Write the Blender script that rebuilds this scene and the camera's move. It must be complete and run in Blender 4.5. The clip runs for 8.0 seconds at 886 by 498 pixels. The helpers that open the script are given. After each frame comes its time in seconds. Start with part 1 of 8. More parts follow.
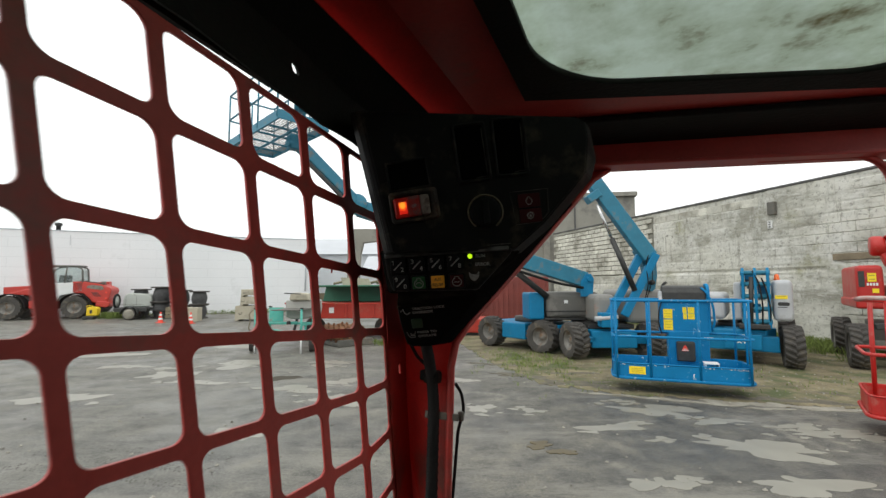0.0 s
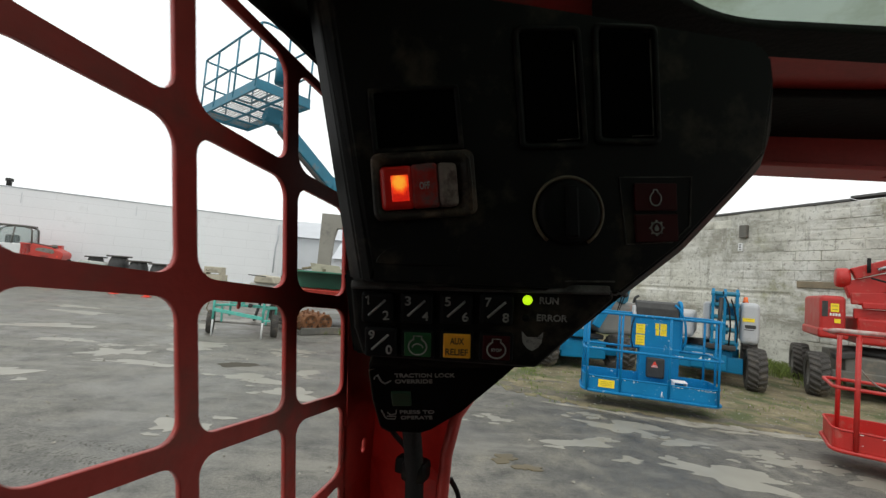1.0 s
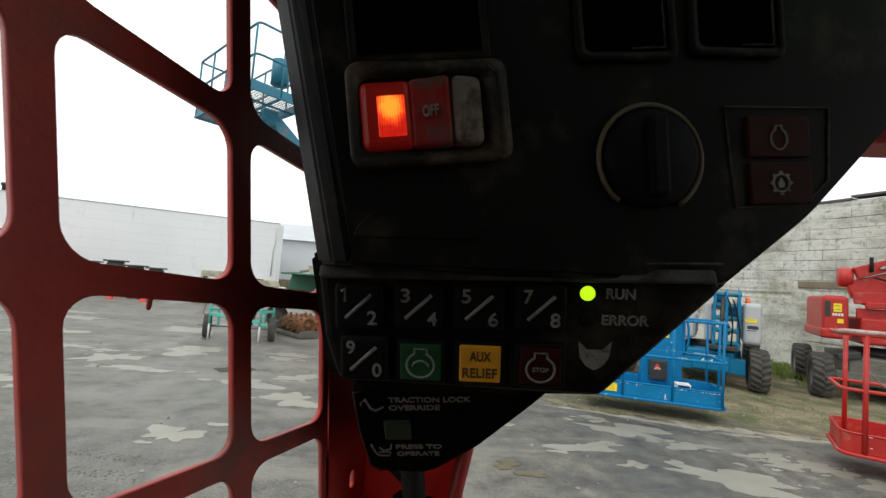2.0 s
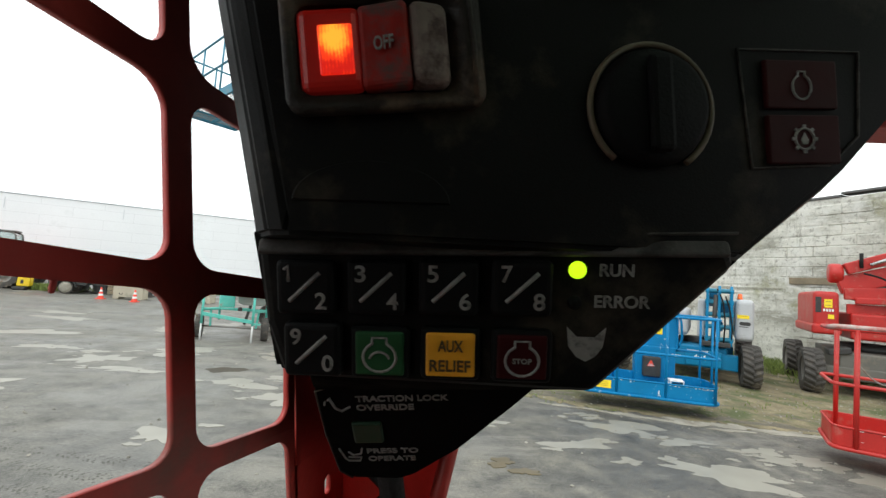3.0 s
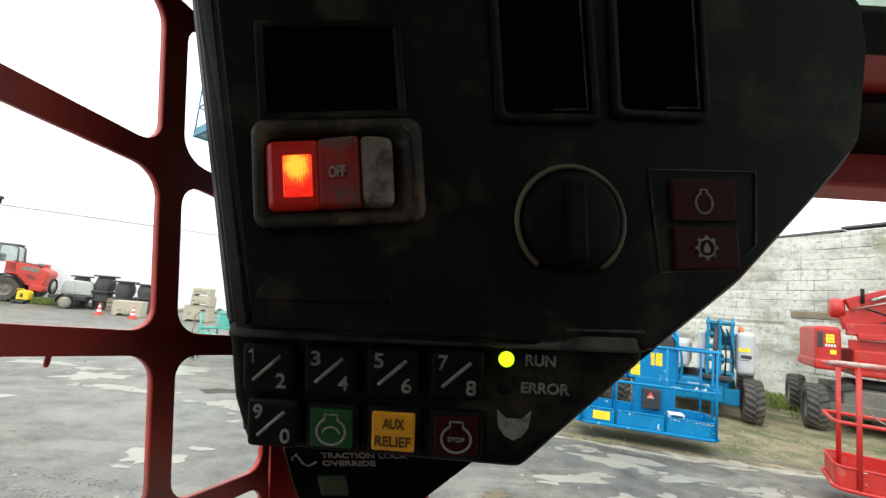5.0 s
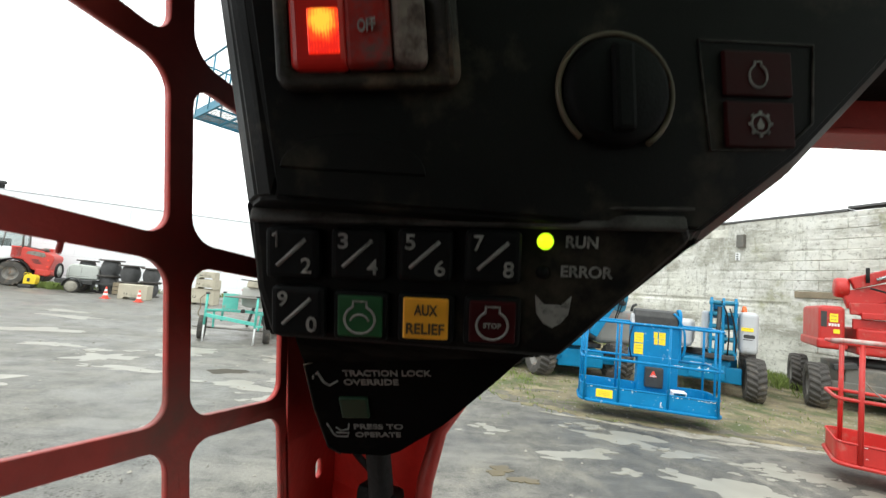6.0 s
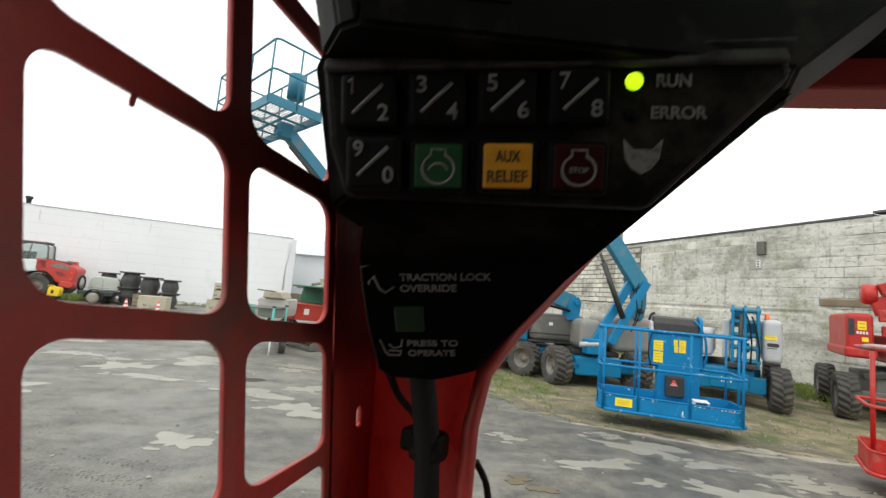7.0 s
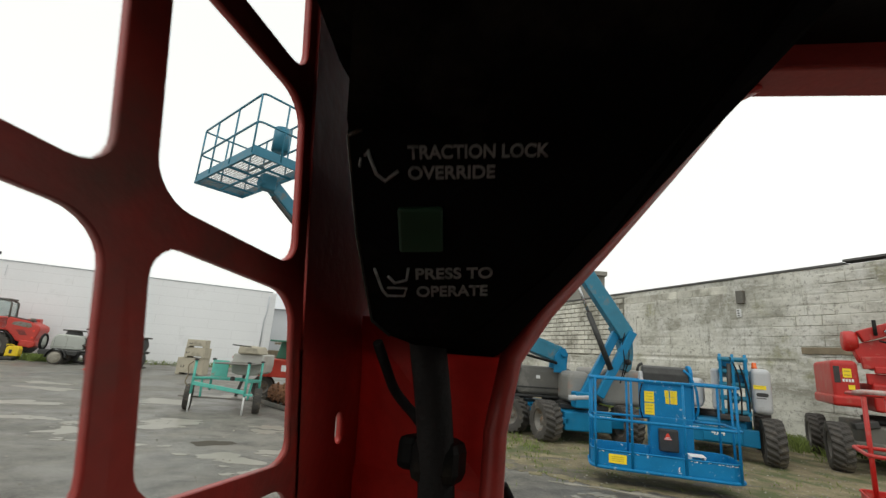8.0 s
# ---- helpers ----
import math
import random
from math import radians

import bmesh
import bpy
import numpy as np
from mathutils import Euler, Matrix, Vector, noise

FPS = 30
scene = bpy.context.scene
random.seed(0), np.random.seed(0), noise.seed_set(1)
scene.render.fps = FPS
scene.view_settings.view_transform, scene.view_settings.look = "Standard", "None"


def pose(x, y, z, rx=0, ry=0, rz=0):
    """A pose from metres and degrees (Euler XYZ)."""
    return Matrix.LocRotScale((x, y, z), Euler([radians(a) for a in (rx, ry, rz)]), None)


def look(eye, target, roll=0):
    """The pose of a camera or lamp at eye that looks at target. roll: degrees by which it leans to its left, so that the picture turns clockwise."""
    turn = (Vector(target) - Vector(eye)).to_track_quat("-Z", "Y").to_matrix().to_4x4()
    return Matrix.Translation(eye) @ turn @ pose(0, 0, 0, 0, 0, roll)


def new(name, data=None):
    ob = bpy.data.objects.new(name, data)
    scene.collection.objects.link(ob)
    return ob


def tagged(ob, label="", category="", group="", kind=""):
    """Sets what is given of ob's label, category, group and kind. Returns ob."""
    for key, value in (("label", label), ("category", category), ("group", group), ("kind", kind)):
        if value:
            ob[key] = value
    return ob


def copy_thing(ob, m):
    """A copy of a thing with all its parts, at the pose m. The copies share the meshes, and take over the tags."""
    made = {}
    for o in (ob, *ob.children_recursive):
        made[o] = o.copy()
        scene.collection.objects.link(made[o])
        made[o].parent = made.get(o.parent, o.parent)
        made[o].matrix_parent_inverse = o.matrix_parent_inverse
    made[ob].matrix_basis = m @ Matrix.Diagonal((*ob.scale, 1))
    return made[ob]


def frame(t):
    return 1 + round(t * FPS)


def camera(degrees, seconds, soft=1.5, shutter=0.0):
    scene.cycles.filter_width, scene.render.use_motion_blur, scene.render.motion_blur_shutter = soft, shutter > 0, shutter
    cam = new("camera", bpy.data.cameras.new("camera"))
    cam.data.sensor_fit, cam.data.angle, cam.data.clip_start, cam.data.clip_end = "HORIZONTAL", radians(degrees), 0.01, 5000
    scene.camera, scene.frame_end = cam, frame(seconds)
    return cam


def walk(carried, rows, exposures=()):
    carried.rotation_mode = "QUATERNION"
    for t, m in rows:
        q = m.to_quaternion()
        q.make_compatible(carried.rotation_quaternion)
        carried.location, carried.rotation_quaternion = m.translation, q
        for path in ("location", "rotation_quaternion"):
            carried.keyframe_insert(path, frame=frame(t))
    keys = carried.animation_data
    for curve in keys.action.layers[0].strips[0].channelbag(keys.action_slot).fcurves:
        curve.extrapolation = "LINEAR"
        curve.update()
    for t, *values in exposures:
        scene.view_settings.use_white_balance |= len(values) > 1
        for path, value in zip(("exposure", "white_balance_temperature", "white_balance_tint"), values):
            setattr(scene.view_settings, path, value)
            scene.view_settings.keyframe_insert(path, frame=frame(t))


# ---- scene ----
cam = camera(91.0, 8.0, 1.4, 0.3)
PATH = [
    (0, look((0.0004, -0.0064, 1.5945), (0.0071, 1.9871, 1.7552), -0.15)),
    (0.5, look((-0.0290, 0.1585, 1.6248), (0.0109, 2.1543, 1.7484), 1.14)),
    (0.8, look((-0.0383, 0.2356, 1.6344), (0.0357, 2.2293, 1.7749), 3.22)),
    (1, look((-0.0343, 0.2707, 1.6371), (0.0913, 2.2619, 1.7753), 4.64)),
    (1.2, look((-0.0319, 0.2936, 1.6328), (0.1014, 2.2855, 1.7527), 4.41)),
    (2.3, look((-0.0346, 0.3741, 1.6282), (0.0941, 2.3638, 1.7850), 4.16)),
    (2.5, look((-0.0312, 0.3777, 1.6269), (0.0971, 2.3680, 1.7760), 4.02)),
    (3, look((-0.0209, 0.3897, 1.6220), (0.1365, 2.3781, 1.7679), 3.95)),
    (3.5, look((-0.0006, 0.3873, 1.6329), (0.1816, 2.3714, 1.8066), 3.95)),
    (4, look((0.0052, 0.3766, 1.6395), (0.1818, 2.3586, 1.8399), 4.20)),
    (4.2, look((0.0007, 0.3743, 1.6395), (0.1618, 2.3581, 1.8368), 4.82)),
    (5.3, look((-0.0058, 0.3623, 1.6485), (0.1328, 2.3399, 1.9131), 5.49)),
    (5.5, look((-0.0077, 0.3636, 1.6415), (0.1288, 2.3430, 1.8931), 5.55)),
    (6, look((-0.0112, 0.3790, 1.6091), (0.1258, 2.3666, 1.7850), 5.14)),
    (6.5, look((-0.0036, 0.3941, 1.5861), (0.1467, 2.3855, 1.6946), 4.80)),
    (6.8, look((-0.0144, 0.3934, 1.5702), (0.1037, 2.3836, 1.7296), 5.10)),
    (7, look((-0.0293, 0.3929, 1.5506), (0.0437, 2.3792, 1.7729), 4.91)),
    (7.2, look((-0.0349, 0.3991, 1.5296), (0.0252, 2.3852, 1.7575), 4.70)),
    (7.5, look((-0.0350, 0.4227, 1.5114), (0.0602, 2.3823, 1.9002), 3.93)),
    (8, look((-0.0370, 0.4841, 1.4945), (0.0925, 2.4234, 1.9660), 4.21)),
]
walk(cam, PATH, [(0, -0.02, 6500, 10), (0.5, -0.12, 6500, 10), (1, -0.15, 6500, 10), (2.5, 0.15, 6400, 9), (4, 0.63, 6350, 8), (5.5, 0.80, 6350, 8), (6.5, 0.55, 6450, 9), (7, 0.26, 6550, 10), (7.5, -0.18, 6600, 9), (8, -0.29, 6700, 9)])

# ---- world and sun: bright overcast ----
world = bpy.data.worlds.new("overcast")
scene.world = world
world.use_nodes = True
wn = world.node_tree
wn.nodes.clear()
w_out = wn.nodes.new("ShaderNodeOutputWorld")
w_bg = wn.nodes.new("ShaderNodeBackground")
w_sky = wn.nodes.new("ShaderNodeTexSky")
w_sky.sky_type = "NISHITA"
w_sky.sun_disc = False
w_sky.sun_elevation = radians(52)
w_sky.sun_rotation = radians(120)
w_sky.air_density = 1.0
w_sky.dust_density = 4.0
w_hsv = wn.nodes.new("ShaderNodeHueSaturation")
w_hsv.inputs["Saturation"].default_value = 0.10
w_mix = wn.nodes.new("ShaderNodeMixRGB")
w_mix.inputs["Fac"].default_value = 0.80
w_mix.inputs["Color2"].default_value = (10.52, 10.90, 10.74, 1)
w_bg.inputs["Strength"].default_value = 0.135
wn.links.new(w_sky.outputs["Color"], w_hsv.inputs["Color"])
wn.links.new(w_hsv.outputs["Color"], w_mix.inputs["Color1"])
wn.links.new(w_mix.outputs["Color"], w_bg.inputs["Color"])
wn.links.new(w_bg.outputs["Background"], w_out.inputs["Surface"])

sun = new("sun", bpy.data.lights.new("sun", "SUN"))
sun.data.energy = 0.8
sun.data.angle = radians(25)
sun.data.color = (1.0, 0.97, 0.93)
sun.matrix_world = look((-20, -12, 40), (4, 8, 0))


# ---- materials ----
def mat(name, base, rough=0.5, metal=0.0, var=0.18, scale=6.0, bump=0.15, fine=60.0, stain=None, amount=0.35, stain_scale=1.6, coat=0.0, island=0.0, spec=0.5, world_space=False):
    """A surface with grain and broad variation, and stains of another colour."""
    m = bpy.data.materials.new(name)
    m.use_nodes = True
    nt = m.node_tree
    b = nt.nodes["Principled BSDF"]
    co = nt.nodes.new("ShaderNodeTexCoord")
    n1 = nt.nodes.new("ShaderNodeTexNoise")
    n1.inputs["Scale"].default_value = scale
    n1.inputs["Detail"].default_value = 6
    n2 = nt.nodes.new("ShaderNodeTexNoise")
    n2.inputs["Scale"].default_value = fine
    n2.inputs["Detail"].default_value = 4
    place = nt.nodes.new("ShaderNodeNewGeometry").outputs["Position"] if world_space else co.outputs["Object"]
    for n in (n1, n2):
        nt.links.new(place, n.inputs["Vector"])
    ramp = nt.nodes.new("ShaderNodeValToRGB")
    lo = [max(0.0, c * (1 - var)) for c in base]
    hi = [min(1.0, c * (1 + var)) for c in base]
    ramp.color_ramp.elements[0].position, ramp.color_ramp.elements[0].color = 0.3, (*lo, 1)
    ramp.color_ramp.elements[1].position, ramp.color_ramp.elements[1].color = 0.7, (*hi, 1)
    add_ = nt.nodes.new("ShaderNodeMath")
    add_.operation = "MULTIPLY_ADD"
    add_.inputs[1].default_value = 0.35
    nt.links.new(n2.outputs["Fac"], add_.inputs[0])
    sc = nt.nodes.new("ShaderNodeMath")
    sc.operation = "MULTIPLY"
    sc.inputs[1].default_value = 0.65
    nt.links.new(n1.outputs["Fac"], sc.inputs[0])
    nt.links.new(sc.outputs[0], add_.inputs[2])
    nt.links.new(add_.outputs[0], ramp.inputs["Fac"])
    col = ramp.outputs["Color"]
    if island:
        info = nt.nodes.new("ShaderNodeObjectInfo")
        geo = nt.nodes.new("ShaderNodeNewGeometry")
        mul = nt.nodes.new("ShaderNodeMath")
        mul.operation = "ADD"
        nt.links.new(info.outputs["Random"], mul.inputs[0])
        nt.links.new(geo.outputs["Random Per Island"], mul.inputs[1])
        fr = nt.nodes.new("ShaderNodeMath")
        fr.operation = "FRACT"
        nt.links.new(mul.outputs[0], fr.inputs[0])
        mr = nt.nodes.new("ShaderNodeMapRange")
        mr.inputs["To Min"].default_value = 1 - island
        mr.inputs["To Max"].default_value = 1 + island
        nt.links.new(fr.outputs[0], mr.inputs["Value"])
        hs = nt.nodes.new("ShaderNodeHueSaturation")
        nt.links.new(mr.outputs["Result"], hs.inputs["Value"])
        nt.links.new(col, hs.inputs["Color"])
        col = hs.outputs["Color"]
    if stain:
        n3 = nt.nodes.new("ShaderNodeTexNoise")
        n3.inputs["Scale"].default_value = stain_scale
        n3.inputs["Detail"].default_value = 8
        n3.inputs["Roughness"].default_value = 0.65
        nt.links.new(place, n3.inputs["Vector"])
        r3 = nt.nodes.new("ShaderNodeValToRGB")
        r3.color_ramp.elements[0].position = 0.62 - 0.3 * amount
        r3.color_ramp.elements[1].position = 0.72 - 0.2 * amount
        nt.links.new(n3.outputs["Fac"], r3.inputs["Fac"])
        mx = nt.nodes.new("ShaderNodeMixRGB")
        mx.inputs["Color2"].default_value = (*stain, 1)
        nt.links.new(r3.outputs["Color"], mx.inputs["Fac"])
        nt.links.new(col, mx.inputs["Color1"])
        col = mx.outputs["Color"]
    nt.links.new(col, b.inputs["Base Color"])
    rr = nt.nodes.new("ShaderNodeMapRange")
    rr.inputs["To Min"].default_value = max(0.02, rough - 0.12)
    rr.inputs["To Max"].default_value = min(1.0, rough + 0.12)
    nt.links.new(n1.outputs["Fac"], rr.inputs["Value"])
    nt.links.new(rr.outputs["Result"], b.inputs["Roughness"])
    b.inputs["Metallic"].default_value = metal
    b.inputs["Coat Weight"].default_value = coat
    b.inputs["Specular IOR Level"].default_value = spec
    if bump:
        bp = nt.nodes.new("ShaderNodeBump")
        bp.inputs["Strength"].default_value = bump
        bp.inputs["Distance"].default_value = 0.01
        nt.links.new(n2.outputs["Fac"], bp.inputs["Height"])
        nt.links.new(bp.outputs["Normal"], b.inputs["Normal"])
    return m


def glow(name, color, strength):
    m = bpy.data.materials.new(name)
    m.use_nodes = True
    b = m.node_tree.nodes["Principled BSDF"]
    b.inputs["Base Color"].default_value = (*color, 1)
    b.inputs["Roughness"].default_value = 0.3
    b.inputs["Emission Color"].default_value = (*color, 1)
    b.inputs["Emission Strength"].default_value = strength
    return m


def lens_material():
    """A ribbed red lens with the orange heart of the bulb behind it."""
    m = bpy.data.materials.new("lit_red_lens")
    m.use_nodes = True
    nt = m.node_tree
    b = nt.nodes["Principled BSDF"]
    co = nt.nodes.new("ShaderNodeTexCoord")
    mp = nt.nodes.new("ShaderNodeMapping")
    mp.vector_type = "TEXTURE"
    mp.inputs["Location"].default_value = (-0.0122, 0.0016, 0.005)
    mp.inputs["Scale"].default_value = (0.0066, 0.0078, 0.01)
    wob = nt.nodes.new("ShaderNodeTexNoise")
    wob.inputs["Scale"].default_value = 420
    wob.inputs["Detail"].default_value = 3
    ribs = nt.nodes.new("ShaderNodeTexWave")
    ribs.inputs["Scale"].default_value = 330
    ribs.inputs["Distortion"].default_value = 3.5
    g = nt.nodes.new("ShaderNodeTexGradient")
    g.gradient_type = "SPHERICAL"
    nt.links.new(co.outputs["Object"], mp.inputs["Vector"])
    nt.links.new(mp.outputs["Vector"], g.inputs["Vector"])
    nt.links.new(co.outputs["Object"], wob.inputs["Vector"])
    nt.links.new(co.outputs["Object"], ribs.inputs["Vector"])
    mix = nt.nodes.new("ShaderNodeMath")
    mix.operation = "MULTIPLY_ADD"
    nt.links.new(wob.outputs["Fac"], mix.inputs[0])
    mix.inputs[1].default_value = 0.55
    nt.links.new(g.outputs["Fac"], mix.inputs[2])
    dim = nt.nodes.new("ShaderNodeMath")
    dim.operation = "MULTIPLY_ADD"
    nt.links.new(ribs.outputs["Fac"], dim.inputs[0])
    dim.inputs[1].default_value = 0.14
    nt.links.new(mix.outputs[0], dim.inputs[2])
    r = nt.nodes.new("ShaderNodeValToRGB")
    e = r.color_ramp.elements
    e[0].position, e[0].color = 0.34, (0.50, 0.008, 0.004, 1)
    e[1].position, e[1].color = 1.0, (1.0, 0.40, 0.03, 1)
    mid = e.new(0.64)
    mid.color = (1.0, 0.055, 0.008, 1)
    nt.links.new(dim.outputs[0], r.inputs["Fac"])
    nt.links.new(r.outputs["Color"], b.inputs["Emission Color"])
    b.inputs["Emission Strength"].default_value = 1.0
    b.inputs["Base Color"].default_value = (0.2, 0.01, 0.008, 1)
    b.inputs["Roughness"].default_value = 0.4
    return m


LAMP_RED = lens_material()
CAB_RED = mat("cab_red_paint", (0.46, 0.046, 0.036), 0.42, var=0.2, scale=9, bump=0.06, fine=140, stain=(0.22, 0.075, 0.06), amount=0.22, stain_scale=5)
PLASTIC = mat("black_plastic", (0.0058, 0.0057, 0.0054), 0.55, var=0.35, scale=30, bump=0.06, fine=1400, stain=(0.036, 0.030, 0.022), amount=0.32, stain_scale=24, spec=0.10)
BODY = mat("matte_black_moulding", (0.0065, 0.0063, 0.006), 0.9, var=0.3, scale=20, bump=0.1, fine=900, stain=(0.02, 0.018, 0.015), amount=0.3, stain_scale=14, spec=0.0)
KEY = mat("key_rubber", (0.0045, 0.0047, 0.0048), 0.6, var=0.2, scale=60, bump=0.1, fine=900, spec=0.1)
BEZEL = mat("worn_bezel", (0.017, 0.0135, 0.0105), 0.5, var=0.4, scale=50, bump=0.15, fine=500, stain=(0.095, 0.066, 0.043), amount=0.34, stain_scale=40, spec=0.25)
# greyer than the panel: the light on the keypad ledge is put into this colour
LEDGE_LIT = mat("lit_ledge_plastic", (0.075, 0.073, 0.068), 0.7, var=0.35, scale=60, bump=0.08, fine=900, stain=(0.025, 0.024, 0.022), amount=0.4, stain_scale=45, spec=0.15)
# near-black for the shade inside the switch slot; the blank covers share it
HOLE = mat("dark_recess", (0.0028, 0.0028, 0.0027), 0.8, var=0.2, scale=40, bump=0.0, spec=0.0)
# pale lines drawn as edge highlights, and the line round the warning tiles
PALE_LINE = mat("pale_line", (0.06, 0.055, 0.048), 0.6, var=0.6, scale=160, bump=0.1, fine=700, stain=(0.012, 0.012, 0.011), amount=0.5, stain_scale=90, spec=0.2)
LEGEND = mat("legend_print", (0.215, 0.208, 0.192), 0.6, var=0.2, scale=200, bump=0, stain=(0.085, 0.082, 0.075), amount=0.35, stain_scale=260)
KNOB_RING = mat("knob_ring", (0.105, 0.082, 0.048), 0.5, var=0.4, scale=90, bump=0.1)
GREEN_KEY = mat("green_key", (0.012, 0.062, 0.020), 0.55, var=0.2, scale=90, bump=0.05, spec=0.2)
GREEN_DARK = mat("dark_green_key", (0.007, 0.036, 0.014), 0.5, var=0.2, scale=90, bump=0.05)
YELLOW_KEY = mat("yellow_key", (0.70, 0.31, 0.012), 0.5, var=0.12, scale=90, bump=0.05)
RED_KEY = mat("red_key", (0.032, 0.003, 0.0035), 0.6, var=0.2, scale=90, bump=0.05, spec=0.12)
YELLOW_PRINT = mat("dark_print", (0.08, 0.045, 0.01), 0.6, var=0.2, scale=90, bump=0)
ROCKER_RED = mat("rocker_red", (0.26, 0.014, 0.010), 0.5, spec=0.15, var=0.25, scale=120, bump=0.05, stain=(0.10, 0.055, 0.05), amount=0.5, stain_scale=70)
ROCKER_GREY = mat("rocker_worn", (0.17, 0.135, 0.115), 0.6, var=0.35, scale=150, bump=0.1, stain=(0.07, 0.045, 0.04), amount=0.5, stain_scale=110, spec=0.2)
TREAD_MUD = mat("pressed_mud", (0.085, 0.080, 0.068), 0.7, var=0.25, scale=9, bump=0.3)
ROCKER_GLOW = glow("glowing_rocker", (0.40, 0.012, 0.008), 0.045)
LAMP_GREEN = glow("lit_green_led", (0.55, 0.95, 0.01), 1.0)
RUBBER = mat("rubber", (0.013, 0.0125, 0.012), 0.75, var=0.3, scale=20, bump=0.2, fine=200, spec=0.25)
SEAL = mat("window_seal", (0.011, 0.012, 0.010), 0.75, var=0.3, scale=25, bump=0.2, fine=150, spec=0.2)
TYRE = mat("dusty_tyre", (0.062, 0.057, 0.051), 0.85, var=0.35, scale=7, bump=0.3, fine=60, stain=(0.15, 0.128, 0.098), amount=0.35, stain_scale=4)
RIM = mat("rim_steel", (0.22, 0.21, 0.19), 0.6, 0.3, var=0.3, scale=8, stain=(0.18, 0.11, 0.06), amount=0.4, stain_scale=5)
BLUE = mat("lift_blue", (0.003, 0.180, 0.36), 0.48, var=0.14, scale=4, bump=0.05, fine=80, stain=(0.03, 0.19, 0.33), amount=0.12, stain_scale=6, spec=0.3)
BLUE_OLD = mat("lift_blue_faded", (0.020, 0.180, 0.275), 0.5, var=0.2, scale=4, bump=0.06, fine=80, stain=(0.14, 0.17, 0.18), amount=0.2, stain_scale=4)
BLUE_WORN = mat("basket_blue", (0.001, 0.175, 0.39), 0.5, var=0.14, scale=5, bump=0.05, fine=80, stain=(0.45, 0.55, 0.62), amount=0.006, stain_scale=14, spec=0.25)
HOOD_GREY = mat("hood_grey", (0.23, 0.225, 0.205), 0.55, var=0.14, scale=3, bump=0.06, stain=(0.30, 0.20, 0.16), amount=0.16, stain_scale=2)
HOOD_DARK = mat("hood_dark_grey", (0.125, 0.12, 0.108), 0.55, var=0.14, scale=3, bump=0.06, stain=(0.19, 0.18, 0.16), amount=0.2, stain_scale=3)
SILVER = mat("hood_silver", (0.46, 0.47, 0.48), 0.4, var=0.1, scale=4, bump=0.04, stain=(0.34, 0.34, 0.33), amount=0.2, stain_scale=3)
LIFT_RED = mat("lift_red", (0.44, 0.018, 0.013), 0.42, var=0.15, scale=4, bump=0.05, stain=(0.40, 0.10, 0.075), amount=0.18, stain_scale=5)
LABEL_Y = mat("warning_yellow", (0.88, 0.66, 0.02), 0.5, var=0.08, scale=20, bump=0)
LABEL_INK = mat("label_ink", (0.40, 0.31, 0.045), 0.6, var=0.1, scale=20, bump=0)
LABEL_W = mat("label_white", (0.72, 0.73, 0.72), 0.5, var=0.08, scale=20, bump=0)
DARK_STEEL = mat("dark_steel", (0.05, 0.05, 0.048), 0.55, 0.4, var=0.3, scale=9, bump=0.1)
CHROME = mat("hydraulic_rod", (0.55, 0.55, 0.55), 0.25, 0.9, var=0.1, scale=9, bump=0)
FRAME_GREY = mat("chassis_grey", (0.12, 0.115, 0.10), 0.7, var=0.2, scale=4, bump=0.1, stain=(0.2, 0.17, 0.13), amount=0.3, stain_scale=3)
RAIL_WORN = mat("worn_red_rail", (0.40, 0.16, 0.14), 0.5, 0.2, var=0.3, scale=9, bump=0.1, stain=(0.42, 0.36, 0.33), amount=0.55, stain_scale=9)
AMBER = mat("amber_lens", (0.8, 0.14, 0.02), 0.2, var=0.05, scale=9, bump=0)
TURQ = mat("turquoise_paint", (0.10, 0.47, 0.39), 0.5, var=0.15, scale=8, bump=0.08, stain=(0.28, 0.30, 0.25), amount=0.18, stain_scale=8)
TANK = mat("tank_white", (0.46, 0.455, 0.42), 0.6, var=0.1, scale=4, bump=0.1, stain=(0.42, 0.40, 0.35), amount=0.3, stain_scale=3)
ORANGE = mat("trailer_red", (0.43, 0.034, 0.018), 0.5, var=0.14, scale=3, bump=0.06, stain=(0.36, 0.10, 0.06), amount=0.2, stain_scale=3)
GREEN = mat("container_green", (0.03, 0.16, 0.10), 0.6, var=0.18, scale=3, bump=0.1)
RUST = mat("rust", (0.20, 0.085, 0.035), 0.85, var=0.4, scale=12, bump=0.4, fine=90, stain=(0.10, 0.055, 0.035), amount=0.35, stain_scale=7)
CAST = mat("cast_concrete", (0.44, 0.40, 0.31), 0.85, var=0.12, scale=4, bump=0.3, stain=(0.30, 0.28, 0.22), amount=0.3, stain_scale=3)
CONCRETE = mat("old_concrete", (0.27, 0.26, 0.225), 0.9, var=0.14, scale=1.2, bump=0.3, fine=30, stain=(0.17, 0.165, 0.15), amount=0.35, stain_scale=0.9)
WOOD_DARK = mat("dark_reel_wood", (0.062, 0.056, 0.05), 0.8, var=0.3, scale=6, bump=0.3)
CABLE = mat("wound_cable", (0.075, 0.075, 0.075), 0.6, var=0.3, scale=9, bump=0.3)
TIMBER = mat("grey_timber", (0.22, 0.18, 0.12), 0.85, var=0.3, scale=5, bump=0.3)
TELE_RED = mat("telehandler_red", (0.50, 0.045, 0.032), 0.4, var=0.12, scale=3, bump=0.04, stain=(0.45, 0.10, 0.07), amount=0.1, stain_scale=3)
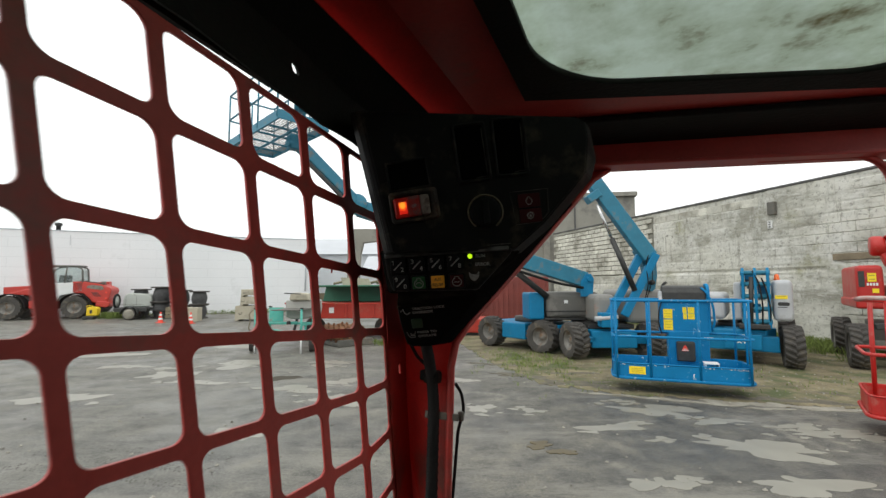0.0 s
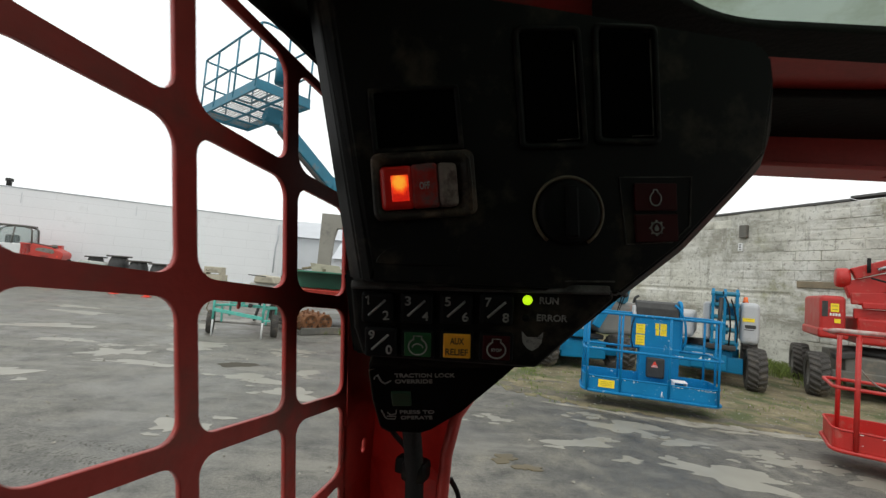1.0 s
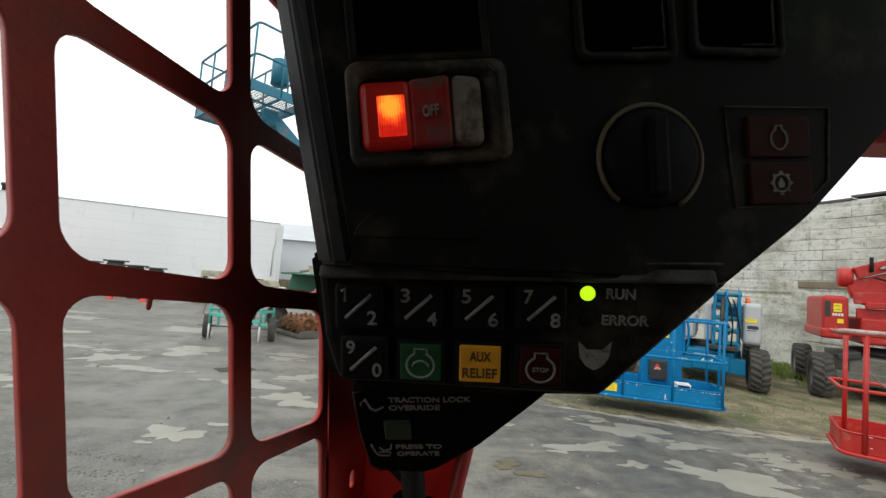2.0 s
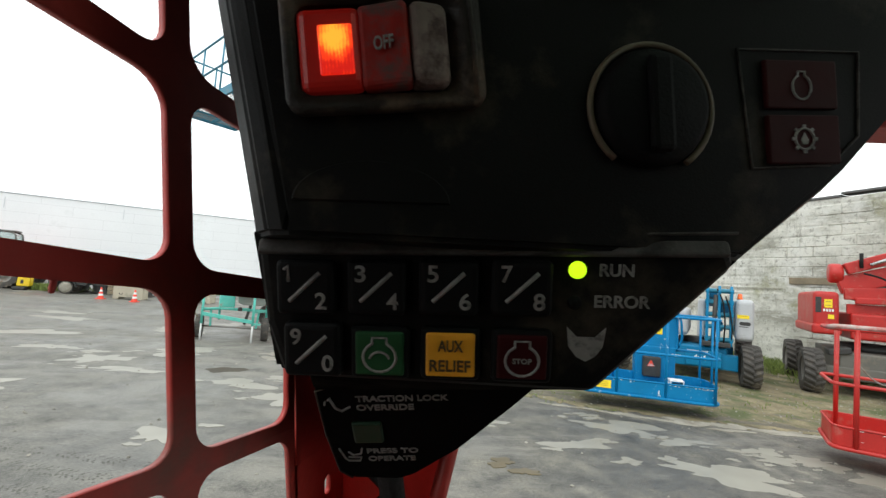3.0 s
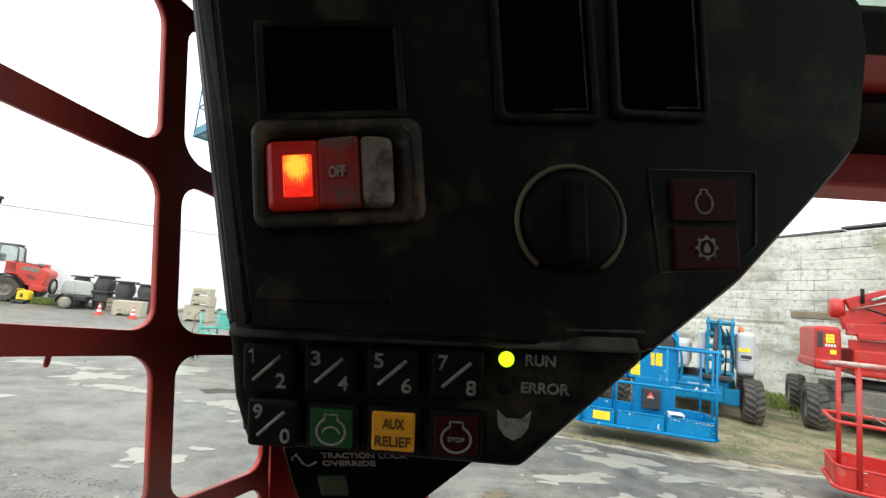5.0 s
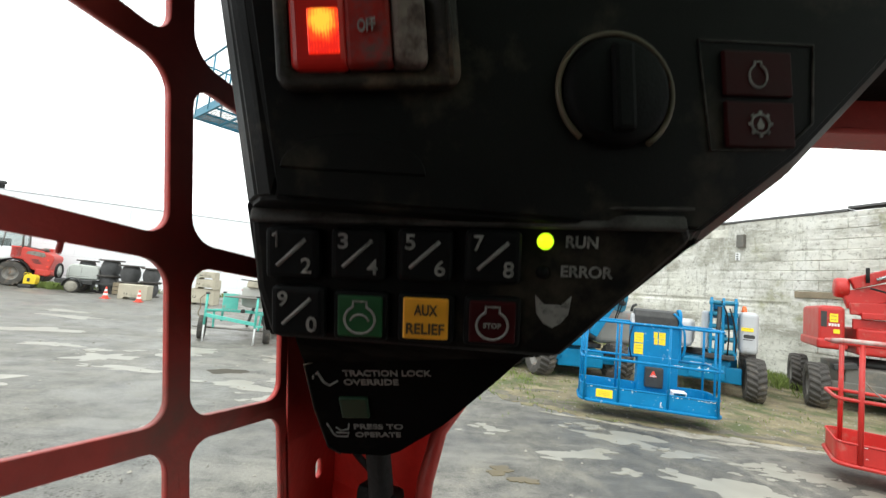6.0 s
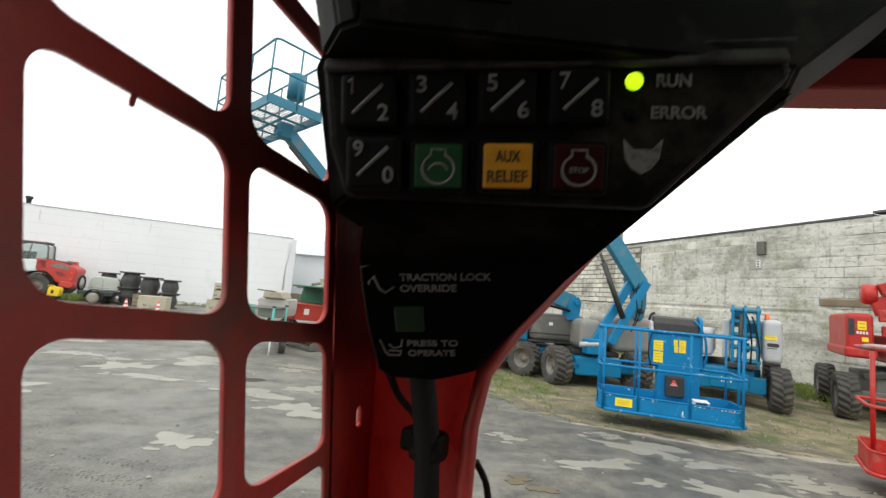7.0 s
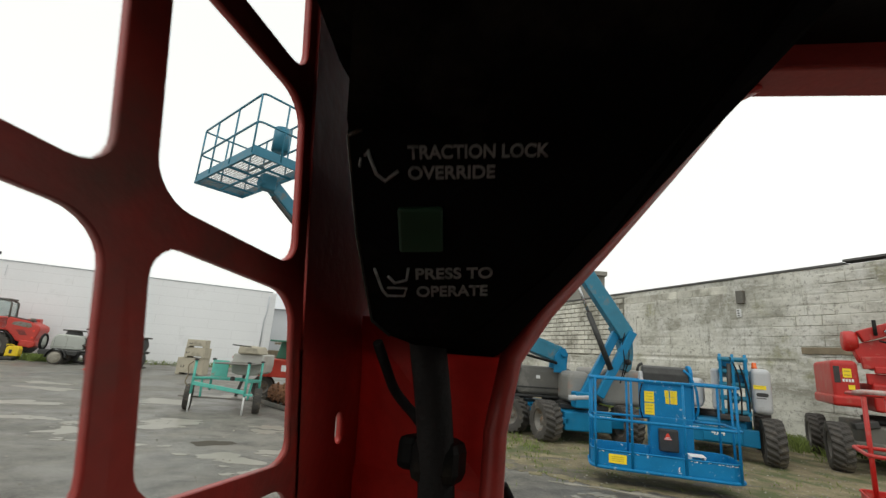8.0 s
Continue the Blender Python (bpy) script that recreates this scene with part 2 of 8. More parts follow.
YELLOW = mat("yellow_box", (0.85, 0.60, 0.02), 0.5, var=0.1, scale=5, bump=0.05)
CONE_RED = mat("cone_red", (0.75, 0.06, 0.03), 0.5, var=0.1, scale=9, bump=0)
PALE = mat("canopy_pale", (0.47, 0.49, 0.45), 0.5, var=0.1, scale=3, bump=0.05, stain=(0.33, 0.34, 0.30), amount=0.2, stain_scale=3)
CONTAINER_RED = mat("container_red", (0.20, 0.045, 0.035), 0.65, var=0.2, scale=2, bump=0.1)
SHED_GREY = mat("shed_sheet", (0.60, 0.62, 0.64), 0.6, var=0.08, scale=0.6, bump=0.1)
SHED_ROOF = mat("shed_roof", (0.52, 0.54, 0.57), 0.6, var=0.1, scale=0.6, bump=0.1)
BLOCK = mat("whitewashed_block", (0.60, 0.59, 0.52), 0.92, var=0.26, scale=1.3, bump=0.5, fine=22, stain=(0.31, 0.30, 0.25), amount=0.45, stain_scale=1.1, island=0.12, world_space=True)
MORTAR = mat("wall_mortar", (0.22, 0.215, 0.18), 0.95, var=0.2, scale=2, bump=0.4, fine=30)
COPING = mat("wall_coping", (0.10, 0.10, 0.098), 0.8, var=0.2, scale=2, bump=0.2)
GRAVEL = mat("dirt_gravel", (0.200, 0.168, 0.100), 0.95, var=0.6, scale=2.3, bump=0.9, fine=34, stain=(0.082, 0.098, 0.036), amount=0.5, stain_scale=1.5)
LIME = mat("pale_gravel", (0.29, 0.272, 0.225), 0.9, var=0.3, scale=3, bump=0.6, fine=24, stain=(0.2, 0.18, 0.14), amount=0.4, stain_scale=2.5)
GRASS = mat("grass_blades", (0.16, 0.215, 0.05), 0.8, var=0.35, scale=3, bump=0, island=0.35)
STONE = mat("loose_stones", (0.25, 0.235, 0.20), 0.9, var=0.25, scale=20, bump=0.2, island=0.4)
MUD = mat("muddy_water", (0.10, 0.075, 0.032), 0.35, var=0.2, scale=4, bump=0.02)
WET_MUD = mat("wet_mud", (0.105, 0.092, 0.064), 0.7, var=0.4, scale=6, bump=0.6, fine=40, stain=(0.16, 0.14, 0.095), amount=0.4, stain_scale=7)
DRAIN = mat("wet_mud_hole", (0.05, 0.042, 0.026), 0.8, var=0.3, scale=9, bump=0.4)


def white_wall_material():
    m = mat("white_wall_paint", (0.82, 0.83, 0.84), 0.85, var=0.05, scale=0.35, bump=0.2, fine=12, stain=(0.70, 0.71, 0.71), amount=0.04, stain_scale=0.35)
    nt = m.node_tree
    co = nt.nodes.new("ShaderNodeTexCoord")
    mp = nt.nodes.new("ShaderNodeMapping")
    mp.inputs["Rotation"].default_value = (radians(90), 0, 0)
    br = nt.nodes.new("ShaderNodeTexBrick")
    br.inputs["Scale"].default_value = 1.0
    br.inputs["Brick Width"].default_value = 2.5
    br.inputs["Row Height"].default_value = 0.5
    br.inputs["Mortar Size"].default_value = 0.008
    br.inputs["Color1"].default_value = br.inputs["Color2"].default_value = (1, 1, 1, 1)
    br.inputs["Mortar"].default_value = (0.86, 0.86, 0.86, 1)
    mx = nt.nodes.new("ShaderNodeMixRGB")
    mx.blend_type = "MULTIPLY"
    mx.inputs["Fac"].default_value = 1.0
    b = nt.nodes["Principled BSDF"]
    old = b.inputs["Base Color"].links[0].from_socket
    nt.links.new(co.outputs["Object"], mp.inputs["Vector"])
    nt.links.new(mp.outputs["Vector"], br.inputs["Vector"])
    nt.links.new(old, mx.inputs["Color1"])
    nt.links.new(br.outputs["Color"], mx.inputs["Color2"])
    nt.links.new(mx.outputs["Color"], b.inputs["Base Color"])
    return m


WHITE_WALL = white_wall_material()


def asphalt_material():
    """Wet patched asphalt: grey chippings, broad damp sheets that shine, pale silt."""
    m = bpy.data.materials.new("wet_asphalt")
    m.use_nodes = True
    nt = m.node_tree
    b = nt.nodes["Principled BSDF"]
    co = nt.nodes.new("ShaderNodeTexCoord")

    def noise_(scale, detail, rough=0.55, stretch=None):
        n = nt.nodes.new("ShaderNodeTexNoise")
        n.inputs["Scale"].default_value = scale
        n.inputs["Detail"].default_value = detail
        n.inputs["Roughness"].default_value = rough
        if stretch:
            mp = nt.nodes.new("ShaderNodeMapping")
            mp.inputs["Scale"].default_value = stretch
            nt.links.new(co.outputs["Object"], mp.inputs["Vector"])
            nt.links.new(mp.outputs["Vector"], n.inputs["Vector"])
        else:
            nt.links.new(co.outputs["Object"], n.inputs["Vector"])
        return n.outputs["Fac"]

    def ramp_(fac, stops):
        r = nt.nodes.new("ShaderNodeValToRGB")
        e = r.color_ramp.elements
        e[0].position, e[0].color = stops[0][0], (*stops[0][1], 1)
        e[1].position, e[1].color = stops[-1][0], (*stops[-1][1], 1)
        for p, c in stops[1:-1]:
            k = e.new(p)
            k.color = (*c, 1)
        nt.links.new(fac, r.inputs["Fac"])
        return r.outputs["Color"]

    def mix_(fac, a, c, blend="MIX"):
        x = nt.nodes.new("ShaderNodeMixRGB")
        x.blend_type = blend
        if isinstance(fac, float):
            x.inputs["Fac"].default_value = fac
        else:
            nt.links.new(fac, x.inputs["Fac"])
        for s, v in (("Color1", a), ("Color2", c)):
            if isinstance(v, tuple):
                x.inputs[s].default_value = (*v, 1)
            else:
                nt.links.new(v, x.inputs[s])
        return x.outputs["Color"]

    broad = ramp_(noise_(0.35, 6), [(0.35, (0.088, 0.085, 0.075)), (0.5, (0.120, 0.115, 0.100)), (0.68, (0.165, 0.156, 0.134))])
    grain = ramp_(noise_(38, 4, 0.7), [(0.3, (0.62, 0.62, 0.62)), (0.7, (1.36, 1.36, 1.36))])
    col = mix_(1.0, broad, grain, "MULTIPLY")
    silt = ramp_(noise_(0.9, 9, 0.68), [(0.57, (0, 0, 0)), (0.66, (1, 1, 1))])
    col = mix_(silt, col, (0.205, 0.195, 0.168))
    crumb = ramp_(noise_(3.2, 10, 0.72), [(0.36, (0.50, 0.50, 0.50)), (0.5, (1.0, 0.99, 0.97)), (0.64, (1.55, 1.51, 1.38))])
    col = mix_(1.0, col, crumb, "MULTIPLY")
    trail = ramp_(noise_(1.1, 10, 0.72, (0.45, 1.5, 1)), [(0.52, (0, 0, 0)), (0.62, (0.75, 0.75, 0.75))])
    col = mix_(trail, col, (0.23, 0.218, 0.185))
    fleck = ramp_(noise_(120, 2, 0.5), [(0.60, (0, 0, 0)), (0.70, (1, 1, 1))])
    col = mix_(fleck, col, (0.27, 0.262, 0.24))
    wet = ramp_(noise_(0.55, 8, 0.6), [(0.42, (0, 0, 0)), (0.58, (1, 1, 1))])
    col = mix_(wet, col, mix_(1.0, col, (0.72, 0.72, 0.74), "MULTIPLY"))
    # the muddy half of the yard carries a thin coat of pale silt
    sep = nt.nodes.new("ShaderNodeSeparateXYZ")
    nt.links.new(nt.nodes.new("ShaderNodeNewGeometry").outputs["Position"], sep.inputs[0])
    half = nt.nodes.new("ShaderNodeMapRange")
    half.inputs["From Min"].default_value, half.inputs["From Max"].default_value = 0.8, -2.2
    half.inputs["To Min"].default_value, half.inputs["To Max"].default_value = 0.0, 0.55
    nt.links.new(sep.outputs["X"], half.inputs["Value"])
    patchy = nt.nodes.new("ShaderNodeMath")
    patchy.operation = "MULTIPLY"
    nt.links.new(half.outputs["Result"], patchy.inputs[0])
    nt.links.new(ramp_(noise_(1.6, 9, 0.7), [(0.34, (0.1, 0.1, 0.1)), (0.60, (1, 1, 1))]), patchy.inputs[1])
    mud = mix_(1.0, (0.20, 0.195, 0.172), grain, "MULTIPLY")
    col = mix_(patchy.outputs[0], col, mud)
    nt.links.new(col, b.inputs["Base Color"])
    rr = nt.nodes.new("ShaderNodeMapRange")
    rr.inputs["To Min"].default_value = 0.72
    rr.inputs["To Max"].default_value = 0.36
    nt.links.new(wet, rr.inputs["Value"])
    nt.links.new(rr.outputs["Result"], b.inputs["Roughness"])
    bp = nt.nodes.new("ShaderNodeBump")
    bp.inputs["Strength"].default_value = 0.6
    bp.inputs["Distance"].default_value = 0.014
    nt.links.new(noise_(45, 5, 0.7), bp.inputs["Height"])
    nt.links.new(bp.outputs["Normal"], b.inputs["Normal"])
    return m


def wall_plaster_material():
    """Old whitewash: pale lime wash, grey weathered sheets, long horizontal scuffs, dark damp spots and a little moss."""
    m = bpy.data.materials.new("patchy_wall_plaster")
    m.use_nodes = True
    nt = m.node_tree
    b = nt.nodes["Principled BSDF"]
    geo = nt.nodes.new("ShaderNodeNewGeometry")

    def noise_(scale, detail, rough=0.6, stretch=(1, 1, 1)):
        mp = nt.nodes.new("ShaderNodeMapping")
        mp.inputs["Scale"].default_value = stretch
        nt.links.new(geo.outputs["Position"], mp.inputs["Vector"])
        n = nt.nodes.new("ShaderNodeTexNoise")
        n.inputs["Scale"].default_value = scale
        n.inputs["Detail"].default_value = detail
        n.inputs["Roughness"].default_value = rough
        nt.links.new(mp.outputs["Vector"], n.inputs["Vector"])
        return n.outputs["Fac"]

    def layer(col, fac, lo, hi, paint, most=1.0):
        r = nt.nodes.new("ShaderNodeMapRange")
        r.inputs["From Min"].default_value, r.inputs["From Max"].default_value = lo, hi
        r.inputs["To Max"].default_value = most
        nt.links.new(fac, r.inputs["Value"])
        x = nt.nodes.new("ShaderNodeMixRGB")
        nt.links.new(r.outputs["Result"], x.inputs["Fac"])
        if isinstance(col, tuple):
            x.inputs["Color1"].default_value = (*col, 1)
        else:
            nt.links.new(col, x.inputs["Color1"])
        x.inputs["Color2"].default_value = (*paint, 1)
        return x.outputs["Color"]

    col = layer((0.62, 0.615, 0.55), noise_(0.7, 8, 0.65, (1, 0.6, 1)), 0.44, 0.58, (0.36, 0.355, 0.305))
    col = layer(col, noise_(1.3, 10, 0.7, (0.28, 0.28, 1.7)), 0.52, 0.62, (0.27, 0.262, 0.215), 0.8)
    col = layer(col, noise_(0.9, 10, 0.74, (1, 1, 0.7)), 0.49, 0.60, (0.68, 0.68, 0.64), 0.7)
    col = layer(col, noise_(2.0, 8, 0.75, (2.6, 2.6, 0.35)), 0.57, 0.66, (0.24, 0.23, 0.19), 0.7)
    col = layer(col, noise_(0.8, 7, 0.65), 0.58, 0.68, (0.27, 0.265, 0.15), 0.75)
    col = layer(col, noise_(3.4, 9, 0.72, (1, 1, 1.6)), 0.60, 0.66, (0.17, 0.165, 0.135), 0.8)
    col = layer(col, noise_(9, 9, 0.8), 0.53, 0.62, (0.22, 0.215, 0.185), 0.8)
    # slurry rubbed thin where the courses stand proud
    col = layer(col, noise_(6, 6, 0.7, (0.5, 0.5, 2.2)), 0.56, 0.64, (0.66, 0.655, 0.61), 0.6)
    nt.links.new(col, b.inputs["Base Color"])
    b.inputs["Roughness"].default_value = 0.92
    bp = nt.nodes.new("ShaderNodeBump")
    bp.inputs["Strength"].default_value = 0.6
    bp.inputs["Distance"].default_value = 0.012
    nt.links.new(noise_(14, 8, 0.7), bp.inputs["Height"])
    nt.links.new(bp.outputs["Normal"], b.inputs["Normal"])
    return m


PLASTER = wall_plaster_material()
ASPHALT = asphalt_material()


def water_material():
    m = bpy.data.materials.new("puddle_water")
    m.use_nodes = True
    nt = m.node_tree
    b = nt.nodes["Principled BSDF"]
    co = nt.nodes.new("ShaderNodeTexCoord")
    n = nt.nodes.new("ShaderNodeTexNoise")
    n.inputs["Scale"].default_value = 3.0
    nt.links.new(co.outputs["Object"], n.inputs["Vector"])
    r = nt.nodes.new("ShaderNodeValToRGB")
    # the pale look is put into the base colour, not left to mirror reflection
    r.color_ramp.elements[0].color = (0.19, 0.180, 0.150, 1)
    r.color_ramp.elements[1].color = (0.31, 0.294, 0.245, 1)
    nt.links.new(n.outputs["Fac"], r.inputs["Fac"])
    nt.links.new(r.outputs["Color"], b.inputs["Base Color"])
    b.inputs["Roughness"].default_value = 0.34
    b.inputs["Specular IOR Level"].default_value = 0.5
    return m


WATER = water_material()


def glass_material(name, tint, rough):
    m = bpy.data.materials.new(name)
    m.use_nodes = True
    b = m.node_tree.nodes["Principled BSDF"]
    b.inputs["Base Color"].default_value = (*tint, 1)
    b.inputs["Roughness"].default_value = rough
    b.inputs["Transmission Weight"].default_value = 0.9
    return m


CAB_GLASS = glass_material("cab_glass", (0.55, 0.65, 0.63), 0.05)


def roof_pane_material():
    """Weathered clear plastic: milky, greenish, with brown dirt along its rim."""
    m = bpy.data.materials.new("milky_roof_pane")
    m.use_nodes = True
    nt = m.node_tree
    nt.nodes.remove(nt.nodes["Principled BSDF"])
    out = nt.nodes["Material Output"]
    co = nt.nodes.new("ShaderNodeTexCoord")
    n = nt.nodes.new("ShaderNodeTexNoise")
    n.inputs["Scale"].default_value = 9.0
    n.inputs["Detail"].default_value = 8
    n.inputs["Roughness"].default_value = 0.65
    nt.links.new(co.outputs["Object"], n.inputs["Vector"])
    r = nt.nodes.new("ShaderNodeValToRGB")
    e = r.color_ramp.elements
    e[0].position, e[0].color = 0.32, (0.13, 0.12, 0.065, 1)
    e[1].position, e[1].color = 0.60, (0.50, 0.59, 0.52, 1)
    k = e.new(0.44)
    k.color = (0.39, 0.46, 0.37, 1)
    nt.links.new(n.outputs["Fac"], r.inputs["Fac"])
    tl = nt.nodes.new("ShaderNodeBsdfTranslucent")
    df = nt.nodes.new("ShaderNodeBsdfDiffuse")
    nt.links.new(r.outputs["Color"], tl.inputs["Color"])
    nt.links.new(r.outputs["Color"], df.inputs["Color"])
    mx = nt.nodes.new("ShaderNodeMixShader")
    mx.inputs["Fac"].default_value = 0.25
    nt.links.new(tl.outputs["BSDF"], mx.inputs[1])
    nt.links.new(df.outputs["BSDF"], mx.inputs[2])
    nt.links.new(mx.outputs["Shader"], out.inputs["Surface"])
    return m


ROOF_PANE = roof_pane_material()


# ---- mesh helpers ----
def bm_new():
    return bmesh.new()


def merge(bm, tmp, m=None):
    if m is not None:
        tmp.transform(m)
    vs = [bm.verts.new(v.co) for v in tmp.verts]
    tmp.verts.index_update()
    for f in tmp.faces:
        try:
            g = bm.faces.new([vs[v.index] for v in f.verts])
            g.smooth = f.smooth
        except ValueError:
            pass
    tmp.free()
    return bm


def box(bm, size, center=(0, 0, 0), bevel=0.0, rot=(0, 0, 0), seg=2):
    t = bmesh.new()
    bmesh.ops.create_cube(t, size=1.0)
    t.transform(Matrix.Diagonal((*size, 1)))
    if bevel:
        bmesh.ops.bevel(t, geom=t.edges[:], offset=min(bevel, 0.45 * min(size)), segments=seg, affect="EDGES", profile=0.5)
    return merge(bm, t, pose(*center, *rot))


def prism(bm, outline, depth, m=None, bevel=0.0, seg=2):
    """Outline (x, y) extruded from z = 0 down to z = -depth."""
    t = bmesh.new()
    top = [t.verts.new((x, y, 0)) for x, y in outline]
    bot = [t.verts.new((x, y, -depth)) for x, y in outline]
    n = len(outline)
    t.faces.new(top)
    t.faces.new(bot[::-1])
    for i in range(n):
        t.faces.new((top[i], bot[i], bot[(i + 1) % n], top[(i + 1) % n]))
    bmesh.ops.recalc_face_normals(t, faces=t.faces[:])
    if bevel:
        bmesh.ops.bevel(t, geom=t.edges[:], offset=bevel, segments=seg, affect="EDGES", profile=0.5, clamp_overlap=True)
    return merge(bm, t, m)


def revolve(bm, profile, n=24, m=None, smooth=True):
    """Profile (radius, height) turned about z, closed at both ends where the radius is 0."""
    t = bmesh.new()
    rings = []
    for r, z in profile:
        if r < 1e-6:
            rings.append([t.verts.new((0, 0, z))])
        else:
            rings.append([t.verts.new((r * math.cos(2 * math.pi * i / n), r * math.sin(2 * math.pi * i / n), z)) for i in range(n)])
    for a, b in zip(rings, rings[1:]):
        for i in range(n):
            j = (i + 1) % n
            if len(a) == 1 and len(b) > 1:
                f = t.faces.new((a[0], b[i], b[j]))
            elif len(b) == 1 and len(a) > 1:
                f = t.faces.new((a[i], b[0], a[j]))
            elif len(a) > 1:
                f = t.faces.new((a[i], b[i], b[j], a[j]))
            else:
                continue
            f.smooth = smooth
    bmesh.ops.recalc_face_normals(t, faces=t.faces[:])
    return merge(bm, t, m)


def tube(bm, pts, r, n=8, closed=False):
    """A round bar along the points."""
    pts = [Vector(p) for p in pts]
    t = bmesh.new()
    rings, k = [], len(pts)
    up = None
    for i, p in enumerate(pts):
        a = pts[(i - 1) % k] if (i or closed) else None
        b = pts[(i + 1) % k] if (i < k - 1 or closed) else None
        d = ((p - a).normalized() if a is not None else Vector()) + ((b - p).normalized() if b is not None else Vector())
        d.normalize()
        if up is None:
            up = Vector((0, 0, 1)) if abs(d.z) < 0.9 else Vector((1, 0, 0))
        side = d.cross(up)
        side.normalize()
        up = side.cross(d)
        rings.append([t.verts.new(p + r * (math.cos(2 * math.pi * j / n) * side + math.sin(2 * math.pi * j / n) * up)) for j in range(n)])
    for i in range(k if closed else k - 1):
        a, b = rings[i], rings[(i + 1) % k]
        for j in range(n):
            f = t.faces.new((a[j], a[(j + 1) % n], b[(j + 1) % n], b[j]))
            f.smooth = True
    if not closed:
        t.faces.new(rings[0][::-1])
        t.faces.new(rings[-1])
    bmesh.ops.recalc_face_normals(t, faces=t.faces[:])
    return merge(bm, t)


def bent(pts, r, k=4, closed=False):
    """The points of a path with its corners rounded to radius r."""
    pts = [Vector(p) for p in pts]
    out, n = [], len(pts)
    for i, p in enumerate(pts):
        if not closed and i in (0, n - 1):
            out.append(p)
            continue
        a, b = (pts[i - 1] - p), (pts[(i + 1) % n] - p)
        q = min(r, a.length * 0.45, b.length * 0.45)
        a, b = p + a.normalized() * q, p + b.normalized() * q
        for j in range(k + 1):
            s = j / k
            out.append(a * (1 - s) ** 2 + p * 2 * s * (1 - s) + b * s * s)
    return out


def beam(bm, p, q, w, h, bevel=0.01):
    """A box of width w and height h from point p to point q."""
    p, q = Vector(p), Vector(q)
    d = q - p
    m = Matrix.Translation((p + q) / 2) @ d.to_track_quat("Y", "Z").to_matrix().to_4x4()
    t = bmesh.new()
    bmesh.ops.create_cube(t, size=1.0)
    t.transform(Matrix.Diagonal((w, d.length, h, 1)))
    if bevel:
        bmesh.ops.bevel(t, geom=t.edges[:], offset=bevel, segments=2, affect="EDGES", profile=0.5)
    return merge(bm, t, m)


def rod(bm, p, q, r, n=12):
    return tube(bm, [p, q], r, n)


def mesh_from(name, bm, materials):
    me = bpy.data.meshes.new(name)
    bm.normal_update()
    bm.to_mesh(me)
    bm.free()
    for x in (materials if isinstance(materials, (list, tuple)) else [materials]):
        me.materials.append(x)
    return me


def part(name, bm, material, parent, label="", at=None):
    ob = new(name, mesh_from(name, bm, material))
    ob.parent = parent
    if at is not None:
        ob.matrix_basis = at
    if label:
        tagged(ob, label)
    return ob


def thing(name, m, label, category, group="", kind=""):
    ob = new(name)
    ob.matrix_basis = m
    ob.empty_display_size = 0.1
    return tagged(ob, label, category, group, kind)


def solid(name, bm, material, m, label, category, group="", kind=""):
    ob = new(name, mesh_from(name, bm, material))
    ob.matrix_basis = m
    return tagged(ob, label, category, group, kind)


def lettering(text, size, m=None, depth=0.0002, align="LEFT", bold=0.022):
    """A bmesh of a line of text in the built-in font, in the x, y plane."""
    cu = bpy.data.curves.new("letters", "FONT")
    cu.body, cu.size, cu.extrude, cu.align_x = text, size, depth, align
    cu.offset = bold * size
    ob = new("letters", cu)
    bpy.context.view_layer.update()
    me = bpy.data.meshes.new_from_object(ob.evaluated_get(bpy.context.evaluated_depsgraph_get()))
    bpy.data.objects.remove(ob)
    bpy.data.curves.remove(cu)
    t = bmesh.new()
    t.from_mesh(me)
    bpy.data.meshes.remove(me)
    if m is not None:
        t.transform(m)
    return t


def letters_wide(text, width, height, m, bold=0.022):
    """The text scaled to a given width and capital height."""
    t = lettering(text, 1.0, bold=bold)
    xs = [v.co.x for v in t.verts]
    ys = [v.co.y for v in t.verts]
    t.transform(Matrix.Translation((-min(xs), -min(ys), 0)))
    t.transform(Matrix.Diagonal((width / (max(xs) - min(xs)), height / (max(ys) - min(ys)), 1, 1)))
    t.transform(m)
    return t


def blob(n, rx, ry, seed, rough=0.35):
    """An uneven closed outline."""
    rnd = random.Random(seed)
    ph = [rnd.uniform(0, 6.28) for _ in range(6)]
    am = [rnd.uniform(0.3, 1.0) / (0.7 * k + 1) for k in range(6)]
    out = []
    for i in range(n):
        a = 2 * math.pi * i / n
        s = max(0.25, 1 + 0.8 * rough * sum(am[k] * math.sin((k + 2 + k // 2) * a + ph[k]) for k in range(6)) + rnd.uniform(-0.06, 0.06))
        out.append((rx * s * math.cos(a), ry * s * math.sin(a)))
    return out


def slab(outline, z=0.0, thick=0.01):
    t = bmesh.new()
    prism(t, outline, thick, Matrix.Translation((0, 0, z)))
    return t


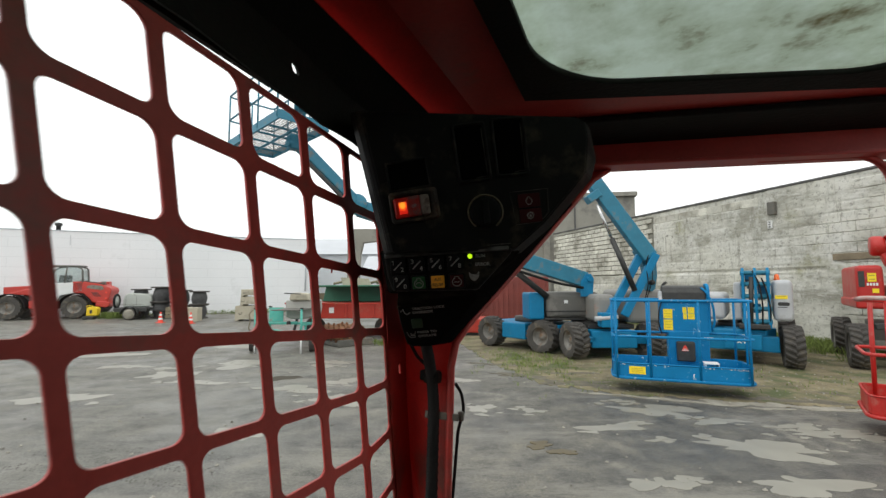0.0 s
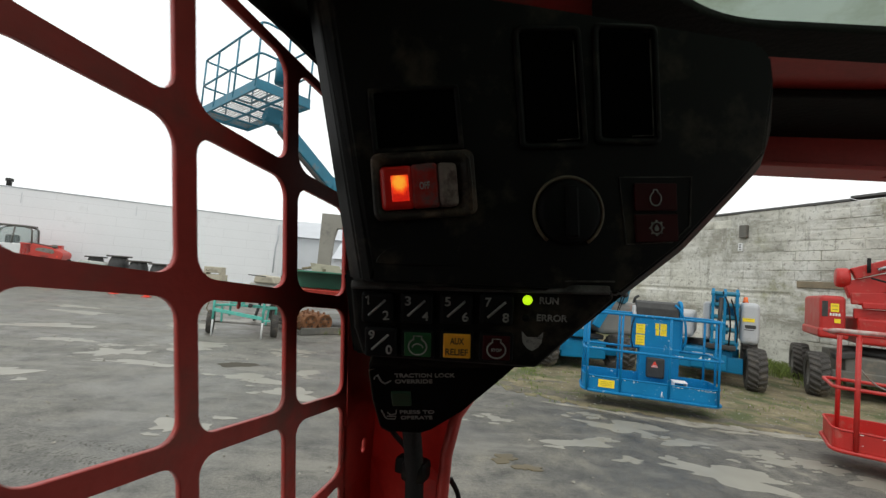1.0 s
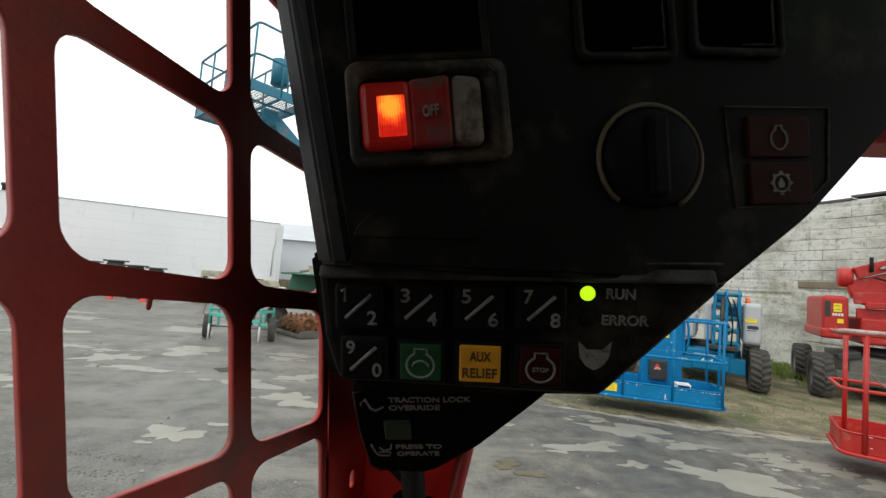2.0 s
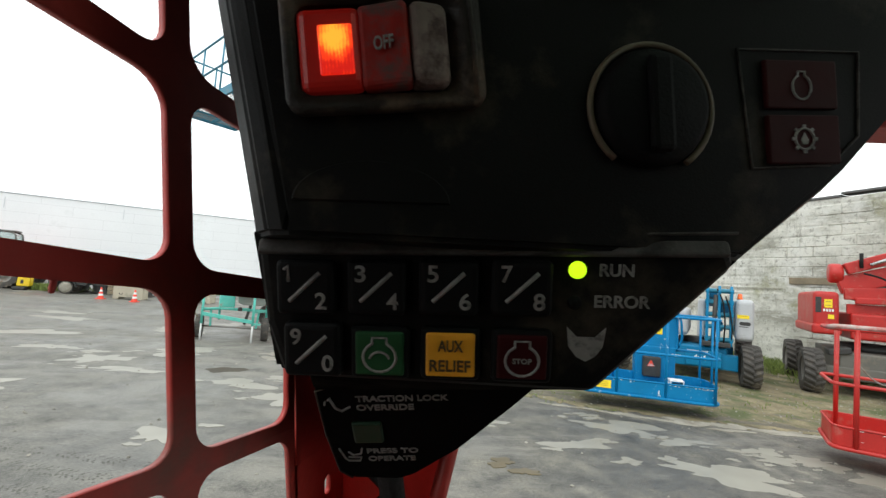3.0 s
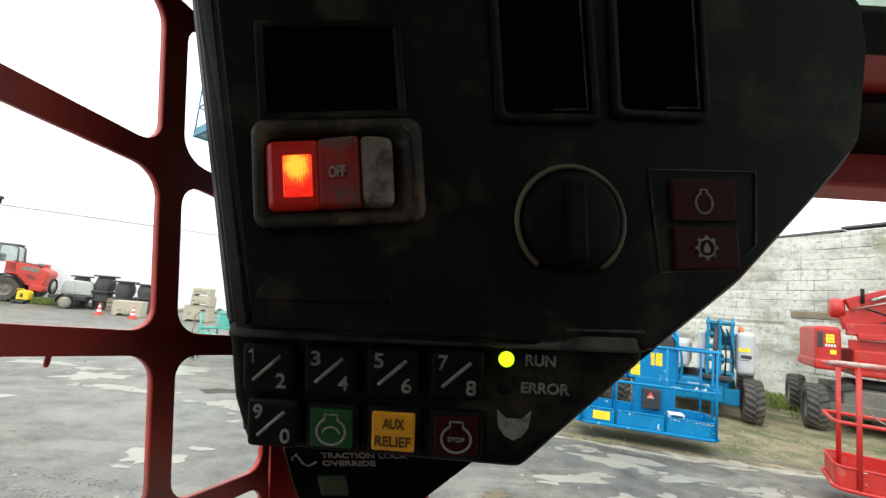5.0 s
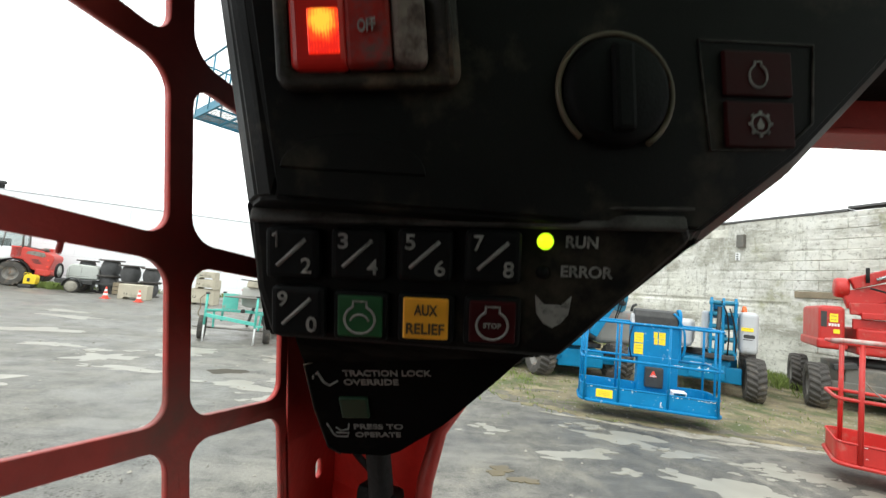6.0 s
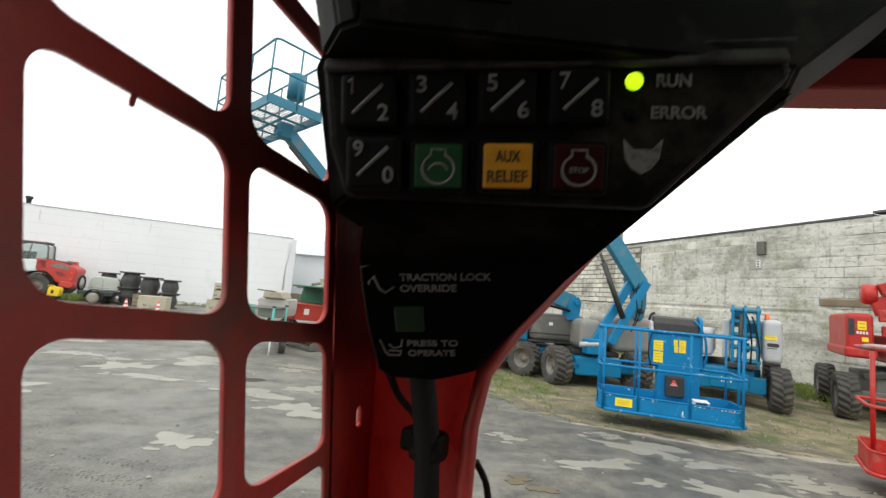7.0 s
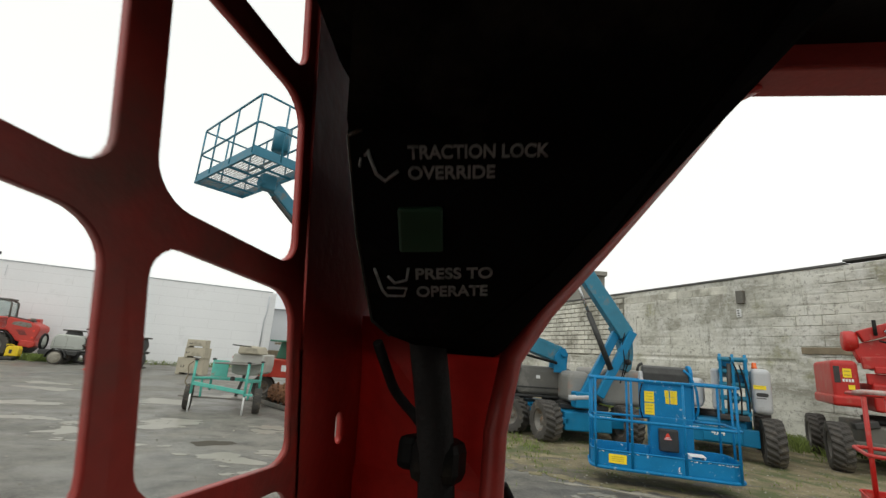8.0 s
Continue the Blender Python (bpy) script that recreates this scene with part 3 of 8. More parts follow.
# ---- ground ----
def build_ground():
    bm = bm_new()
    ring = [0, 4, 8, 14, 22, 40, 90, 200, 420]
    n = 48
    prev = None
    for r in ring:
        cur = [bm.verts.new((0, 8, 0))] if r == 0 else [bm.verts.new((r * math.cos(2 * math.pi * i / n), 8 + r * math.sin(2 * math.pi * i / n), 0)) for i in range(n)]
        if prev:
            for i in range(n):
                j = (i + 1) % n
                bm.faces.new((prev[0], cur[i], cur[j]) if len(prev) == 1 else (prev[i], cur[i], cur[j], prev[j]))
        prev = cur
    return solid("ground", bm, ASPHALT, pose(0, 0, 0), "wet grey asphalt yard with silt and damp patches", "ground", kind="structure")


build_ground()


def build_verge():
    """The dirt and gravel strip along the block wall."""
    rnd = random.Random(4)
    near = [(0.2, 13.5), (0.7, 10.6), (1.1, 8.6), (1.6, 7.2), (2.5, 6.45), (3.7, 6.05), (4.9, 5.75), (6.5, 5.2), (9.0, 4.2), (13.0, 2.6)]
    line = []
    for (x0, y0), (x1, y1) in zip(near, near[1:]):
        for k in range(16):
            s = k / 16
            line.append((x0 + (x1 - x0) * s + rnd.uniform(-0.05, 0.05), y0 + (y1 - y0) * s + rnd.uniform(-0.17, 0.13)))
    outline = line + [(13.6, 3.5), (9.5, 15.0), (6.2, 26.0), (0.5, 26.0)]
    solid("verge", slab(outline, 0.006, 0.03), GRAVEL, pose(0, 0, 0), "brown dirt and gravel verge with moss", "ground", kind="structure")
    rough = bm_new()
    for k, (x, y, rx, ry) in enumerate(((2.35, 6.42, 0.26, 0.05), (3.15, 6.10, 0.34, 0.06), (3.85, 5.92, 0.42, 0.09), (4.45, 5.78, 0.40, 0.11), (4.95, 5.62, 0.34, 0.10), (4.15, 5.66, 0.20, 0.05))):
        merge(rough, slab(blob(70, rx, ry, 400 + k, 0.75), 0.0072 + 0.00003 * k, 0.01), pose(x, y, 0, 0, 0, -16))
    solid("pale_edge", rough, LIME, pose(0, 0, 0), "pale crushed stone along the asphalt edge", "gravel", kind="structure")


build_verge()


def build_mud():
    """Dark wet mud smeared along the edge of the verge."""
    rnd = random.Random(15)
    bm = bm_new()
    spots = [(1.35, 7.75), (1.75, 7.35), (2.2, 7.1), (2.75, 6.75), (3.3, 6.55), (3.9, 6.35), (4.5, 6.1), (5.2, 5.9), (1.0, 8.8), (2.3, 7.9), (3.6, 7.3), (4.6, 6.9), (5.6, 6.4), (6.4, 5.9)]
    for i, (x, y) in enumerate(spots):
        rx = rnd.uniform(0.22, 0.50)
        merge(bm, slab(blob(54, rx, rx * rnd.uniform(0.22, 0.42), 300 + i, 0.75), 0.0064 + 0.00002 * i, 0.005), pose(x, y, 0, 0, 0, rnd.uniform(-40, -5)))
    tagged(solid("mud_smears", bm, WET_MUD, pose(0, 0, 0), "dark wet mud smeared along the verge", "mud"), kind="stuff")


build_mud()

PUDDLES = [
    (2.72, 5.62, 0.52, 0.20, -20), (1.92, 4.98, 0.30, 0.15, 0), (3.2, 5.18, 0.30, 0.10, -8), (2.31, 4.56, 0.09, 0.05, 0),
    (3.12, 4.34, 0.62, 0.22, -20), (4.0, 4.98, 0.20, 0.12, 10), (3.95, 4.76, 0.26, 0.09, -15), (4.33, 4.73, 0.33, 0.13, 0),
    (4.75, 4.28, 0.36, 0.24, -10), (1.14, 5.63, 0.16, 0.09, 0), (2.45, 6.05, 0.16, 0.07, 0), (0.5, 5.75, 0.2, 0.14, 10),
    (-4.85, 7.95, 0.42, 0.30, 5), (-4.05, 7.3, 0.55, 0.13, 5), (-2.2, 6.8, 0.42, 0.22, 5), (-1.45, 6.15, 0.36, 0.26, 0),
    (-2.3, 8.7, 0.25, 0.20, 0), (-4.05, 8.8, 0.55, 0.30, 0), (-5.4, 11.5, 0.8, 0.35, 0), (-6.2, 8.7, 0.45, 0.2, 0),
    (-8.7, 12.5, 0.8, 0.3, 0), (-2.2, 4.8, 0.25, 0.2, 0), (-3.9, 9.2, 0.5, 0.18, 0), (-1.65, 7.3, 0.3, 0.2, 0),
    (-2.25, 9.1, 0.4, 0.2, 0), (-5.4, 6.3, 0.5, 0.28, 15), (-4.6, 13.2, 0.7, 0.3, 0), (-5.3, 8.5, 0.2, 0.12, 0), (0.35, 7.4, 0.3, 0.12, 0),
    (-7.6, 10.1, 0.9, 0.3, 10), (-9.6, 13.6, 0.7, 0.25, 0), (1.75, 3.6, 0.22, 0.12, 0), (2.9, 3.55, 0.4, 0.16, -15),
]
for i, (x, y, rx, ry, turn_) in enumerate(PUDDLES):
    solid("puddle", slab(blob(110, rx * 0.88, ry, 20 + i, 0.62), (0.0014 if not (x > 1.6 and y > 5.9) else 0.0075) + 0.00005 * i, 0.01), WATER, pose(x, y, 0, 0, 0, turn_), "shallow rain puddle, pale in its own base colour", "puddle", group="rain puddles")
rnd = random.Random(77)
scraps = bm_new()
for i in range(80):
    x0, y0, rx, ry, turn_ = PUDDLES[i % len(PUDDLES)]
    r = rnd.uniform(0.02, 0.075)
    a = rnd.uniform(0, 6.28)
    far_ = rnd.uniform(1.05, 1.7)
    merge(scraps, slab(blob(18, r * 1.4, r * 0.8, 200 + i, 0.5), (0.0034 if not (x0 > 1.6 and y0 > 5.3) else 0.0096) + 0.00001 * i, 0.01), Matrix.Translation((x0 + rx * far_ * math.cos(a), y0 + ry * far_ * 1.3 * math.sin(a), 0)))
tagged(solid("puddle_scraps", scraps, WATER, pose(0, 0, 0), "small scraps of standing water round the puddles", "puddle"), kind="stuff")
for i, (x, y, rx, ry) in enumerate(((0.97, 4.45, 0.13, 0.10), (1.14, 4.27, 0.13, 0.075))):
    solid("mud_puddle", slab(blob(60, rx * 0.9, ry * 0.9, 70 + i, 0.6), 0.0052 + 0.0006 * i, 0.01), MUD, pose(x, y, 0), "small brown puddle of muddy water", "puddle", group="mud puddles")
solid("drain_hole", slab(blob(30, 0.26, 0.20, 91, 0.3), 0.0012, 0.01), DRAIN, pose(-2.72, 7.6, 0), "dark broken drain hole in the asphalt", "drain", kind="structure")


# ---- walls ----
def build_white_wall():
    p, q = Vector((-34.0, 16.0)), Vector((-8.2, 27.0))
    d = q - p
    w = thing("wall_west", pose(p.x, p.y, 0, 0, 0, math.degrees(math.atan2(d.y, d.x))), "long white painted yard wall with faint courses", "wall", kind="structure")
    bm = bm_new()
    box(bm, (d.length, 0.3, 4.35), (d.length / 2, 0.15, 2.175), 0.02)
    part("wall_body", bm, WHITE_WALL, w)
    bm = bm_new()
    box(bm, (d.length + 0.1, 0.36, 0.05), (d.length / 2, 0.15, 4.375), 0.01)
    part("coping", bm, SHED_ROOF, w, "thin grey metal coping")
    bm = bm_new()
    box(bm, (0.3, 14, 4.35), (d.length + 0.15, 7.3, 2.175), 0.02)
    part("return_wall", bm, WHITE_WALL, w)
    for x in (4.5, 11.0, 16.2, 20.8):
        bm = bm_new()
        box(bm, (0.03, 0.02, 0.5), (x, -0.008, 3.9), 0.004)
        part("drip_stain", bm, SHED_GREY, w, "grey rain streak under the coping")
    bm = bm_new()
    tube(bm, [(d.length - 0.12, -0.05, 4.1), (d.length - 0.12, -0.05, 3.2), (d.length - 0.2, -0.05, 2.7), (d.length - 0.22, -0.05, 1.2)], 0.04)
    part("downpipe", bm, SHED_ROOF, w, "grey rainwater pipe")
    for x, y in ((-21.0, 22.6), (-20.5, 22.8)):
        bm = bm_new()
        revolve(bm, [(0, 0), (0.11, 0), (0.11, 4.75), (0.16, 4.76), (0.16, 4.9), (0, 4.94)], 14)
        solid("flue_pipe", bm, DARK_STEEL, pose(x, y + 0.4, 0), "dark steel flue pipe rising behind a white wall", "pipe", group="flue pipes")


build_white_wall()


def build_block_wall():
    """Grey block wall; the blocks themselves are laid last in the file."""
    p, q = Vector((6.3, 24.2)), Vector((12.9, 1.9))
    d = q - p
    w = thing("wall_east", pose(p.x, p.y, 0, 0, 0, math.degrees(math.atan2(d.y, d.x))), "weathered whitewashed concrete block wall with dark coping", "wall", kind="structure")
    bm = bm_new()
    box(bm, (d.length, 0.22, 4.34), (d.length / 2, 0.13, 2.17), 0.01)
    part("wall_body", bm, MORTAR, w, "mortar bed of the block wall")
    bm = bm_new()
    for a, b, dz in ((0.0, 14.7, 0.0), (14.7, d.length, 0.06)):
        box(bm, (b - a, 0.34, 0.06), ((a + b) / 2, 0.10, 4.37 + dz), 0.01)
    part("coping", bm, COPING, w, "thin dark coping strip")
    bm = bm_new()
    box(bm, (0.22, 0.12, 0.38), (12.14, -0.11, 3.77), 0.015)
    part("wall_box", bm, FRAME_GREY, w, "dark electrical box on the wall")
    bm = bm_new()
    box(bm, (1.7, 0.05, 0.17), (14.42, -0.055, 2.26), 0.01)
    part("timber_lintel", bm, TIMBER, w, "old timber lintel plank")
    bm = bm_new()
    box(bm, (0.13, 0.05, 0.24), (12.03, -0.07, 3.31), 0.01)
    part("vent_frame", bm, LABEL_W, w, "small pale vent in the wall")
    for k in range(3):
        bm = bm_new()
        box(bm, (0.06, 0.01, 0.035), (12.03, -0.098, 3.24 + 0.07 * k), 0.004)
        part("vent_slot", bm, DARK_STEEL, w)
    return w, d.length


EAST_WALL, EAST_LEN = build_block_wall()


def build_backdrop():
    """Buildings beyond the yard."""
    b = thing("concrete_hall", pose(6.0, 25.2, 0, 0, 0, -8), "unfinished grey concrete hall behind the block wall", "building")
    bm = bm_new()
    box(bm, (7.0, 0.3, 6.6), (1.6, 0.2, 3.3), 0.02)
    part("wall", bm, CONCRETE, b)
    bm = bm_new()
    box(bm, (0.35, 0.45, 6.8), (0.1, 0, 3.4), 0.02)
    part("column", bm, CONCRETE, b)
    bm = bm_new()
    box(bm, (0.08, 0.06, 2.4), (1.75, 0.02, 5.5), 0.01)
    part("joint_strip", bm, COPING, b)
    bm = bm_new()
    box(bm, (7.2, 0.5, 0.25), (1.6, 0.1, 6.7), 0.02)
    part("roof_beam", bm, CONCRETE, b)
    g = thing("portal_frame", pose(-5.35, 26.0, 0), "bare precast concrete post with a haunched beam", "concrete frame")
    bm = bm_new()
    prism(bm, [(-0.35, 0), (0.25, 0), (0.45, 3.4), (0.6, 4.1), (1.6, 4.2), (1.6, 4.95), (-0.35, 4.95)], 0.5, Matrix.Translation((0, 0.25, 0)) @ pose(0, 0, 0, 90), 0.03)
    part("post", bm, CONCRETE, g)
    s = thing("far_shed", pose(-9.6, 42, 0), "long grey metal shed with a low pitched roof", "building")
    bm = bm_new()
    box(bm, (9.0, 8, 4.2), (1.0, 0, 2.1), 0.02)
    part("wall", bm, SHED_GREY, s)
    bm = bm_new()
    prism(bm, [(-4.4, 4.2), (4.4, 4.2), (0.4, 6.0)], 9.6, pose(6.0, 0, 0, 90, 0, 90), 0.02)
    part("roof", bm, SHED_ROOF, s, "grey sheet roof")
    s = thing("low_shed", pose(-3.2, 36, 0), "low dark-roofed shed with a pale front", "building")
    bm = bm_new()
    box(bm, (7.0, 6, 2.5), (0.7, 0, 1.25), 0.02)
    part("wall", bm, SHED_GREY, s)
    bm = bm_new()
    prism(bm, [(-3.3, 2.5), (3.3, 2.5), (0.0, 3.9)], 7.4, pose(4.5, 0, 0, 90, 0, 90), 0.02)
    part("roof", bm, SHED_ROOF, s, "grey sheet roof")
    for x, y, zz, sx in ((-9.5, 30.5, 0.9, 3.2), (-6.8, 30, 0.8, 2.2), (-3.6, 29, 0.9, 2.4)):
        bm = bm_new()
        rnd = random.Random(int(x * 10))
        for k in range(9):
            box(bm, (rnd.uniform(0.5, sx * 0.5), 0.9, 0.12), (rnd.uniform(-sx / 2, sx / 2), rnd.uniform(-0.4, 0.4), 0.1 + k * 0.19 * zz), 0.01, (0, rnd.uniform(-5, 5), rnd.uniform(-20, 20)))
        box(bm, (sx, 1.0, 1.1 * zz), (0, 0, 0.55 * zz), 0.02)
        solid("timber_stack", bm, TIMBER, pose(x, y, 0), "stack of old boards and formwork", "timber stack", group="timber stacks")
    c = thing("shipping_container", pose(1.9, 16.6, 0, 0, 0, -14), "faded dark red corrugated shipping container", "container")
    bm = bm_new()
    box(bm, (4.2, 2.3, 1.75), (0, 1.15, 0.98), 0.03)
    part("body", bm, CONTAINER_RED, c)
    for k in range(21):
        bm = bm_new()
        box(bm, (0.09, 0.04, 1.5), (-1.95 + k * 0.195, -0.018, 0.98), 0.01)
        part("rib", bm, CONTAINER_RED, c)
    bm = bm_new()
    box(bm, (4.3, 2.4, 0.12), (0, 1.15, 0.06), 0.02)
    part("skid", bm, DARK_STEEL, c)
    d = thing("flatbed_skip", pose(0.75, 14.2, 0, 0, 0, -10), "low bright red steel skip on the ground", "skip")
    bm = bm_new()
    box(bm, (1.5, 1.2, 0.42), (0, 0, 0.31), 0.03)
    part("tray", bm, ORANGE, d)
    bm = bm_new()
    box(bm, (1.6, 1.0, 0.1), (0, 0, 0.05), 0.02)
    part("skid", bm, DARK_STEEL, d)


build_backdrop()


# ---- loader cab: local x to the right, y forward, z up, from the foot of the side screen's front edge ----
CAB = thing("skid_steer_cab", pose(-0.09, 0.685, 1.522, -4, 0, -23.9), "red painted steel loader cab with worn black fittings", "loader cab")


def hole_cell(t, x0, x1, y0, y1, hx0, hx1, hy0, hy1, r, thick, warp, k=3):
    """A rectangular piece of plate with a round-cornered hole, with its faces and the wall of the hole."""
    arcs = []
    for sx, sy, a0 in ((1, 1, 0), (-1, 1, 90), (-1, -1, 180), (1, -1, 270)):
        for j in range(2 * k + 1):
            a = radians(a0 + 90 * j / (2 * k))
            nx, ny = math.cos(a), math.sin(a)
            s = 1 / max(abs(nx), abs(ny))
            cx = (hx1 - r) if sx > 0 else (hx0 + r)
            cy = (hy1 - r) if sy > 0 else (hy0 + r)
            mx = (x1 - cx) if sx > 0 else (cx - x0)
            my = (y1 - cy) if sy > 0 else (cy - y0)
            arcs.append(((cx + r * nx, cy + r * ny), (cx + s * nx * mx, cy + s * ny * my)))
    n = len(arcs)
    rows = []
    for z in (thick / 2, -thick / 2):
        for q in (1, 0):
            rows.append([t.verts.new(warp(p[q][0], p[q][1], z)) for p in arcs])
    for i in range(n):
        j = (i + 1) % n
        t.faces.new((rows[0][i], rows[0][j], rows[1][j], rows[1][i]))
        t.faces.new((rows[2][j], rows[2][i], rows[3][i], rows[3][j]))
        f = t.faces.new((rows[1][i], rows[1][j], rows[3][j], rows[3][i]))
        f.smooth = True


def rounded(x0, x1, y0, y1, r, k=5):
    """Corner points of a rectangle with rounded corners."""
    out = []
    for cx, cy, a0 in ((x1 - r, y1 - r, 0), (x0 + r, y1 - r, 90), (x0 + r, y0 + r, 180), (x1 - r, y0 + r, 270)):
        for j in range(k + 1):
            a = radians(a0 + 90 * j / k)
            out.append((cx + r * math.cos(a), cy + r * math.sin(a)))
    return out


def surround(outer, inner, depth, ease=0.0008):
    """A moulded frame between two rounded outlines of equal count, with eased edges."""
    t = bm_new()
    shrink = lambda pts, d: [(x - math.copysign(d, x), y - math.copysign(d, y)) for x, y in pts]
    levels = [(outer, 0.0), (outer, depth - ease), (shrink(outer, ease), depth), (shrink(inner, -ease), depth), (inner, depth - ease), (inner, -0.0005)]
    rings = [[t.verts.new((x, y, z)) for x, y in pts] for pts, z in levels]
    n = len(outer)
    for a, b in zip(rings, rings[1:]):
        for i in range(n):
            j = (i + 1) % n
            t.faces.new((a[i], a[j], b[j], b[i])).smooth = True
    return t


def shear(y, z, x):
    """The side screen's plane; towards the pillar it bends outward and widens downward."""
    step, low = max(0.0, y + 0.0719) / 0.08, min(0.14, max(0.0, -z))
    zz, yy = 0.939 * z, 1.0123 * (y + 0.0719)
    return (x + 0.0079 + 0.0023 * zz - 0.0739 * yy - step * 0.22 * low, yy - 0.0838 - 0.2203 * zz + step * (0.005 + 0.33 * low), zz - 0.0001 - 0.01 * yy)


def pillar_sheet(d, z, x):
    """The pillar's side, d beyond the front edge of the screen."""
    edge = shear(0.008, z, x)
    return (edge[0] + 0.0012 - 0.18 * d, edge[1] + d, edge[2])


def build_screen():
    t = bm_new()
    ys = [0.008] + [-0.0719 - 0.0896 * i for i in range(10)]
    zs = [0.268, 0.1834, 0.0917, 0.0, -0.0917, -0.1834, -0.2751, -0.3668, -0.4585]
    h = 0.0060
    for y1, y0 in zip(ys, ys[1:]):
        for z1, z0 in zip(zs, zs[1:]):
            hole_cell(t, y0, y1, z0, z1, y0 + h, y1 - h, z0 + h, z1 - h, 0.0125, 0.004, shear)
    bmesh.ops.remove_doubles(t, verts=t.verts[:], dist=0.0004)
    bmesh.ops.recalc_face_normals(t, faces=t.faces[:])
    part("side_screen", t, CAB_RED, CAB, "red steel side screen punched with rounded square holes")
    # burr of weld hanging under one bar
    bm = bm_new()
    revolve(bm, [(0, -0.0042), (0.0008, -0.0038), (0.0011, -0.0022), (0.0010, 0.0), (0.0022, 0.0014), (0, 0.002)], 10, Matrix.Translation(shear(-0.1215, 0.0852, -0.001)))
    part("weld_burr", bm, CAB_RED, CAB)
    # solid sheet round the screen
    t = bm_new()
    flat = lambda y, z, x: (x + 0.0045 - 0.029 * (y + 0.07), y - 0.21 * z, z)
    for y1, y0 in ((0.008, -0.145), (-0.145, -0.215), (-0.215, -0.86)):
        if y0 == -0.215:
            hole_cell(t, y0, y1, 0.268, 0.345, -0.1745 - 0.007, -0.1745 + 0.007, 0.3, 0.314, 0.0069, 0.006, flat)
        else:
            prism(t, [(y0, 0.268), (y1, 0.268), (y1, 0.345), (y0, 0.345)], 0.006, Matrix(((-0.03, 0, 1, 0.0045), (1, -0.21, 0, 0), (0, 1, 0, 0), (0, 0, 0, 1))))
    part("side_sheet", t, SEAL, CAB, "black headliner sheet with a small round hole")
    # its loose lower edge, sagging over the top row of holes
    t = bm_new()
    sag = [(-0.62, 0.273), (-0.50, 0.266), (-0.38, 0.268), (-0.30, 0.262), (-0.25, 0.259), (-0.20, 0.254), (-0.165, 0.256), (-0.13, 0.257), (-0.08, 0.251), (-0.04, 0.247), (0.0, 0.244)]
    prism(t, sag + [(0.0, 0.292), (-0.62, 0.292)], 0.003, Matrix(((-0.03, 0, 1, 0.0145), (1, 0, 0, 0), (0, 1, 0, 0), (0, 0, 0, 1))))
    part("headliner_lip", t, SEAL, CAB, "sagging lower edge of the headliner")
    t = bm_new()
    prism(t, [(-0.9, -0.4585), (0.008, -0.4585), (0.02, -1.0), (-0.9, -1.0)], 0.006, Matrix(((-0.03, 0, 1, 0.0045), (1, -0.21, 0, 0), (0, 1, 0, 0), (0, 0, 0, 1))))
    part("lower_sheet", t, CAB_RED, CAB)
    # inward slope up to the roof; its lower part is black for the shade there
    for name, paint, words, a, b in (("roof_rail", SEAL, "black headliner strip, its black also standing for shade under the roof", (0.006, 0.325), (0.035, 0.385)), ("roof_corner", CAB_RED, "", (0.033, 0.383), (0.09, 0.416))):
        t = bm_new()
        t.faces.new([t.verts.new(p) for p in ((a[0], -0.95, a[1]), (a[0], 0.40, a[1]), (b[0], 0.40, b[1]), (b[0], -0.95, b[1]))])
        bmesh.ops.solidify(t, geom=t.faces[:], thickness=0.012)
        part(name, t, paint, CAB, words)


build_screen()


def build_right_screen():
    # unseen; its extent is set by how much light should enter from the right
    t = bm_new()
    side = lambda y, z, x: (0.905 + x, y, z)
    for i in range(7):
        for j in range(9):
            y0, z0 = -0.288 + 0.107 * i, -0.465 + 0.1 * j
            hole_cell(t, y0, y0 + 0.107, z0, z0 + 0.1, y0 + 0.009, y0 + 0.098, z0 + 0.009, z0 + 0.091, 0.014, 0.006, side)
    bmesh.ops.remove_doubles(t, verts=t.verts[:], dist=0.0004)
    part("right_screen", t, CAB_RED, CAB, "red steel side screen punched with rounded square holes")


build_right_screen()


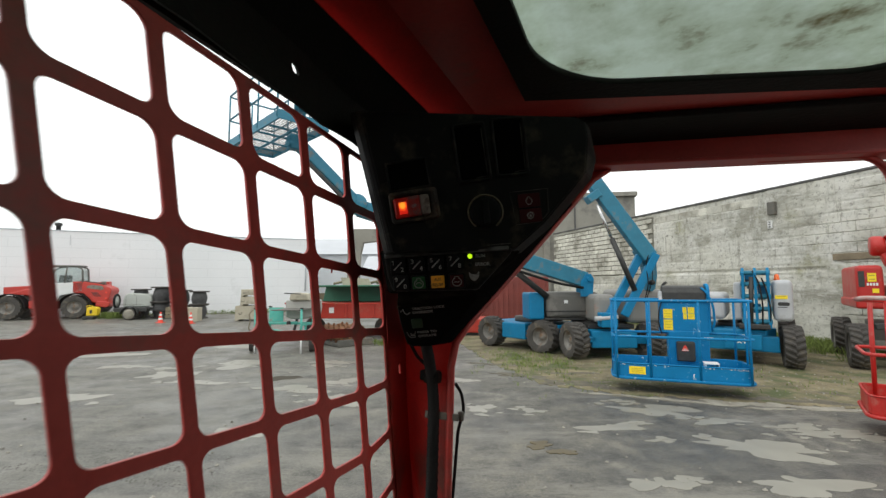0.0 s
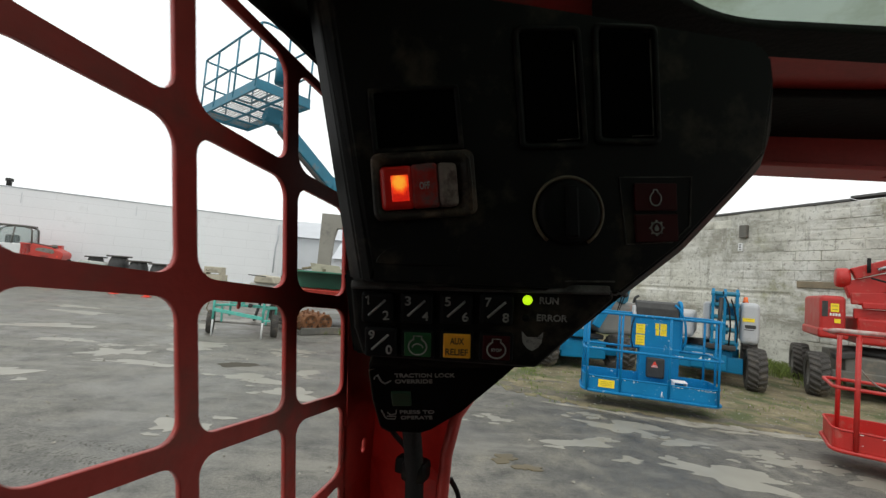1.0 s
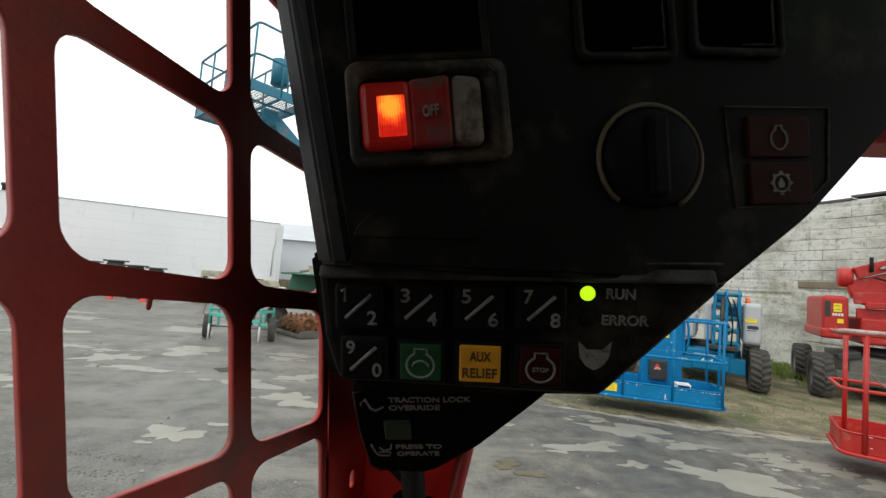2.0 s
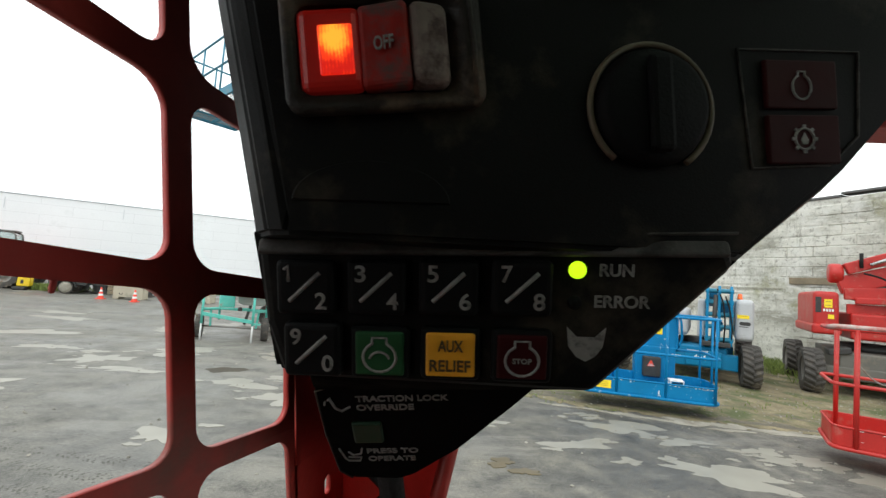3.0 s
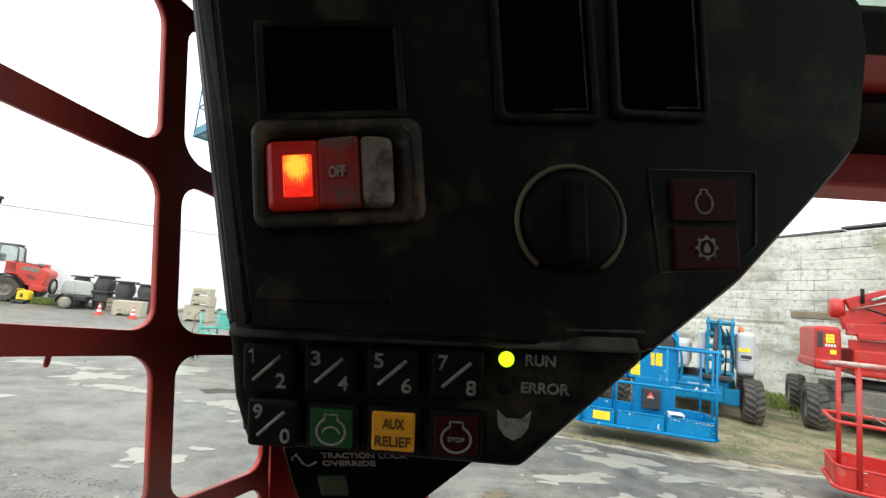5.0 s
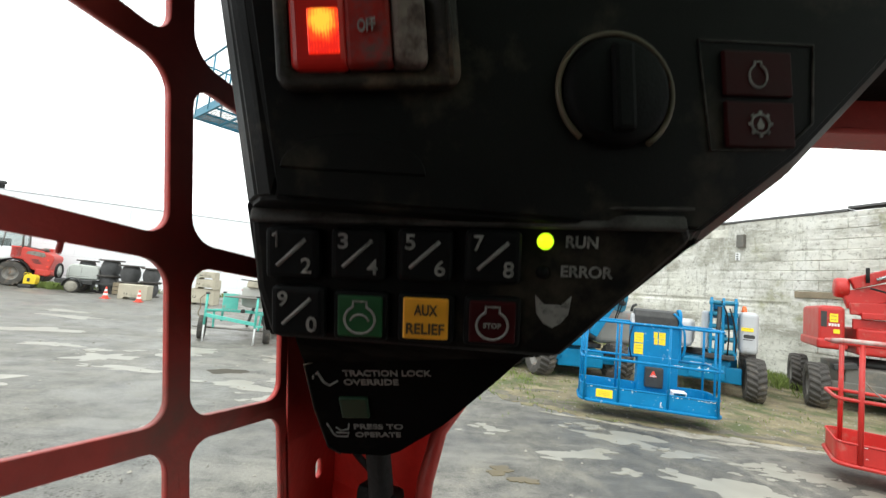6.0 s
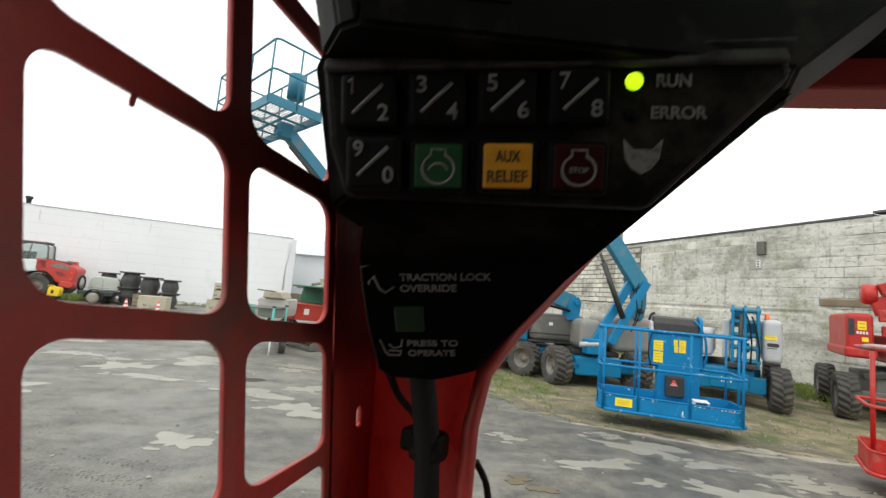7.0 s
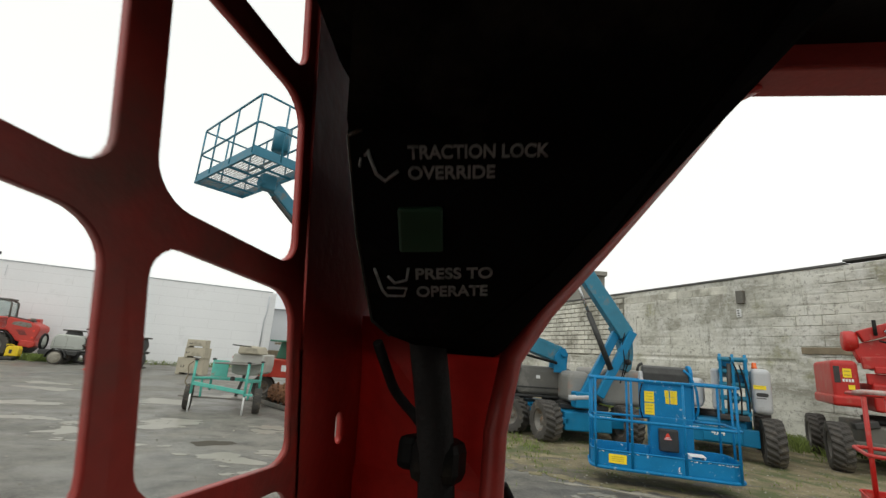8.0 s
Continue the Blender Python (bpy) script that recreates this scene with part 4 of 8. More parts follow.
def build_pillar():
    # side sheet with an oval hole; it widens upward behind the panel
    t = bm_new()
    hole_cell(t, -0.0015, 0.085, -0.115, -0.03, 0.0435, 0.0565, -0.083, -0.062, 0.0063, 0.005, pillar_sheet)
    rows = [(0.345, 0.40), (0.25, 0.31), (0.15, 0.22), (0.06, 0.14), (-0.03, 0.085), (-0.115, 0.085), (-0.25, 0.085), (-0.40, 0.085), (-0.60, 0.085), (-1.0, 0.085)]
    for (z1, d1), (z0, d0) in zip(rows, rows[1:]):
        if z1 == -0.03:
            continue
        quad = [t.verts.new(pillar_sheet(d, z, x)) for x in (0.0025, -0.0025) for d, z in ((-0.0015, z0), (d0, z0), (d1, z1), (-0.0015, z1))]
        for f in ((0, 1, 2, 3), (7, 6, 5, 4), (0, 4, 5, 1), (1, 5, 6, 2), (2, 6, 7, 3), (3, 7, 4, 0)):
            t.faces.new([quad[k] for k in f])
    bmesh.ops.remove_doubles(t, verts=t.verts[:], dist=0.0003)
    bmesh.ops.recalc_face_normals(t, faces=t.faces[:])
    part("pillar_side", t, CAB_RED, CAB)
    # front flange and its rolled edge
    t = bm_new()
    strip = []
    for z in (0.0, -0.1, -0.25, -0.5, -1.0):
        a = Vector(pillar_sheet(0.084, z, 0.0))
        strip.append((t.verts.new(a), t.verts.new((0.074, 0.1065, a.z))))
    for (a, b), (c, e) in zip(strip, strip[1:]):
        t.faces.new((a, b, e, c))
    bmesh.ops.solidify(t, geom=t.faces[:], thickness=0.006)
    part("pillar_flange", t, CAB_RED, CAB)
    edge = [(0.074, 0.102, -1.0), (0.074, 0.096, -0.30), (0.076, 0.094, -0.06), (0.082, 0.098, -0.02), (0.098, 0.116, 0.012), (0.13, 0.155, 0.062), (0.19, 0.235, 0.16), (0.25, 0.315, 0.26), (0.287, 0.37, 0.325), (0.32, 0.386, 0.350)]
    t = bm_new()
    tube(t, edge, 0.0065, 10)
    part("pillar_edge", t, CAB_RED, CAB, "bright red rolled edge of the door opening")
    # gusset between the pillar and the header
    t = bm_new()
    inner = [(-0.0112, 0.104, -1.0)] + [(-0.0112, p[1] + 0.004, p[2]) for p in edge[3:]]
    outer = [Vector(p) for p in edge[3:]]
    va = [t.verts.new(p) for p in inner[1:]]
    vb = [t.verts.new(p) for p in outer]
    for i in range(len(va) - 1):
        t.faces.new((va[i], vb[i], vb[i + 1], va[i + 1]))
    bmesh.ops.solidify(t, geom=t.faces[:], thickness=0.006)
    part("corner_gusset", t, CAB_RED, CAB)
    # wiring sleeve, clamp and thin cable
    t = bm_new()
    tube(t, bent([(0.046, 0.045, 0.0), (0.05, 0.07, -0.06), (0.052, 0.082, -0.12), (0.05, 0.084, -0.9)], 0.03), 0.0095, 10)
    part("wiring_sleeve", t, RUBBER, CAB, "black corrugated wiring sleeve")
    t = bm_new()
    for k in range(14):
        revolve(t, [(0.0096, -0.001), (0.0108, 0.0), (0.0096, 0.001)], 10, Matrix.Translation((0.0517, 0.0825, -0.13 - 0.012 * k)))
    part("sleeve_ribs", t, RUBBER, CAB)
    t = bm_new()
    box(t, (0.026, 0.026, 0.022), (0.050, 0.079, -0.076), 0.006)
    box(t, (0.013, 0.020, 0.017), (0.034, 0.082, -0.074), 0.004)
    part("sleeve_clamp", t, PLASTIC, CAB)
    t = bm_new()
    tube(t, bent([(0.020, 0.05, -0.02), (0.022, 0.075, -0.045), (0.035, 0.083, -0.058), (0.046, 0.080, -0.070)], 0.02), 0.0028, 8)
    part("thin_wire", t, RUBBER, CAB)
    t = bm_new()
    tube(t, bent([(0.079, 0.108, -0.088), (0.087, 0.117, -0.104), (0.091, 0.120, -0.135), (0.084, 0.112, -0.160), (0.076, 0.108, -0.30), (0.074, 0.110, -0.6)], 0.02), 0.0028, 8)
    part("outer_cable", t, RUBBER, CAB)
    t = bm_new()
    box(t, (0.056, 0.004, 0.012), (0.064, 0.088, -0.138), 0.0018, (0, 4, 20))
    box(t, (0.010, 0.010, 0.016), (0.089, 0.110, -0.140), 0.003)
    part("cable_tie", t, FRAME_GREY, CAB, "grey cable tie round the pillar edge")


build_pillar()


def build_roof():
    turn_y = lambda x: 0.19 * (x - 0.34)
    # header: inner face, lower lip
    t = bm_new()
    beam(t, (0.20, 0.386 + turn_y(0.24), 0.399), (0.90, 0.386 + turn_y(0.9), 0.399), 0.03, 0.098, 0.004)
    beam(t, (0.20, 0.375 + turn_y(0.24), 0.353), (0.86, 0.375 + turn_y(0.9), 0.353), 0.05, 0.008, 0.002)
    part("header_beam", t, CAB_RED, CAB)
    t = bm_new()
    # drawn wider than the trim itself: its black replaces shade on the red roof
    beam(t, (-0.02, 0.318 + turn_y(0.0), 0.408), (0.90, 0.318 + turn_y(0.9), 0.408), 0.134, 0.012, 0.003)
    part("header_trim", t, SEAL, CAB, "black trim strip above the door opening, widened to darken the roof behind")
    # roof sheet with the hatch opening
    t = bm_new()
    hatch = lambda x, y, z: (x, y + 0.29 * (x - 0.34), 0.420 + z)
    hole_cell(t, 0.03, 0.90, -0.95, 0.42, 0.20, 0.80, -0.78, 0.140, 0.11, 0.008, hatch, 7)
    part("roof_sheet", t, CAB_RED, CAB)
    t = bm_new()
    seal = lambda x, y, z: (x, y + 0.29 * (x - 0.34), 0.411 + z)
    hole_cell(t, 0.195, 0.84, -0.83, 0.165, 0.236, 0.785, -0.765, 0.117, 0.125, 0.010, seal, 7)
    part("hatch_seal", t, SEAL, CAB, "black rubber seal round the roof hatch")
    t = bm_new()
    pts = [(0.165, -0.81), (0.82, -0.81), (0.82, 0.15), (0.165, 0.15)]
    vs = [t.verts.new((x, y + 0.29 * (x - 0.34), 0.431)) for x, y in pts]
    t.faces.new(vs)
    bmesh.ops.solidify(t, geom=t.faces[:], thickness=0.005)
    part("roof_hatch_pane", t, ROOF_PANE, CAB, "milky weathered plastic roof pane with brown dirt")
    # right pillar with rounded corner
    t = bm_new()
    tube(t, bent([(0.60, 0.386 + turn_y(0.60), 0.355), (0.812, 0.386 + turn_y(0.812), 0.355), (0.825, 0.46, 0.15), (0.835, 0.42, -0.6), (0.84, 0.40, -1.0)], 0.06, 8), 0.0075, 10)
    part("right_door_edge", t, CAB_RED, CAB)
    t = bm_new()
    prism(t, [(0.832, 0.345), (0.90, 0.345), (0.90, -1.0), (0.845, -1.0)], 0.006, Matrix.Translation((0, 0.478, 0)) @ pose(0, 0, 0, 90))
    part("right_pillar", t, CAB_RED, CAB)
    # unseen closing walls behind and beside, black to hold light off the panel
    t = bm_new()
    box(t, (0.008, 1.40, 0.54), (0.905, -0.22, -0.735))
    box(t, (0.008, 0.65, 0.93), (0.905, -0.615, 0.0))
    box(t, (0.91, 0.008, 1.46), (0.45, -0.945, -0.275))
    box(t, (0.91, 1.40, 0.02), (0.45, -0.23, -1.0))
    box(t, (0.91, 0.22, 0.006), (0.45, -0.85, 0.400))
    part("cab_shell", t, SEAL, CAB, "unseen black rear and side walls added to keep the cab dark")
    t = bm_new()
    box(t, (1.3, 1.9, 0.42), (0.45, -0.35, -1.235), 0.03)
    part("chassis", t, DARK_STEEL, CAB)


build_roof()


# ---- instrument panel ----
def plate_frame(origin, u, v):
    u, v = Vector(u).normalized(), Vector(v).normalized()
    n = u.cross(v).normalized()
    v = n.cross(u)
    m = Matrix((u, v, n)).transposed().to_4x4()
    m.translation = origin
    return m


BASE = Vector((0.02, 0.56, 1.60))
TO_BASE = Matrix.Translation(-BASE)
PANEL = thing("instrument_panel", Matrix.Translation(BASE), "scuffed black plastic loader instrument panel with lit keys", "instrument panel")
FASCIA = TO_BASE @ plate_frame((-0.0003, 0.5201, 1.6986), (0.9989, 0.0476, 0.0042), (-0.004, -0.03, 1.0))
PAD = TO_BASE @ plate_frame((-0.0041, 0.5409, 1.5976), (0.9924, -0.1226, -0.0045), (-0.0176, -0.1792, 0.9837))
LOWER = TO_BASE @ plate_frame((-0.0204, 0.6184, 1.5598), (0.9965, -0.0639, 0.0541), (-0.0817, -0.6055, 0.7917))


def on(frame_m, x, y, z=0.0, turn=0.0):
    """A place on a plate, turned in its plane by some degrees."""
    return frame_m @ pose(x, y, z, 0, 0, turn)


def glyph(name, text, w, h, frame_m, x, y, z, parent, material=LEGEND, turn=0.0):
    bm = bm_new()
    merge(bm, letters_wide(text, w, h, on(frame_m, x, y, z, turn)))
    return part(name, bm, material, parent)


def stroke(pts, width, frame_m, z=0.0, closed=False):
    """A flat line of some width along points in a plate's plane."""
    bm = bm_new()
    tube(bm, [frame_m @ Vector((x, y, z)) for x, y in pts], width / 2, 6, closed)
    return bm


def hull_part(name, points, bevel=0.0015, material=None):
    """A moulded body: the convex hull of corner points, with its edges rounded."""
    bm = bm_new()
    for p in points:
        bm.verts.new(p)
    res = bmesh.ops.convex_hull(bm, input=bm.verts[:])
    bmesh.ops.delete(bm, geom=[v for v in bm.verts if not v.link_faces], context="VERTS")
    bmesh.ops.dissolve_limit(bm, angle_limit=radians(2), verts=bm.verts[:], edges=bm.edges[:])
    if bevel:
        bmesh.ops.bevel(bm, geom=bm.edges[:], offset=bevel, segments=2, affect="EDGES", clamp_overlap=True)
    return part(name, bm, material or PLASTIC, PANEL)


def build_housing():
    cab = TO_BASE @ CAB.matrix_basis
    front = [(-0.098, 0.108), (0.172, 0.104), (0.182, 0.097), (0.185, 0.080), (0.181, 0.034), (0.160, 0.008), (0.127, -0.030), (0.090, -0.062), (-0.0565, -0.066), (-0.0735, 0.012)]
    back = [(-0.115, 0.113), (0.184, 0.106), (0.197, 0.098), (0.205, 0.056), (0.198, 0.030), (0.1445, -0.031), (0.103, -0.066), (-0.0712, -0.0665)]
    pts = [FASCIA @ Vector((x, y, 0.0)) for x, y in front] + [FASCIA @ Vector(p) for p in ((-0.107, 0.110, -0.0045), (-0.080, 0.012, -0.0045), (-0.0635, -0.0662, -0.0045))]
    pts += [FASCIA @ Vector((x, y, n)) for x, y in back for n in (-0.022, -0.10)]
    hull_part("fascia", pts)
    bm = bm_new()
    prism(bm, [(-0.0695, 0.0350), (0.0885, 0.0440), (0.0925, 0.0370), (0.050, -0.0110), (-0.0585, -0.0140), (-0.0655, 0.005)], 0.02, PAD, 0.004, 3)
    part("keypad_block", bm, PLASTIC, PANEL)
    # ledge over the keys, its catch of light coloured in with paler plastic
    bm = bm_new()
    box(bm, (0.156, 0.0056, 0.003), (0.0102, 0.0371, 0.0002), 0.0013, (-28, 0, 3.6), 3)
    bm.transform(PAD)
    part("keypad_ridge", bm, LEDGE_LIT, PANEL, "rounded ledge over the keys, coloured paler as if catching light")
    # highlight along the top edge, drawn as a thin pale tube
    bm = bm_new()
    tube(bm, [PAD @ Vector((-0.068 + 0.0158 * k, 0.0372 + 0.00100 * k + 0.0003 * math.sin(k * 2.1), 0.0003)) for k in range(11)], 0.0006, 6)
    part("edge_highlight", bm, PALE_LINE, PANEL, "pale line standing in for the highlight on the keypad's top edge")
    # moulded body behind the keypad, up into the corner of the cab
    pad = [(-0.0655, 0.033), (0.087, 0.042), (0.048, -0.0095), (-0.0575, -0.0125)]
    pts = [PAD @ Vector((x, y, -0.006)) for x, y in pad]
    wide = [Vector(p) - BASE for p in ((-0.0790, 0.5556, 1.636), (0.101, 0.539, 1.638), (0.049, 0.551, 1.587), (-0.0701, 0.571, 1.583))]
    pts += wide + [p + Vector((0, 0.05, -0.001)) for p in wide[:2]] + [wide[3] + Vector((0.004, 0.04, 0.0))]
    pts += [FASCIA @ Vector(p) for p in ((-0.0705, -0.060, -0.024), (0.103, -0.063, -0.09), (0.1445, -0.030, -0.09), (0.197, 0.030, -0.09))]
    pts += [cab @ Vector(p) for p in ((0.130, 0.150, 0.060), (0.190, 0.229, 0.158), (0.250, 0.309, 0.258), (0.01, 0.1, 0.09), (0.02, 0.3, 0.30))]
    hull_part("upper_body", pts, material=BODY)
    # underside with the override plate
    low = [(-0.0425, 0.008), (0.068, 0.024), (0.073, 0.017), (0.061, -0.002), (0.033, -0.042), (0.007, -0.069), (-0.002, -0.074), (-0.030, -0.073), (-0.037, -0.066), (-0.041, -0.03)]
    pts = [LOWER @ Vector((x, y, 0.0)) for x, y in low]
    pts += [cab @ Vector(p) for p in ((0.074, 0.096, -0.020), (0.130, 0.150, 0.060), (0.035, 0.095, -0.02), (0.03, 0.12, 0.06))]
    hull_part("lower_body", pts, 0.001, BODY)
    pts = [LOWER @ Vector((x, y, -0.001)) for x, y in ((-0.0425, 0.006), (0.0675, 0.022), (0.0725, 0.0155))]
    pts += [PAD @ Vector(p) for p in ((0.046, -0.0125, -0.007), (-0.052, -0.0145, -0.007), (0.046, 0.01, -0.012), (-0.052, 0.01, -0.012))]
    pts += [cab @ Vector(p) for p in ((0.129, 0.150, 0.061), (0.03, 0.12, 0.06))]
    hull_part("underside", pts, 0.001, BODY)
    bm = stroke([(x * 0.985, y) for x, y in low[7:]] + [(-0.0415, 0.006), (-0.036, 0.0085), (0.02, 0.0165)], 0.0011, LOWER, 0.0)
    part("plate_edge", bm, BEZEL, PANEL)


build_housing()


def build_key(text, x, y):
    """A square key with two digits and a stroke between them."""
    bm = bm_new()
    box(bm, (0.0200, 0.0190, 0.006), (0, 0, 0.0015), 0.0022, seg=3)
    k = part("key", bm, KEY, PANEL, at=on(PAD, x, y, 0.0004, 3))
    bm = bm_new()
    a, b = text
    if a == "1":
        tube(bm, [(-0.0068, 0.0062, 0.0045), (-0.0054, 0.0074, 0.0045), (-0.0054, 0.0021, 0.0045)], 0.00058, 6)
    else:
        merge(bm, letters_wide(a, 0.0036, 0.0056, Matrix.Translation((-0.0070, 0.0020, 0.0047)), 0.014))
    merge(bm, letters_wide(b, 0.0038, 0.0056, Matrix.Translation((0.0036, -0.0070, 0.0047)), 0.014))
    tube(bm, [(-0.0052, -0.0045, 0.0045), (0.0052, 0.0052, 0.0045)], 0.00075, 6)
    part("legend", bm, LEGEND, k, "worn pale grey printed digits")
    return k


for i, pair in enumerate(("12", "34", "56", "78")):
    build_key(pair, -0.0498 + 0.0240 * i, 0.0198 + 0.0017 * i)
build_key("90", -0.0467, -0.0015)


def engine_outline(s):
    """The outline of a stylised engine, s wide."""
    body = [(-0.22, 0.5), (0.22, 0.5), (0.22, 0.32)]
    arc = [(0.5 * math.cos(radians(a)), -0.1 + 0.46 * math.sin(radians(a))) for a in range(60, -241, -20)]
    return [(x * s, y * s) for x, y in body + arc + [(-0.22, 0.32)]]


def build_colour_key(x, y, material, label, words=None, icon=None, stop=False):
    bm = bm_new()
    box(bm, (0.0205, 0.0185, 0.005), (0, 0, 0.0008), 0.002, seg=3)
    k = part("key", bm, KEY, PANEL, label, at=on(PAD, x, y, 0.0, 3))
    bm = bm_new()
    box(bm, (0.0166, 0.0152, 0.002), (0, 0, 0.0030), 0.0008)
    part("key_face", bm, material, k)
    bm = bm_new()
    if words:
        merge(bm, letters_wide(words[0], 0.0085, 0.0040, Matrix.Translation((-0.0042, 0.0012, 0.0041))))
        merge(bm, letters_wide(words[1], 0.0138, 0.0040, Matrix.Translation((-0.0069, -0.0056, 0.0041))))
        part("legend", bm, YELLOW_PRINT, k)
    else:
        tube(bm, [(px_, py_, 0.0040) for px_, py_ in engine_outline(0.0112)], 0.00048, 6, True)
        if stop:
            merge(bm, letters_wide("STOP", 0.0064, 0.0018, Matrix.Translation((-0.0032, -0.0020, 0.0042))))
        else:
            tube(bm, [(0.0036 * math.cos(radians(a)), -0.0028 + 0.0036 * math.sin(radians(a)), 0.0041) for a in range(20, 161, 20)], 0.00042, 6)
        part("legend", bm, LEGEND, k)


build_colour_key(-0.0237, -0.0011, GREEN_KEY, "green start key with a pale engine sign")
build_colour_key(0.0002, 0.0004, YELLOW_KEY, "yellow key lettered aux relief", words=("AUX", "RELIEF"))
build_colour_key(0.0241, 0.0015, RED_KEY, "dark red stop key with a pale engine sign", stop=True)


def build_status():
    for name, y, m_, r, lab in (("run_lamp", 0.0318, LAMP_GREEN, 0.0030, "lit yellow-green status lamp"), ("error_lamp", 0.0208, KEY, 0.0024, "unlit dark status lamp")):
        bm = bm_new()
        revolve(bm, [(r, 0), (r * 0.95, 0.0008), (r * 0.6, 0.0016), (0, 0.0019)], 16)
        part(name, bm, m_, PANEL, lab, at=on(PAD, 0.0404, y))
    glyph("run_legend", "RUN", 0.0112, 0.0042, PAD, 0.0477, 0.0302, 0.0004, PANEL, turn=3)
    glyph("error_legend", "ERROR", 0.0182, 0.0042, PAD, 0.0470, 0.0196, 0.0004, PANEL, turn=3)
    bm = bm_new()
    prism(bm, [(-0.0065, 0.0062), (-0.0030, 0.0028), (0.0030, 0.0028), (0.0065, 0.0062), (0.0056, -0.0005), (0.0030, -0.0040), (0.0, -0.0056), (-0.0032, -0.0040), (-0.0058, -0.0005)], 0.0005, on(PAD, 0.0455, 0.0065, 0.0006, 3))
    part("maker_mark", bm, LEGEND, PANEL, "plain pale grey maker's mark")


build_status()


def build_switch():
    """Lit rocker switch in its bezel, with the slot over it."""
    t = surround(rounded(-0.0272, 0.0318, -0.0192, 0.0190, 0.005), rounded(-0.0236, 0.0222, -0.0150, 0.0130, 0.004), 0.003)
    tube(t, [(0.0285, -0.0165, 0.0028), (0.0290, 0.0, 0.0030), (0.0285, 0.0135, 0.0030), (0.0250, 0.0167, 0.0028)], 0.0009, 6)
    bezel = part("switch_bezel", t, BEZEL, PANEL, "worn black switch bezel", at=on(FASCIA, -0.0345, -0.0090, 0.0015, 9))
    bm = bm_new()
    box(bm, (0.0185, 0.0245, 0.006), (-0.0133, -0.0011, 0.0016), 0.0025, (0, -4, 0), 3)
    part("lit_half", bm, ROCKER_GLOW, bezel, "translucent red half of the rocker")
    bm = bm_new()
    box(bm, (0.0150, 0.0250, 0.007), (0.0025, -0.0011, 0.0032), 0.002, (0, -14, 0), 3)
    rocker = part("rocker", bm, ROCKER_RED, bezel, "translucent red rocker")
    bm = bm_new()
    box(bm, (0.0116, 0.0250, 0.009), (0.0148, -0.0011, 0.0028), 0.0028, (0, 16, 0), 3)
    part("rocker_end", bm, ROCKER_GREY, bezel, "scuffed grey end of the rocker")
    bm = bm_new()
    box(bm, (0.0098, 0.0146, 0.0012), (-0.0117, -0.0018, 0.0048), 0.0005, (0, -4, 0))
    part("lit_lens", bm, LAMP_RED, bezel, "glowing red lens")
    bm = bm_new()
    merge(bm, letters_wide("OFF", 0.0058, 0.0040, pose(-0.0010, -0.0034, 0.0071, 0, -14, 0)))
    part("off_legend", bm, LEGEND, bezel)
    # rectangular blank above
    t = surround(rounded(-0.0262, 0.0262, -0.0190, 0.0185, 0.0015), rounded(-0.0235, 0.0235, -0.0165, 0.0160, 0.0012), 0.0012, 0.0004)
    slot = part("blank_slot", t, PLASTIC, PANEL, "empty rectangular switch slot", at=on(FASCIA, -0.0400, 0.0293, 0.0006, 10))
    # flat plate without depth: the slot's inner shade is its near-black colour
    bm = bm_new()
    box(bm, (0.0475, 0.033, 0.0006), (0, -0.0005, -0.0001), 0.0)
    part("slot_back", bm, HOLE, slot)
    # raised plate in the shape of the shadowed arched recess under the switch
    bm = bm_new()
    arch = [(0.0235 * math.cos(radians(a)), 0.0125 * math.sin(radians(a))) for a in range(0, 181, 12)]
    prism(bm, arch, 0.0012, on(FASCIA, -0.0325, -0.0545, 0.0008, 3), 0.0004, 1)
    part("arched_cover", bm, PLASTIC, PANEL, "low arched plate drawn for a shadowed recess")


build_switch()


